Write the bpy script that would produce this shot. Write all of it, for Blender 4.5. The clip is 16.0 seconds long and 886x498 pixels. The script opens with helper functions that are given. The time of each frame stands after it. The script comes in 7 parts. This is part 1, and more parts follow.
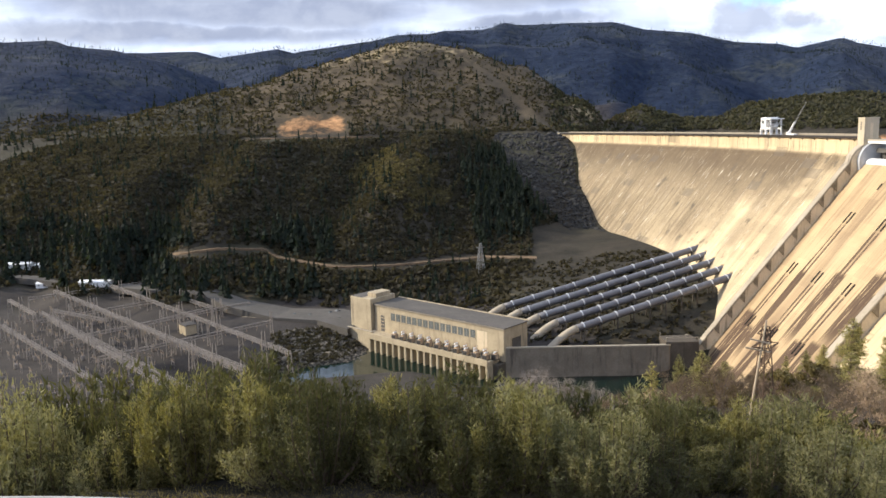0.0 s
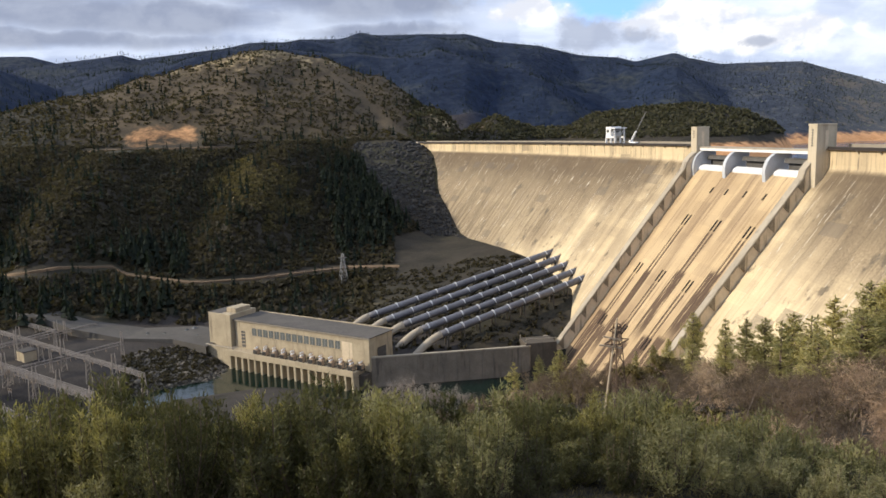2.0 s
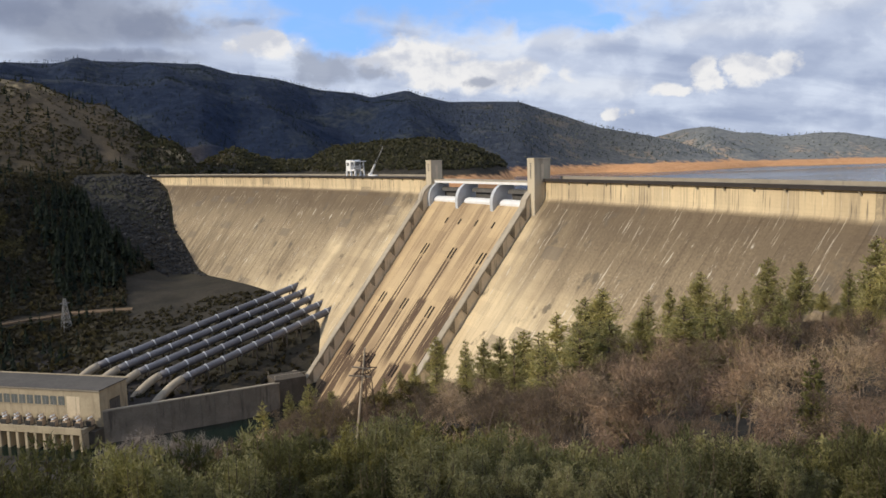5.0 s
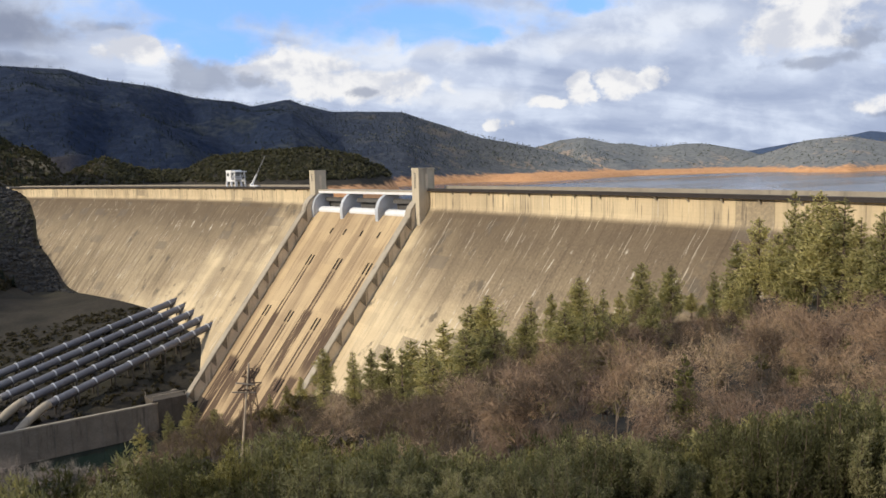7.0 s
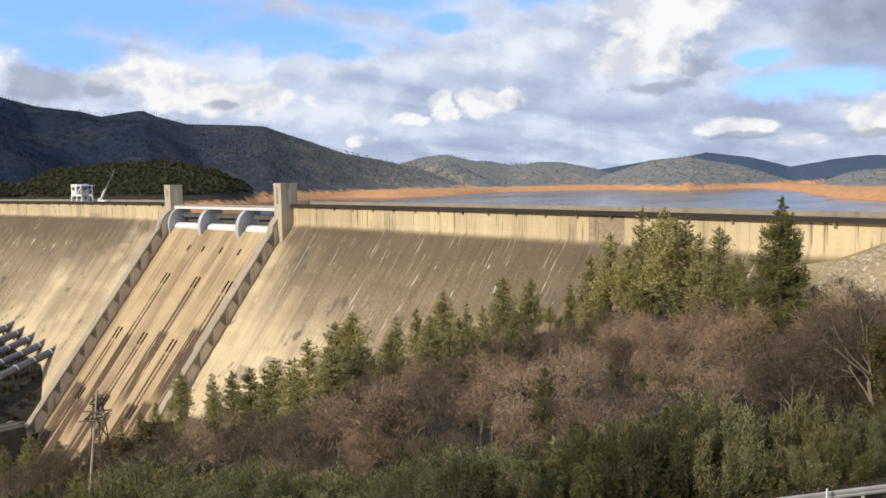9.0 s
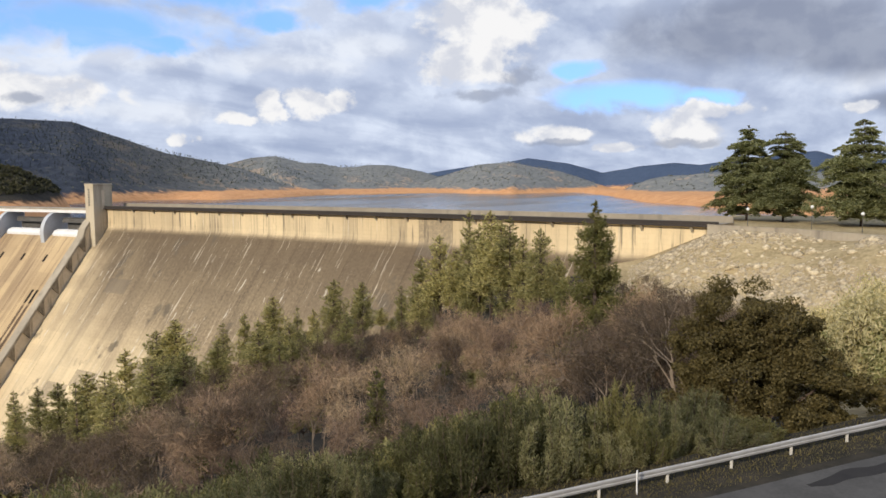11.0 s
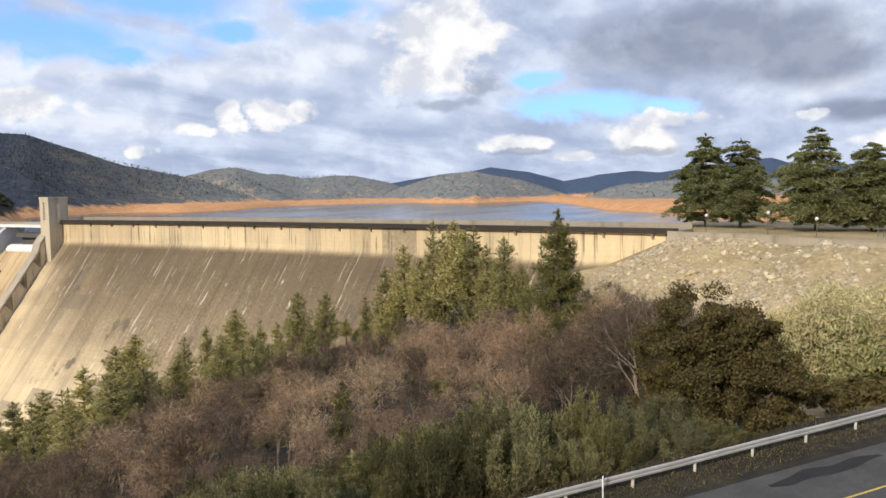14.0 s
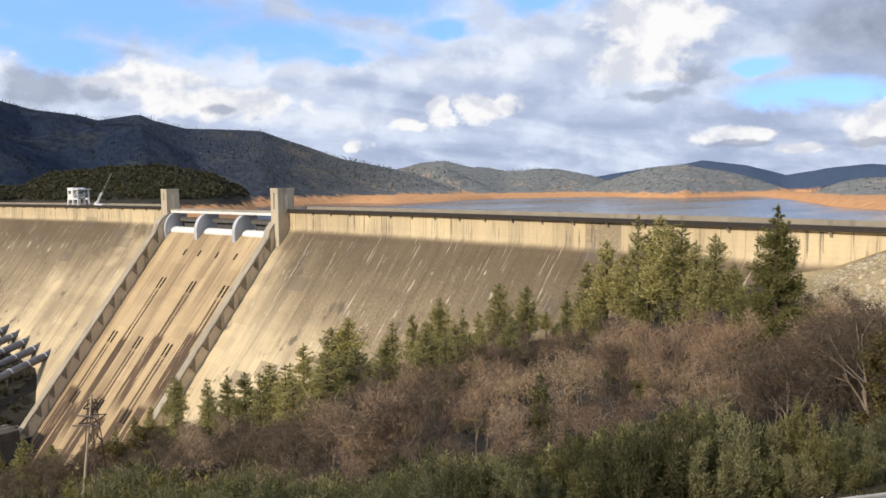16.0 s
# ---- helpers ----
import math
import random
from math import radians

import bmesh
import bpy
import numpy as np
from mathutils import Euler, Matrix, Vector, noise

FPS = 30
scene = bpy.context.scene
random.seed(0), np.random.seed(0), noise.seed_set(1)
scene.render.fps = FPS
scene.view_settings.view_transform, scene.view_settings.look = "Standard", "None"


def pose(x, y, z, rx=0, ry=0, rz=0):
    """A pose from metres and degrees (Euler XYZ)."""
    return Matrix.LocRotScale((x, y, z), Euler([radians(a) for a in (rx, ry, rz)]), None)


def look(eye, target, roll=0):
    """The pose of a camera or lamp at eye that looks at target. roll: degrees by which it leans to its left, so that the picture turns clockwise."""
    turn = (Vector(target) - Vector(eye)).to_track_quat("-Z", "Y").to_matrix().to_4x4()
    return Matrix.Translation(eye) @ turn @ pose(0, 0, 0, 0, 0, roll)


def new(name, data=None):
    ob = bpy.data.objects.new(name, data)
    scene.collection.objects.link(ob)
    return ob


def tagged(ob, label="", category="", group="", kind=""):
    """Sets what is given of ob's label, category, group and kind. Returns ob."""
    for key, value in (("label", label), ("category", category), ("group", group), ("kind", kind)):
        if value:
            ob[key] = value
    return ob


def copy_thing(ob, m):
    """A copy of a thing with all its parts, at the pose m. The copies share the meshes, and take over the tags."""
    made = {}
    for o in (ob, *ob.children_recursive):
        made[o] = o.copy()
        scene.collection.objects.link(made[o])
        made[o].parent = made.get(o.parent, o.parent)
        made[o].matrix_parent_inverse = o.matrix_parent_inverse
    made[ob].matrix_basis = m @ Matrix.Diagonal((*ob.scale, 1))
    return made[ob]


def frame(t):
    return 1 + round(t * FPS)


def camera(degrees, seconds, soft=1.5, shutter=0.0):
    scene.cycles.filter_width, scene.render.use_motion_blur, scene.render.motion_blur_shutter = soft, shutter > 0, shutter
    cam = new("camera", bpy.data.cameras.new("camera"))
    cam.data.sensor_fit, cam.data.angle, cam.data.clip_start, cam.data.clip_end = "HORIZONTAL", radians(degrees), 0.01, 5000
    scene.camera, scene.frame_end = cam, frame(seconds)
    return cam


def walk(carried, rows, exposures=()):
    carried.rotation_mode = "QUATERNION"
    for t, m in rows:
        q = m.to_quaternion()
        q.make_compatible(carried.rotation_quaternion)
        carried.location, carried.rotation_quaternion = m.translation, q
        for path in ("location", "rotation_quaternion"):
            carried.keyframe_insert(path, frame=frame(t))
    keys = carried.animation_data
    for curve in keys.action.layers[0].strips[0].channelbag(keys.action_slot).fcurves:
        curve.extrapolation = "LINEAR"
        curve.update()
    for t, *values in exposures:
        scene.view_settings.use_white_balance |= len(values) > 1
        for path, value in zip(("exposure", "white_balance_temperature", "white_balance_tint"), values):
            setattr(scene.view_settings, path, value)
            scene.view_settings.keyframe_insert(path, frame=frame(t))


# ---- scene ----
# the film's camera closes down as the bright sky comes into view
EXPOSURES = [(0.0, 0.57), (1.5, 0.4), (3.0, -0.15), (4.0, -0.25), (6.5, -0.16), (9.0, -0.09), (11.5, -0.12), (13.0, 0.0), (16.0, -0.05)]
# The eye turns where it stands, 12.6 m above the crest road of the dam (z = 0).
EYE = 12.6
cam = camera(59.7, 16.0, soft=1.6)
ROWS = [
    (0.0, -0.20, -9.03, 1.30), (0.5, -3.03, -9.11, 1.34), (1.0, -5.61, -9.18, 1.40),
    (1.5, -8.13, -9.12, 1.40), (2.0, -10.53, -8.59, 1.44), (2.5, -13.69, -7.95, 1.42),
    (3.0, -17.11, -7.63, 1.44), (3.5, -21.02, -7.27, 1.39), (4.0, -24.13, -7.17, 1.27),
    (4.2, -25.47, -7.05, 1.25), (6.3, -34.40, -6.38, 1.42), (6.5, -35.44, -6.37, 1.41),
    (7.0, -37.96, -6.09, 1.36), (7.5, -40.02, -5.82, 1.21), (8.0, -42.53, -5.56, 1.05),
    (8.5, -45.37, -5.21, 0.98), (9.0, -47.98, -5.11, 0.89), (9.2, -49.05, -5.12, 0.85),
    (11.3, -62.71, -4.90, 0.30), (11.5, -64.23, -4.79, 0.34), (12.0, -67.44, -4.62, 0.54),
    (12.5, -69.29, -4.37, 0.60), (13.0, -69.33, -4.19, 0.70), (13.5, -67.13, -4.28, 0.83),
    (14.0, -63.20, -4.35, 0.88), (14.5, -59.14, -4.40, 0.66), (15.0, -54.92, -4.66, 0.59),
    (15.5, -51.43, -4.79, 0.42), (16.0, -48.20, -4.67, 0.50),
]
walk(cam, [(t, pose(0, 0, EYE, 90 + pitch, roll, yaw)) for t, yaw, pitch, roll in ROWS], EXPOSURES)
# patches of the sky: azimuth, elevation, half width, half height, all in degrees
SKY, CLOUD = 0.44, 1.02
GAPS = [(22.2, 9.0, 5.6, 1.7), (25.5, 11.6, 13.0, 3.4), (36.0, 10.4, 10.0, 2.1), (43, 13.0, 8, 1.9), (20.2, 9.5, 4.4, 1.5), (48.1, 11.4, 3.0, 0.9), (55.6, 13.0, 3.6, 1.1),
        (73.3, 6.0, 5.6, 1.25), (78.6, 5.7, 2.6, 0.8), (70.0, 8.0, 2.6, 0.7), (40.9, 9.4, 2.8, 0.9)]
PUFFS = [(31.9, 5.9, 6.8, 1.5), (27.4, 7.2, 4.9, 1.6), (16.9, 8.3, 3.0, 1.3), (47.9, 5.3, 1.3, 1.3), (45.9, 4.5, 1.9, 0.5), (51.2, 5.5, 2.2, 1.4), (53.0, 5.9, 1.4, 1.2), (42.1, 3.05, 1.1, 0.68),
         (63.9, 11.4, 4.9, 3.2), (62.6, 8.5, 4.2, 2.3), (68.7, 3.3, 3.6, 0.75), (72.9, 2.2, 1.8, 0.5), (77.6, 3.5, 3.2, 1.4), (79.5, 4.9, 2.4, 1.0), (88.4, 4.6, 1.2, 0.45), (95.2, 2.8, 4.6, 0.9)]
VEILS = [(36, 8.4, 9, 1.2), (41, 10.6, 4.5, 1.2), (55, 9.6, 6, 1.4), (50, 8.4, 7, 1.0), (89.4, 6.4, 3.4, 1.3), (40, 5.0, 6, 0.9), (-22, 6.6, 9, 0.7)]
DARKS = [(-20, 9.6, 17, 2.6), (4, 9.6, 12, 2.3), (-18, 6.7, 18, 1.0), (6, 7.4, 8, 0.9), (9, 9.4, 6, 2.0), (-12, 8.2, 20, 1.6), (82, 9.8, 13, 3.4), (93.4, 4.75, 8.0, 1.0), (88, 8.3, 7, 2.4), (98, 9.8, 6, 3)]
SHADES = [(21.0, 6.2, 3.2, 1.1), (32.4, 5.35, 1.6, 0.5), (15.5, 9.8, 2.2, 0.6), (20.8, 6.9, 2.9, 1.3), (24.5, 6.2, 1.8, 0.7), (63.6, 6.25, 3.8, 0.6), (66.2, 7.4, 1.6, 1.0), (77.5, 2.6, 2.6, 0.4), (69, 2.7, 3, 0.35)]

# ---- light: afternoon sun low over the western hills, broken cloud ----
SUN_AZ, SUN_EL = -82.0, 25.0  # degrees clockwise from +y, and above the horizon
sun_way = Vector((math.sin(radians(SUN_AZ)) * math.cos(radians(SUN_EL)), math.cos(radians(SUN_AZ)) * math.cos(radians(SUN_EL)), math.sin(radians(SUN_EL))))
sun = new("sun", bpy.data.lights.new("sun", "SUN"))
sun.data.energy, sun.data.angle, sun.data.color = 4.35, radians(0.6), (1.0, 0.885, 0.705)
sun.matrix_world = look(sun_way * 900, (0, 0, 0))


class Nodes:
    """A small wrapper for writing node trees."""

    def __init__(self, tree):
        self.tree = tree
        tree.nodes.clear()

    def add(self, kind, inputs=(), **settings):
        n = self.tree.nodes.new(kind)
        for k, v in settings.items():
            setattr(n, k, v)
        for k, v in dict(inputs).items():
            if isinstance(v, bpy.types.NodeSocket):
                self.tree.links.new(v, n.inputs[k])
            else:
                n.inputs[k].default_value = v
        return n

    def math(self, op, a, b=0.0, clamp=False):
        return self.add("ShaderNodeMath", {0: a, 1: b}, operation=op, use_clamp=clamp).outputs[0]

    def vmath(self, op, a, b=(0, 0, 0)):
        n = self.add("ShaderNodeVectorMath", {0: a, 1: b}, operation=op)
        return n.outputs["Value"] if op in ("DOT_PRODUCT", "DISTANCE", "LENGTH") else n.outputs[0]

    def mix(self, fac, a, b, blend="MIX"):
        n = self.add("ShaderNodeMix", {0: fac, 6: a, 7: b}, data_type="RGBA", blend_type=blend, clamp_factor=True)
        return n.outputs[2]

    def noise(self, vec, scale, detail=4.0, rough=0.55, distortion=0.0):
        return self.add("ShaderNodeTexNoise", {"Vector": vec, "Scale": scale, "Detail": detail, "Roughness": rough, "Distortion": distortion}).outputs[0]

    def ramp(self, fac, lo, hi, a=0.0, b=1.0):
        return self.add("ShaderNodeMapRange", {0: fac, 1: lo, 2: hi, 3: a, 4: b}, interpolation_type="SMOOTHSTEP").outputs[0]

    def mapped(self, vec, scale, loc=(0, 0, 0), rot=(0, 0, 0)):
        return self.add("ShaderNodeMapping", {"Vector": vec, "Location": loc, "Rotation": rot, "Scale": scale}).outputs[0]


world = bpy.data.worlds.new("sky")
scene.world = world
world.use_nodes = True
N = Nodes(world.node_tree)
sky = N.add("ShaderNodeTexSky", sky_type="NISHITA", sun_disc=False, sun_elevation=radians(SUN_EL), sun_rotation=radians(SUN_AZ), altitude=300.0, air_density=1.0, dust_density=0.6, ozone_density=1.6)
way = N.add("ShaderNodeTexCoord").outputs["Generated"]
part_z = N.add("ShaderNodeSeparateXYZ", {0: way}).outputs[2]
# stratus deck: the view direction spread out onto a flat layer, so that clouds shrink towards the horizon
lift = N.math("ADD", N.math("MAXIMUM", part_z, 0.0), 0.16)
flat = N.vmath("DIVIDE", way, N.add("ShaderNodeCombineXYZ", {0: lift, 1: lift, 2: lift}).outputs[0])
streaks = N.noise(N.mapped(flat, (0.75, 1.5, 0), (3.1, 7.7, 0), (0, 0, radians(-35))), 1.5, 8.0, 0.56, 0.35)
tight = N.mapped(way, (1, 1, 1.35))
billow = N.noise(tight, 13.0, 9.0, 0.56, 0.25)
toward = N.vmath("ADD", tight, tuple(0.022 * c for c in (sun_way.x, sun_way.y, sun_way.z + 0.9)))
billow_lit = N.math("SUBTRACT", billow, N.noise(toward, 13.0, 9.0, 0.56, 0.25))
broad = N.noise(tight, 4.2, 5.0, 0.55, 0.3)


part_xy = N.add("ShaderNodeSeparateXYZ", {0: way})
azimuth = N.math("MULTIPLY", N.math("ARCTAN2", part_xy.outputs[0], part_xy.outputs[1]), 57.29578)
elevation = N.math("MULTIPLY", N.math("ARCSINE", part_z), 57.29578)
fluff = N.noise(tight, 30.0, 5.0, 0.55, 0.2)
rough_edge = N.noise(N.mapped(way, (1, 1, 1.3), (3, 1, 2)), 20.0, 6.0, 0.6)
# the patches' outlines wander with the billows
place = N.add("ShaderNodeCombineXYZ", {0: N.math("ADD", azimuth, N.math("MULTIPLY", N.math("SUBTRACT", rough_edge, 0.5), 4.5)), 1: N.math("ADD", elevation, N.math("MULTIPLY", N.math("SUBTRACT", billow, 0.5), 1.8)), 2: 0.0}).outputs[0]


def patches(rows, ragged, grain):
    """A field over the sky: 1 in the middle of each patch, 0 outside, with a billowing edge."""
    field = -1.0
    for az, el, half_w, half_h in rows:
        d = N.vmath("LENGTH", N.vmath("MULTIPLY", N.vmath("SUBTRACT", place, (az, el, 0)), (1 / half_w, 1 / half_h, 0)))
        field = N.math("MAXIMUM", N.math("SUBTRACT", 1.0, d), field)
    return N.math("ADD", field, N.math("MULTIPLY", N.math("SUBTRACT", grain, 0.5), ragged))


clear = N.ramp(patches(GAPS, 1.6, billow), -0.1, 0.70)
puff = N.ramp(patches(PUFFS, 1.3, fluff), 0.02, 0.42)
veil = N.ramp(patches(VEILS, 1.6, billow), -0.1, 0.8)
dark = N.ramp(patches(DARKS, 1.3, broad), -0.05, 0.65)
shade = N.ramp(patches(SHADES, 1.5, fluff), -0.05, 0.6)
tone = N.math("ADD", N.math("MULTIPLY", streaks, 0.62), N.math("MULTIPLY", broad, 0.38))
grey = N.mix(N.ramp(tone, 0.34, 0.64), (0.46, 0.535, 0.70, 1), (0.76, 0.83, 0.96, 1))
grey = N.mix(N.math("MULTIPLY", veil, 0.6), grey, (0.88, 0.91, 0.96, 1))
grey = N.mix(N.math("MULTIPLY", dark, 0.85), grey, (0.30, 0.335, 0.43, 1))
grey = N.mix(N.ramp(billow_lit, -0.10, 0.14), N.mix(1.0, grey, (0.88, 0.89, 0.92, 1), "MULTIPLY"), N.mix(1.0, grey, (1.08, 1.07, 1.05, 1), "MULTIPLY"))
white = N.mix(N.ramp(billow_lit, -0.15, 0.06), (0.72, 0.74, 0.80, 1), (1.02, 1.0, 0.97, 1))
grey = N.mix(puff, grey, white)
grey = N.mix(N.math("MULTIPLY", shade, 0.72), grey, (0.36, 0.40, 0.50, 1))
cloud = N.math("SUBTRACT", 1.0, clear)
# thin veils break up the blue
cloud = N.math("MAXIMUM", cloud, N.ramp(tone, 0.54, 0.80, 0.0, 0.6))
cloud = N.math("MAXIMUM", cloud, N.math("MULTIPLY", shade, 0.8))
deep = N.add("ShaderNodeVectorMath", {0: N.vmath("ADD", way, (0, 0, 0.45))}, operation="NORMALIZE").outputs[0]
N.tree.links.new(deep, sky.inputs[0])
blue = N.mix(1.0, sky.outputs[0], (SKY * 0.84, SKY * 0.97, SKY * 1.08, 1), "MULTIPLY")
colour = N.mix(N.math("MAXIMUM", cloud, puff), blue, N.mix(1.0, grey, (CLOUD * 0.97, CLOUD * 0.985, CLOUD * 1.02, 1), "MULTIPLY"))
N.add("ShaderNodeOutputWorld", {0: N.add("ShaderNodeBackground", {0: colour, 1: 1.0}).outputs[0]})

# ---- materials ----
def material(name, build):
    m = bpy.data.materials.new(name)
    m.use_nodes = True
    n = Nodes(m.node_tree)
    colour, rough, metal, height, strength = build(n)
    inputs = {"Base Color": colour, "Roughness": rough, "Metallic": metal}
    if isinstance(rough, float) and rough > 0.79:
        inputs["Specular IOR Level"] = 0.15
    if height is not None:
        inputs["Normal"] = n.add("ShaderNodeBump", {"Strength": strength, "Distance": 1.0, "Height": height}).outputs[0]
    n.add("ShaderNodeOutputMaterial", {0: n.add("ShaderNodeBsdfPrincipled", inputs).outputs[0]})
    return m


def rgb(c):
    return (c[0], c[1], c[2], 1.0)


def weathered(name, a, b, scale, rough=0.85, metal=0.0, bump=0.02, stain=None, vary=0.0):
    """Two tones mixed by a coarse and a fine noise, with an optional stain and a random tone for each object."""
    def build(n):
        p = n.add("ShaderNodeNewGeometry").outputs["Position"]
        coarse, fine = n.noise(p, scale, 5.0, 0.6), n.noise(p, scale * 9.0, 4.0, 0.6)
        f = n.ramp(n.math("ADD", n.math("MULTIPLY", coarse, 0.65), n.math("MULTIPLY", fine, 0.35)), 0.35, 0.65)
        c = n.mix(f, rgb(a), rgb(b))
        if stain:
            drip = n.noise(n.mapped(p, (1.0, 1.0, 0.12)), scale * 3.0, 5.0, 0.65)
            c = n.mix(n.ramp(drip, 0.52, 0.72, 0.0, 0.8), c, rgb(stain))
        if vary:
            r = n.add("ShaderNodeObjectInfo").outputs["Random"]
            c = n.mix(1.0, c, n.mix(r, (1 - vary, 1 - vary, 1 - vary, 1), (1 + vary, 1 + vary, 1 + vary * 0.8, 1)), "MULTIPLY")
        return c, rough, metal, (n.math("MULTIPLY", fine, bump) if bump else None), 0.6
    return material(name, build)


def leafy(name, a, b, vary=0.35, rough=0.6):
    """Leaves and needles: a tone for each tuft and each plant, a little light passing through."""
    m = bpy.data.materials.new(name)
    m.use_nodes = True
    n = Nodes(m.node_tree)
    g = n.add("ShaderNodeNewGeometry")
    r = n.add("ShaderNodeObjectInfo").outputs["Random"]
    c = n.mix(g.outputs["Random Per Island"], rgb(a), rgb(b))
    c = n.mix(1.0, c, n.mix(r, (1 - vary, 1 - vary * 0.9, 1 - vary, 1), (1 + vary, 1 + vary * 0.92, 1 + vary * 0.75, 1)), "MULTIPLY")
    face = n.add("ShaderNodeBsdfPrincipled", {"Base Color": c, "Roughness": rough, "Specular IOR Level": 0.25})
    back = n.add("ShaderNodeBsdfTranslucent", {"Color": n.mix(1.0, c, (1.1, 1.1, 0.6, 1), "MULTIPLY")})
    n.add("ShaderNodeOutputMaterial", {0: n.add("ShaderNodeMixShader", {0: 0.4, 1: face.outputs[0], 2: back.outputs[0]}).outputs[0]})
    return m


def dam_concrete(name, pale, tan, dark, streaky, grime_shade, drips=()):
    """Old mass concrete: pour lifts and block joints, water streaks down the fall of the face, grimy patches with cloud
    shade painted in. UV is in metres.
    """
    def build(n):
        uv = n.add("ShaderNodeUVMap", uv_map="metres").outputs[0]
        broad = n.noise(n.mapped(uv, (0.011, 0.016, 1), (4.3, 1.7, 0)), 1.0, 4.0, 0.6)
        streak = n.noise(n.mapped(uv, (0.33, 0.011, 1)), 1.0, 6.0, 0.68)
        wide = n.noise(n.mapped(uv, (0.075, 0.006, 1), (9, 3, 0)), 1.0, 5.0, 0.6)
        thin = n.noise(n.mapped(uv, (0.8, 0.034, 1), (2, 8, 0)), 1.0, 5.0, 0.65)
        grain = n.noise(uv, 0.8, 6.0, 0.65)
        c = n.mix(n.ramp(broad, 0.34, 0.66), rgb(pale), rgb(tan))
        c = n.mix(n.ramp(wide, 0.47, 0.62, 0.0, 0.5 * streaky), c, rgb(dark))
        c = n.mix(n.ramp(streak, 0.53, 0.66, 0.0, 0.6 * streaky), c, rgb(dark))
        c = n.mix(n.ramp(thin, 0.62, 0.72, 0.0, 0.6 * streaky), c, rgb([x * 1.25 for x in pale]))
        # grey grime and painted cloud shade, upper face away from spillway; lower face pale
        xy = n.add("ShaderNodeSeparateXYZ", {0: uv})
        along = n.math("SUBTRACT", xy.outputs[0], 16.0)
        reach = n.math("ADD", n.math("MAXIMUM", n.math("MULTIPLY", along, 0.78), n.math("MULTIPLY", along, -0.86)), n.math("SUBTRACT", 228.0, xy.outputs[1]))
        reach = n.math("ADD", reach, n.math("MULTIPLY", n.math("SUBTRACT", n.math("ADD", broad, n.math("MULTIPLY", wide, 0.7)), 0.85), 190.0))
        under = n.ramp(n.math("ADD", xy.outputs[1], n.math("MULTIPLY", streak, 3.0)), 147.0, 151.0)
        grime_shade_mask = n.math("MULTIPLY", n.math("MULTIPLY", n.ramp(reach, 60.0, 205.0), under), n.ramp(n.math("ADD", n.math("ADD", n.math("MULTIPLY", streak, 0.6), n.math("MULTIPLY", wide, 0.4)), n.math("MULTIPLY", grain, 0.35)), 0.52, 0.82, 1.0, 0.42))
        c = n.mix(n.math("MULTIPLY", grime_shade_mask, grime_shade[0]), c, (0.142, 0.110, 0.076, 1))
        # darker just below the upright band, in ragged tongues
        tongue_edge = n.math("ADD", n.math("MULTIPLY", n.math("SUBTRACT", wide, 0.5), 34.0), n.math("MULTIPLY", n.math("SUBTRACT", streak, 0.5), 26.0))
        tongue = n.math("MULTIPLY", n.ramp(n.math("SUBTRACT", xy.outputs[1], tongue_edge), 204.0, 152.0), under)
        c = n.mix(n.math("MULTIPLY", n.math("MULTIPLY", tongue, n.ramp(reach, 90.0, 170.0, 0.0, 1.0)), 0.8 * grime_shade[0]), c, (0.108, 0.080, 0.054, 1))
        # mottled dark patches
        blot = n.noise(n.mapped(uv, (0.06, 0.05, 1), (1, 5, 0)), 1.0, 5.0, 0.65)
        c = n.mix(n.math("MULTIPLY", n.ramp(blot, 0.585, 0.68, 0.0, 0.8 * grime_shade[0]), under), c, (0.12, 0.10, 0.076, 1))
        # pale lime runs over the grime and painted shade
        c = n.mix(n.ramp(n.math("ADD", thin, n.math("MULTIPLY", wide, 0.25)), 0.73, 0.80, 0.0, 0.65 * grime_shade[0]), c, (0.60, 0.53, 0.42, 1))
        lime = n.noise(n.mapped(uv, (0.34, 0.06, 1), (6, 2, 0)), 1.0, 4.0, 0.6)
        c = n.mix(n.math("MULTIPLY", n.ramp(lime, 0.63, 0.69, 0.0, 0.7 * grime_shade[0]), n.ramp(n.math("ADD", n.math("MULTIPLY", blot, 40.0), xy.outputs[1]), 178.0, 184.0)), c, (0.60, 0.55, 0.45, 1))
        # drips down the upright band under the crest
        drip = n.noise(n.mapped(uv, (0.55, 0.03, 1), (5, 1, 0)), 1.0, 4.0, 0.6)
        c = n.mix(n.math("MULTIPLY", n.ramp(drip, 0.56, 0.66, 0.0, 0.75 * grime_shade[0]), n.ramp(xy.outputs[1], 150.0, 143.0)), c, (0.13, 0.11, 0.09, 1))
        # brown leakage below the outlets
        for u0, v0, half, run in drips:
            off = n.math("ABSOLUTE", n.math("SUBTRACT", n.math("ADD", xy.outputs[0], n.math("MULTIPLY", n.math("SUBTRACT", wide, 0.5), 3.5)), u0))
            band = n.math("MULTIPLY", n.ramp(off, half * 1.08, half * 0.96), n.math("MULTIPLY", n.ramp(xy.outputs[1], v0 - 1, v0 + 3), n.ramp(xy.outputs[1], v0 + run, v0 + run * 0.7)))
            band = n.math("MULTIPLY", band, n.ramp(n.math("ADD", n.math("MULTIPLY", streak, 0.7), n.math("MULTIPLY", thin, 0.5)), 0.50, 0.545))
            c = n.mix(n.math("MULTIPLY", band, 0.95), c, rgb([q * 0.62 for q in dark]))
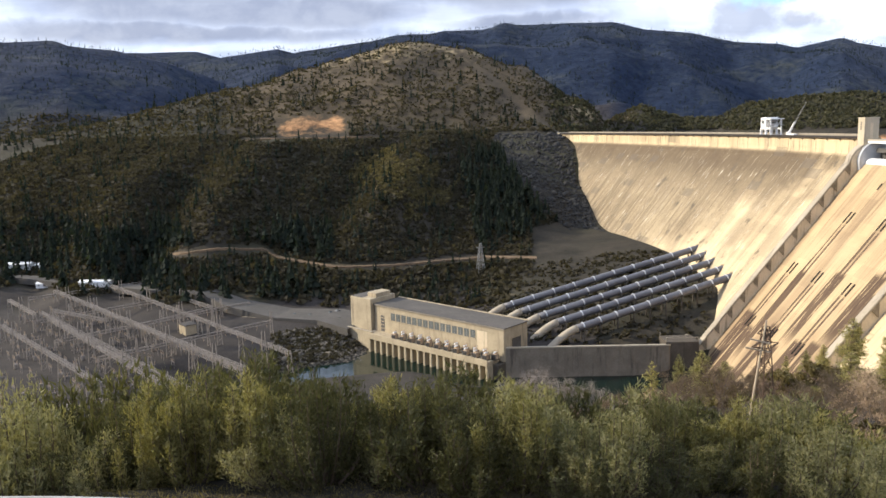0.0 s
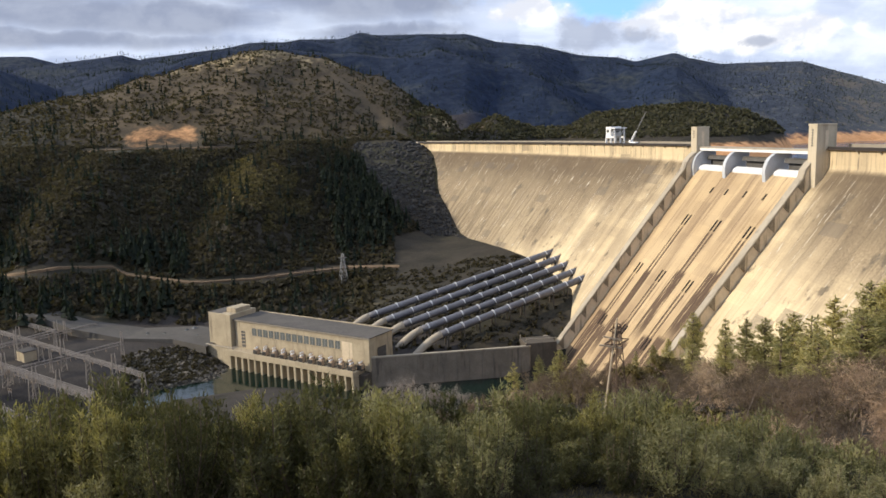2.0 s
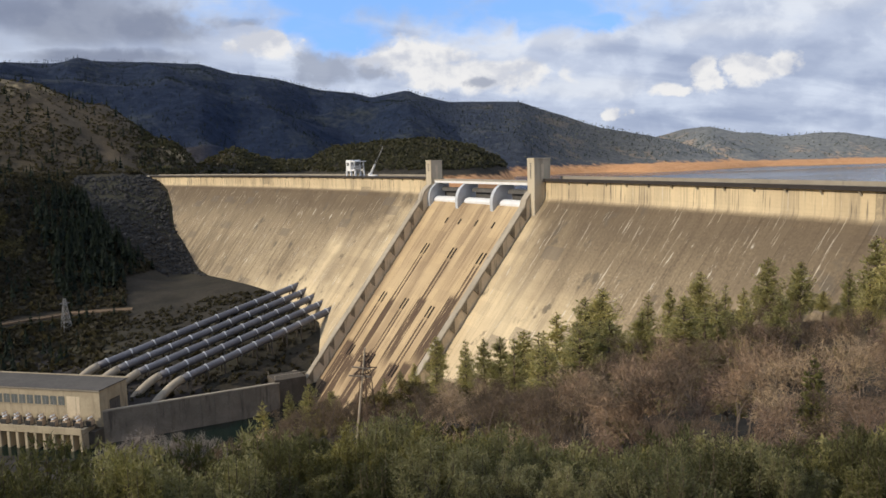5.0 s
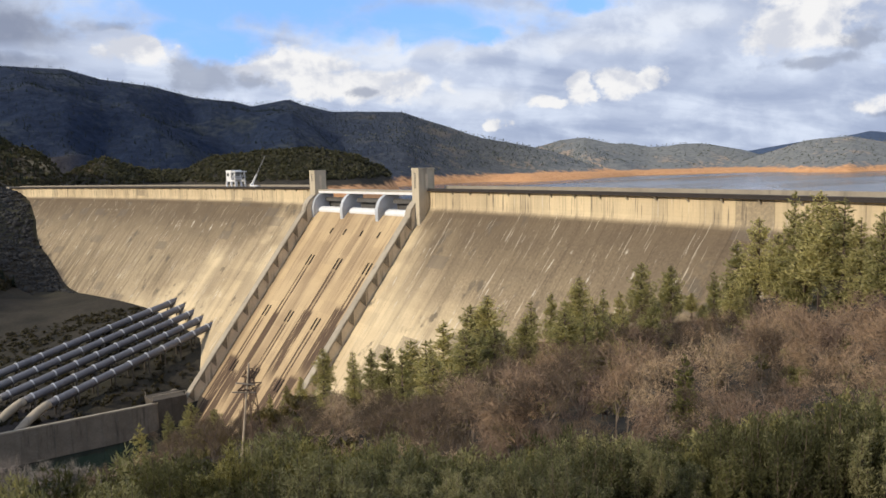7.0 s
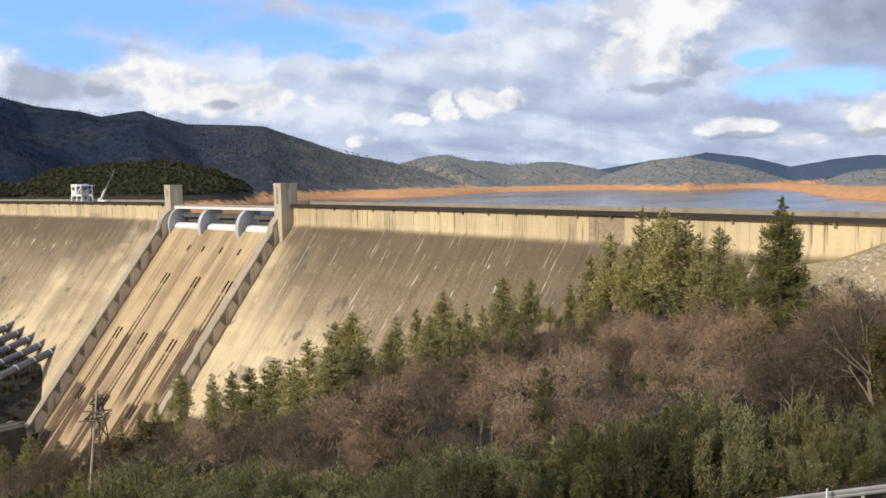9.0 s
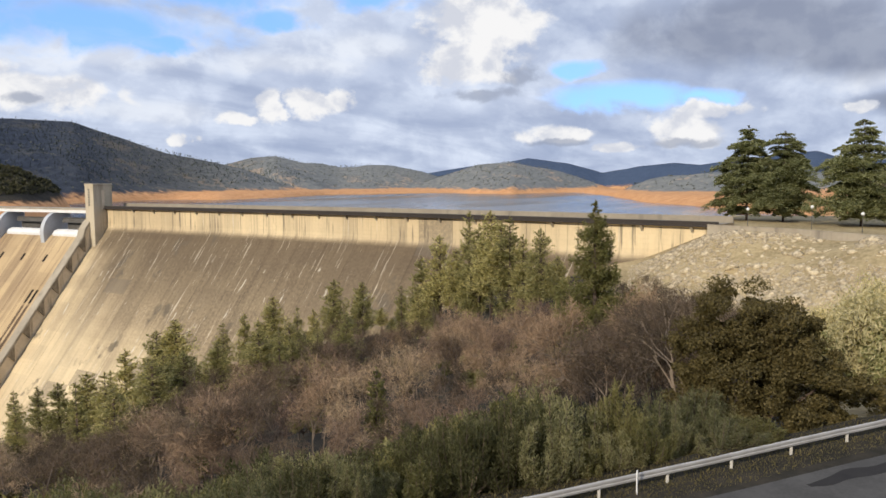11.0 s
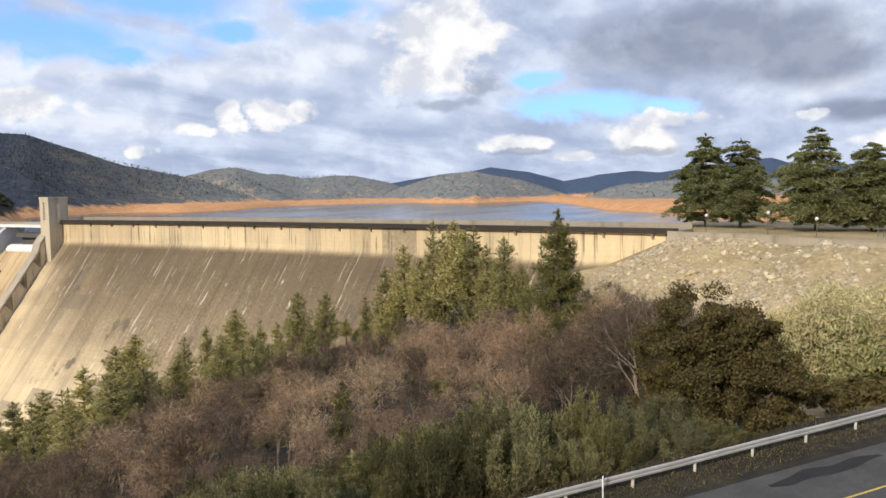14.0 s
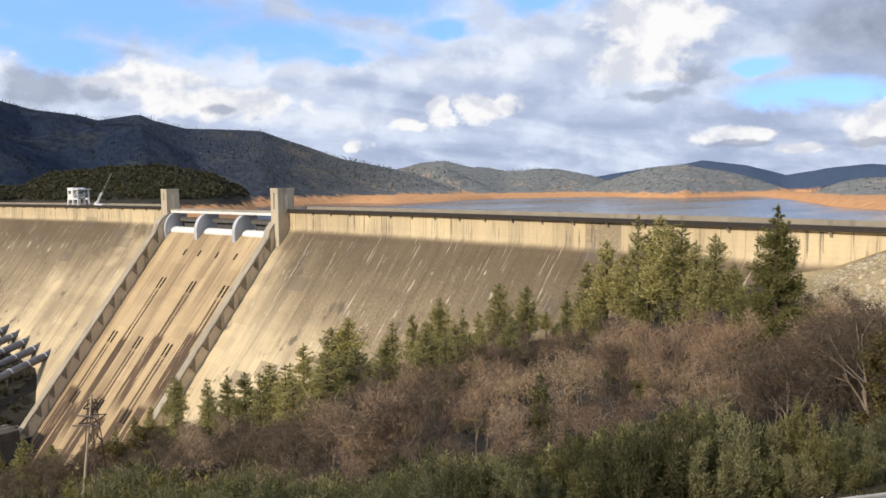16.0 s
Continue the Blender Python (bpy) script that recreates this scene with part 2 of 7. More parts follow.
        # patches re-poured in another tone, block by block
        x = n.add("ShaderNodeSeparateXYZ", {0: uv})
        cell = n.add("ShaderNodeTexWhiteNoise", {"Vector": n.vmath("FLOOR", n.mapped(uv, (1 / 15.2, 1 / 7.6, 1)))}, noise_dimensions="3D").outputs[0]
        c = n.mix(1.0, c, n.mix(cell, (0.93, 0.93, 0.94, 1), (1.05, 1.05, 1.04, 1)), "MULTIPLY")
        c = n.mix(n.math("MULTIPLY", n.ramp(cell, 0.955, 0.965), n.ramp(grain, 0.3, 0.6, 0.25 * grime_shade[0], 0.6 * grime_shade[0])), c, (0.13, 0.11, 0.09, 1))
        joint = n.ramp(n.math("PINGPONG", x.outputs[0], 7.6), 0.0, 0.28, 0.72, 1.0)
        lift = n.ramp(n.math("PINGPONG", x.outputs[1], 0.76), 0.0, 0.10, 0.93, 1.0)
        line = n.math("MULTIPLY", joint, lift)
        c = n.mix(1.0, c, n.add("ShaderNodeCombineXYZ", {0: line, 1: line, 2: line}).outputs[0], "MULTIPLY")
        c = n.mix(1.0, c, n.mix(grain, (0.89, 0.89, 0.89, 1), (1.11, 1.11, 1.11, 1)), "MULTIPLY")
        return c, 0.9, 0.0, n.math("ADD", n.math("MULTIPLY", grain, 0.05), n.math("MULTIPLY", line, 0.08)), 0.5
    return material(name, build)


OUTLET_STAINS = tuple((u + s, v, 0.95, run) for u, v, run in ((44, 162, 66), (10.5, 162, 50), (-23, 162, 66), (58, 201, 60), (28, 201, 60), (-5, 201, 60), (56, 240, 60), (26, 240, 60), (-6, 240, 60)) for s in (-1.9, 1.9)) + (
    (44, 196, 3.4, 70), (10.5, 190, 5.0, 52), (-20, 184, 4.4, 50), (-30, 194, 4.0, 110), (62, 230, 6.0, 90), (50, 238, 3.4, 80), (29, 230, 4.6, 80), (14, 240, 3.0, 80), (-3, 232, 5.4, 80), (-16, 228, 4.6, 90), (-26, 240, 4.6, 70))
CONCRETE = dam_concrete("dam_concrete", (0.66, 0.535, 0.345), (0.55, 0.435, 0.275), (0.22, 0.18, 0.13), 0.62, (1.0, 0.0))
SPILL = dam_concrete("spillway_concrete", (0.51, 0.385, 0.23), (0.41, 0.30, 0.175), (0.15, 0.10, 0.07), 0.9, (0.0, 0.0), OUTLET_STAINS)
PARAPET = weathered("parapet_concrete", (0.40, 0.35, 0.275), (0.31, 0.27, 0.21), 0.05, stain=(0.16, 0.14, 0.12))
TOWER = weathered("tower_concrete", (0.52, 0.45, 0.34), (0.44, 0.38, 0.28), 0.08, stain=(0.30, 0.25, 0.19))
WALL_SIDE = weathered("training_wall_concrete", (0.68, 0.57, 0.41), (0.55, 0.46, 0.33), 0.11, stain=(0.20, 0.165, 0.125))
COUNTERFORT = weathered("counterfort_concrete", (0.30, 0.25, 0.18), (0.16, 0.135, 0.10), 0.3, stain=(0.06, 0.05, 0.04))
DECK = weathered("deck_concrete", (0.30, 0.265, 0.21), (0.24, 0.21, 0.17), 0.1, stain=(0.18, 0.16, 0.13))
# near-black that paints the shade inside the outlets
MOUTH = weathered("outlet_shade_black", (0.016, 0.012, 0.010), (0.010, 0.008, 0.007), 0.3, bump=0.0)
CREST_RAIL = weathered("crest_rail_paint", (0.030, 0.021, 0.017), (0.018, 0.014, 0.012), 0.2, rough=0.7, bump=0.0)
POWER = weathered("powerhouse_concrete", (0.44, 0.37, 0.26), (0.34, 0.285, 0.20), 0.12, stain=(0.20, 0.165, 0.12))
GREY_CONCRETE = weathered("grey_concrete", (0.115, 0.10, 0.082), (0.075, 0.064, 0.052), 0.08, stain=(0.07, 0.06, 0.05))
ROOFING = weathered("roof_felt", (0.12, 0.11, 0.10), (0.085, 0.08, 0.074), 0.06, rough=0.95)
WHITE_PAINT = weathered("white_paint", (0.80, 0.80, 0.80), (0.70, 0.70, 0.70), 0.2, rough=0.5, bump=0.0)
GATE_PAINT = weathered("gate_paint", (0.52, 0.54, 0.57), (0.42, 0.44, 0.47), 0.1, rough=0.55, stain=(0.42, 0.42, 0.42))
STEEL = weathered("galvanised_steel", (0.30, 0.30, 0.30), (0.21, 0.21, 0.21), 0.3, rough=0.6, metal=0.3, bump=0.0)
DARK_STEEL = weathered("dark_steel", (0.10, 0.095, 0.09), (0.07, 0.065, 0.06), 0.3, rough=0.6, bump=0.0)
PENSTOCK = weathered("penstock_paint", (0.15, 0.15, 0.165), (0.105, 0.105, 0.12), 0.06, rough=0.45, metal=0.2, bump=0.0, stain=(0.18, 0.18, 0.20))
RUST_STEEL = weathered("brown_rusted_steel", (0.17, 0.115, 0.08), (0.10, 0.07, 0.05), 0.5, rough=0.85, bump=0.0)
RUSTY = weathered("rusted_steel", (0.44, 0.34, 0.24), (0.32, 0.24, 0.17), 0.4, rough=0.8, bump=0.0)
WOOD_POLE = weathered("pole_wood", (0.46, 0.38, 0.28), (0.36, 0.29, 0.21), 1.0, bump=0.01)
ASPHALT = weathered("asphalt", (0.092, 0.089, 0.086), (0.066, 0.064, 0.062), 0.5, rough=0.9, bump=0.004)
PATCH = weathered("fresh_asphalt", (0.035, 0.033, 0.033), (0.026, 0.025, 0.025), 0.8, rough=0.85, bump=0.004)
POST_PAINT = weathered("grey_post_paint", (0.52, 0.50, 0.46), (0.40, 0.38, 0.35), 1.5, rough=0.8, bump=0.0)
YELLOW = weathered("yellow_line_paint", (0.62, 0.44, 0.10), (0.50, 0.35, 0.09), 1.5, rough=0.7, bump=0.0)
RAIL_STEEL = weathered("guardrail_steel", (0.42, 0.41, 0.405), (0.33, 0.32, 0.315), 0.6, rough=0.6, metal=0.2, bump=0.0)
# grey rock, darkened to paint the cloud shade over the riprap
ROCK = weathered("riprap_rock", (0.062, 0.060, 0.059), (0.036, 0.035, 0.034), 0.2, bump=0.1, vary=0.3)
BANK_ROCK = weathered("bank_rock", (0.15, 0.135, 0.115), (0.09, 0.08, 0.07), 0.3, bump=0.05, vary=0.3)
YARD_STEEL = weathered("yard_steel", (0.26, 0.228, 0.20), (0.17, 0.15, 0.135), 0.3, rough=0.7, bump=0.0)
PALE_ROCK = weathered("pale_rock", (0.70, 0.59, 0.42), (0.26, 0.215, 0.15), 0.9, bump=0.05, vary=0.25)
BARK = weathered("bark", (0.13, 0.095, 0.075), (0.08, 0.06, 0.05), 2.0, bump=0.02)
def twigs(n):
    """Bare twigs: from grey-tan through red-brown to dark purple, tree by tree."""
    r = n.add("ShaderNodeObjectInfo").outputs["Random"]
    c = n.mix(n.ramp(r, 0.0, 0.5), (0.37, 0.272, 0.172, 1), (0.285, 0.194, 0.125, 1))
    c = n.mix(n.ramp(r, 0.55, 1.0), c, (0.145, 0.10, 0.078, 1))
    c = n.mix(1.0, c, n.mix(n.add("ShaderNodeNewGeometry").outputs["Random Per Island"], (0.7, 0.7, 0.7, 1), (1.3, 1.3, 1.3, 1)), "MULTIPLY")
    return c, 0.85, 0.0, None, 0.0


TWIG = material("bare_twigs", twigs)
DARK_TWIG = leafy("dark_bare_twigs", (0.088, 0.064, 0.052), (0.185, 0.137, 0.108), 0.3, 0.9)
LIMB_BARK = weathered("limb_bark", (0.21, 0.165, 0.13), (0.12, 0.095, 0.078), 1.0, bump=0.0, vary=0.2)
RIDGE_LEAF = leafy("ridge_foliage", (0.042, 0.044, 0.030), (0.105, 0.098, 0.062), 0.0, 0.9)
# paler copy of the hill brush, with sunlight painted into its colour
SUNLIT_BRUSH = leafy("sunlit_hill_brush", (0.070, 0.062, 0.032), (0.160, 0.135, 0.070), 0.0, 0.9)
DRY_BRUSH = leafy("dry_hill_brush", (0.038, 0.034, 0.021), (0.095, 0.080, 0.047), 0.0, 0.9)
HILL_TWIG = leafy("bare_hill_woods", (0.10, 0.085, 0.068), (0.17, 0.145, 0.12), 0.0, 0.9)
DIRT = weathered("dirt_track", (0.20, 0.14, 0.09), (0.12, 0.088, 0.06), 0.05, bump=0.02)
OLD_ASPHALT = weathered("old_asphalt", (0.115, 0.105, 0.095), (0.085, 0.08, 0.072), 0.05, rough=0.9)
PALE_TWIG = weathered("pale_bare_twigs", (0.36, 0.31, 0.27), (0.26, 0.22, 0.19), 1.0, bump=0.0, vary=0.15)
GLASS_DARK = weathered("window_glass", (0.16, 0.17, 0.16), (0.11, 0.12, 0.12), 0.5, rough=0.12, bump=0.0)
BUSH_LEAF = leafy("bush_leaves", (0.118, 0.112, 0.044), (0.250, 0.226, 0.104), 0.42)
DARK_LEAF = leafy("dark_bush_leaves", (0.050, 0.051, 0.023), (0.112, 0.108, 0.050), 0.25)
GREY_LEAF = leafy("grey_willow_leaves", (0.135, 0.130, 0.066), (0.275, 0.256, 0.145), 0.38)
OAK_LEAF = leafy("oak_leaves", (0.074, 0.061, 0.024), (0.160, 0.126, 0.052), 0.2)
GOLD_LEAF = leafy("pale_willow_leaves", (0.37, 0.325, 0.185), (0.64, 0.555, 0.345), 0.18)
WILLOW_LEAF = leafy("green_willow_leaves", (0.20, 0.205, 0.095), (0.38, 0.37, 0.19), 0.25)
PINE_LEAF = leafy("pine_needles", (0.21, 0.20, 0.088), (0.49, 0.435, 0.21), 0.28)
BIG_PINE_LEAF = leafy("ponderosa_needles", (0.115, 0.115, 0.040), (0.205, 0.190, 0.075), 0.1)
CEDAR_LEAF = leafy("cedar_needles", (0.165, 0.180, 0.09), (0.31, 0.31, 0.165), 0.12)
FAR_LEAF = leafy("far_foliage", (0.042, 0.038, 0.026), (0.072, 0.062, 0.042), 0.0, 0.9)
# foliage paled towards grey to paint distance haze
HAZY_SHORE_LEAF = leafy("hazy_lake_hill_foliage", (0.115, 0.13, 0.134), (0.215, 0.22, 0.205), 0.0, 0.9)
FAR_PINE = leafy("far_conifers", (0.014, 0.022, 0.018), (0.028, 0.038, 0.028), 0.0, 0.9)


def land(n):
    """Ground cover from three masks laid down with the terrain: bare red soil, dry grass, gravel; the rest is brush and forest floor."""
    p = n.add("ShaderNodeNewGeometry").outputs["Position"]
    cov = n.add("ShaderNodeVertexColor", layer_name="cover")
    mask = n.add("ShaderNodeSeparateColor", {0: cov.outputs[0]})
    coarse, mid, fine = n.noise(p, 0.006, 6.0, 0.62), n.noise(p, 0.05, 5.0, 0.65), n.noise(p, 0.9, 5.0, 0.65)
    edge = n.math("SUBTRACT", n.math("ADD", n.math("MULTIPLY", mid, 0.6), n.math("MULTIPLY", coarse, 0.4)), 0.5)
    tex = n.math("ADD", n.math("MULTIPLY", fine, 0.5), n.math("MULTIPLY", mid, 0.5))

    def zone(k):
        return n.ramp(n.math("ADD", mask.outputs[k], n.math("MULTIPLY", edge, 0.9)), 0.38, 0.62)
    brush = n.mix(n.ramp(tex, 0.36, 0.64), (0.023, 0.022, 0.017, 1), (0.054, 0.046, 0.036, 1))
    brush = n.mix(n.ramp(coarse, 0.45, 0.7), brush, (0.050, 0.048, 0.028, 1))
    grass = n.mix(n.ramp(tex, 0.35, 0.65), (0.24, 0.188, 0.102, 1), (0.45, 0.36, 0.21, 1))
    soil = n.mix(n.ramp(tex, 0.35, 0.65), (0.47, 0.225, 0.095, 1), (0.66, 0.37, 0.18, 1))
    # gravel tone lowered so that cloud shade on the valley floor is painted in
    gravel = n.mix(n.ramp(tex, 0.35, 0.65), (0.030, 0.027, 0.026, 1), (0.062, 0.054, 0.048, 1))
    # forest colour with cloud shade and blue haze painted in
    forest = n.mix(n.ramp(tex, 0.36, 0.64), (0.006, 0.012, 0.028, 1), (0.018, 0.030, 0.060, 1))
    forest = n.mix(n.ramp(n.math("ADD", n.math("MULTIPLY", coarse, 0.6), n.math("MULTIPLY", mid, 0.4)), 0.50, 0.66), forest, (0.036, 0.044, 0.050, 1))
    # distance haze painted into the farthest ridges as a lighter blue
    far_haze = n.mix(n.ramp(tex, 0.36, 0.64), (0.045, 0.070, 0.120, 1), (0.070, 0.100, 0.165, 1))
    forest = n.mix(n.add("ShaderNodeAttribute", attribute_name="painted_haze").outputs["Fac"], forest, far_haze)
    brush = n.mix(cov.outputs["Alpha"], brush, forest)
    # brush on the far hills, with haze and sunlight painted in as paleness
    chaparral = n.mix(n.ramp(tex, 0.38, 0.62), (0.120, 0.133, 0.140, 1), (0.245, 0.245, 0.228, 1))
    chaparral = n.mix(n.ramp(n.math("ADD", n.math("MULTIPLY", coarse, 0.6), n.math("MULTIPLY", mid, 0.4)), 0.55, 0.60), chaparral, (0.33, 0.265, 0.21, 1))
    brush = n.mix(n.add("ShaderNodeAttribute", attribute_name="hazy_brush").outputs["Fac"], brush, chaparral)
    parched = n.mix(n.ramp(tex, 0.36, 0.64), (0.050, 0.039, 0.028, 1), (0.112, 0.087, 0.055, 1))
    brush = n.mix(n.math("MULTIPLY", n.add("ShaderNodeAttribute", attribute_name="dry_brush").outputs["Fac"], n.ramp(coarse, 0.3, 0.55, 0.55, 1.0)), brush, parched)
    c = n.mix(zone(1), brush, grass)
    c = n.mix(zone(2), c, gravel)
    c = n.mix(zone(0), c, soil)
    return c, 0.95, 0.0, n.math("ADD", n.math("ADD", n.math("MULTIPLY", fine, 0.2), n.math("MULTIPLY", mid, 2.0)), n.math("MULTIPLY", n.math("MULTIPLY", n.noise(p, 0.014, 6.0, 0.65), 26.0), cov.outputs["Alpha"])), 0.5


LAND = material("land", land)


def rippled(tint, rough, scale, wave=0.15):
    def build(n):
        p = n.add("ShaderNodeNewGeometry").outputs["Position"]
        streaks = n.noise(n.mapped(p, (0.0011, 0.0042, 1), (2, 1, 0), (0, 0, radians(30))), 1.0, 4.0, 0.6)
        return rgb(tint), n.ramp(streaks, 0.35, 0.65, rough * 0.55, rough * 1.3), 0.0, n.noise(n.mapped(p, (scale, scale, scale)), 1.0, 5.0, 0.6), wave
    return build


LAKE = material("lake_water", rippled((0.045, 0.055, 0.075), 0.16, 0.05, 0.22))
RIVER = material("river_water", rippled((0.004, 0.014, 0.011), 0.09, 0.12, 0.06))


# ---- building helpers ----
def part(name, bm, mat, parent=None, label="", smooth=False):
    """Links a bmesh as one mesh object under a thing or a part."""
    bmesh.ops.recalc_face_normals(bm, faces=bm.faces[:])
    me = bpy.data.meshes.new(name)
    bm.to_mesh(me)
    bm.free()
    if smooth:
        me.shade_smooth()
    me.materials.append(mat)
    ob = new(name, me)
    if parent is not None:
        ob.parent = parent
    return tagged(ob, label)


def empty(name, m=None, **tags):
    ob = new(name)
    if m is not None:
        ob.matrix_world = m
    return tagged(ob, **tags)


def add_box(bm, x0, x1, y0, y1, z0, z1, bevel=0.0, m=None):
    vs = bmesh.ops.create_cube(bm, size=1.0)["verts"]
    for v in vs:
        v.co = Vector((x0 + (v.co.x + 0.5) * (x1 - x0), y0 + (v.co.y + 0.5) * (y1 - y0), z0 + (v.co.z + 0.5) * (z1 - z0)))
    if bevel:
        es = list({e for v in vs for e in v.link_edges})
        vs = list({v for f in bmesh.ops.bevel(bm, geom=es, offset=bevel, segments=1, affect="EDGES")["faces"] for v in f.verts} | {v for v in vs if v.is_valid})
    if m is not None:
        bmesh.ops.transform(bm, matrix=m, verts=vs)
    return vs


def box(name, x0, x1, y0, y1, z0, z1, mat, parent=None, bevel=0.0, m=None, label=""):
    bm = bmesh.new()
    add_box(bm, x0, x1, y0, y1, z0, z1, bevel, m)
    return part(name, bm, mat, parent, label)


def add_bar(bm, a, b, w, d=None):
    """A square bar between two points."""
    a, b = Vector(a), Vector(b)
    way = b - a
    m = Matrix.Translation((a + b) / 2) @ way.to_track_quat("Z", "Y").to_matrix().to_4x4() @ Matrix.Diagonal((w, d or w, way.length, 1))
    bmesh.ops.create_cube(bm, size=1.0, matrix=m)


def add_tube(bm, points, radii, sides=12, caps=True):
    """A tube through points, with a radius at each."""
    rings = []
    for i, p in enumerate(points):
        way = (Vector(points[min(i + 1, len(points) - 1)]) - Vector(points[max(i - 1, 0)])).normalized()
        up = Vector((0, 0, 1)) if abs(way.z) < 0.9 else Vector((1, 0, 0))
        s = way.cross(up).normalized()
        t = s.cross(way)
        rings.append([bm.verts.new(Vector(p) + radii[i] * (math.cos(2 * math.pi * k / sides) * s + math.sin(2 * math.pi * k / sides) * t)) for k in range(sides)])
    for a, b in zip(rings, rings[1:]):
        for k in range(sides):
            bm.faces.new((a[k], a[(k + 1) % sides], b[(k + 1) % sides], b[k]))
    if caps:
        bm.faces.new(rings[0][::-1])
        bm.faces.new(rings[-1])


def smooth_step(x):
    x = np.clip(x, 0.0, 1.0)
    return x * x * (3 - 2 * x)


# ---- plan of the dam: an arc; u runs along the crest, o downstream from it ----
CX, CY, RAD = -1606.5, 388.3, 1861.8
U_RIGHT, U_LEFT, SPILL_R, SPILL_L = -352.0, 618.0, -41.0, 73.0
LAKE_Z, RIVER_Z = -35.0, -138.0


def on_dam(u, o, z):
    a = u / RAD
    return (CX + (RAD - o) * math.cos(a), CY + (RAD - o) * math.sin(a), z)


def face_o(z):
    return 0.8 * np.maximum(-z - 10.0, 0.0)


# ---- terrain: height profiles out from the eye, joined by azimuth; then far ridges ----
PROFILES = {}


def profile(az, *pairs):
    PROFILES[az] = pairs


NEAR = [(0, 11.0), (2.5, 10.9), (5, 9.3), (9, 5.0), (14, 1.4), (20, -3.1), (36, -3.6)]
profile(-60, *NEAR, (52, -14), (110, -62), (200, -128), (260, -141), (330, -141), (370, -127), (860, -125), (1000, -80), (1500, 60), (2500, 120))
profile(-34, *NEAR, (52, -14), (110, -62), (200, -128), (260, -141), (330, -141), (370, -127), (835, -124), (890, -104), (1150, -34), (1500, 20), (2400, 30))
profile(-24, *NEAR, (52, -14), (110, -62), (220, -130), (290, -142), (380, -142), (410, -127), (718, -124), (790, -97), (1000, -24), (1080, -6), (1250, 22), (1700, -20), (2400, -60))
profile(-17, *NEAR, (52, -14), (110, -62), (240, -132), (330, -143), (460, -142), (490, -126), (590, -124), (680, -97), (960, -20), (1040, -3), (1250, 62), (1330, 68), (1800, -20), (2500, -60))
profile(-9, *NEAR, (52, -14), (110, -46), (200, -80), (260, -104), (315, -124), (428, -131), (452, -134.5), (464, -143), (480, -143), (491, -136.5), (530, -131), (555, -126), (590, -123), (670, -97), (940, -12), (1000, 2), (1130, 55), (1320, 112), (1420, 105), (1900, -10), (2600, -60))
profile(-3, *NEAR, (52, -14), (110, -46), (200, -80), (260, -104), (315, -124), (428, -131), (456, -134.5), (472, -143), (520, -143), (545, -127), (600, -121), (680, -95), (900, -22), (990, 1), (1100, 60), (1330, 152), (1420, 150), (1900, 10), (2600, -60))
profile(2, *NEAR, (52, -14), (110, -46), (200, -80), (260, -104), (315, -124), (400, -131), (430, -135.5), (446, -143), (480, -143), (520, -126), (610, -120), (690, -95), (880, -25), (990, 0), (1100, 52), (1320, 142), (1420, 138), (1900, 10), (2600, -60))
profile(6, *NEAR, (52, -14), (110, -46), (200, -80), (260, -104), (315, -124), (392, -133), (410, -143), (450, -143), (464, -126), (510, -119), (600, -110), (700, -93), (850, -45), (990, -2), (1100, 30), (1280, 108), (1400, 95), (1900, 0), (2600, -60))
profile(10, *NEAR, (52, -14), (110, -44), (200, -77), (260, -100), (315, -122), (392, -133), (410, -143), (455, -143), (468, -125), (530, -112), (600, -103), (680, -94), (760, -92), (883, -54), (985, -8), (1080, 6), (1230, 52), (1340, 40), (1800, -20), (2600, -60))
profile(14, *NEAR, (52, -14), (110, -40), (200, -69), (260, -90), (310, -110), (345, -139), (460, -141), (475, -119), (530, -103.5), (600, -93), (680, -90), (800, -88), (900, -70), (1200, -45), (2600, -60))
profile(20, *NEAR, (52, -14), (110, -34), (200, -60), (260, -80), (310, -101), (345, -136), (470, -139), (498, -117), (530, -98), (600, -90), (800, -70), (1200, -60), (2600, -60))
profile(28, *NEAR, (52, -14), (110, -30), (200, -52), (280, -74), (330, -93), (380, -116), (480, -118), (600, -90), (1200, -60), (2600, -60))
profile(36, *NEAR, (52, -14), (110, -30), (200, -60), (280, -84), (360, -98), (440, -95), (600, -70), (1200, -60), (2600, -60))
profile(45, *NEAR, (52, -14), (100, -24), (180, -43), (260, -58), (330, -66), (420, -66), (700, -60), (2600, -60))
profile(55, (0, 11.0), (2.5, 10.9), (5, 9.3), (9, 5.0), (15, 0.6), (20, -3.0), (37, -3.6), (54, -11), (90, -18), (150, -30), (220, -38), (290, -42), (400, -50), (700, -60), (2600, -60))
profile(65, (0, 11.0), (2.5, 10.9), (5, 9.5), (10, 5.2), (16, 0.8), (21, -3.0), (39, -3.5), (56, -10), (90, -14), (140, -20), (200, -24), (250, -22), (330, -40), (700, -60), (2600, -60))
profile(74, (0, 11.0), (2.5, 10.9), (5, 9.5), (10, 5.4), (17, 1.0), (23, -2.8), (42, -3.2), (58, -8), (90, -11), (140, -15), (190, -16), (230, -11), (290, -20), (600, -60), (2600, -60))
profile(81, (0, 11.0), (2.5, 10.9), (5, 9.6), (10, 5.8), (18, 1.4), (26, -2.5), (46, -2.9), (60, -6.5), (90, -10), (150, -14), (182, -14), (209, -1.2), (224, -0.6), (300, -0.2), (380, -14), (520, -50), (2600, -60))
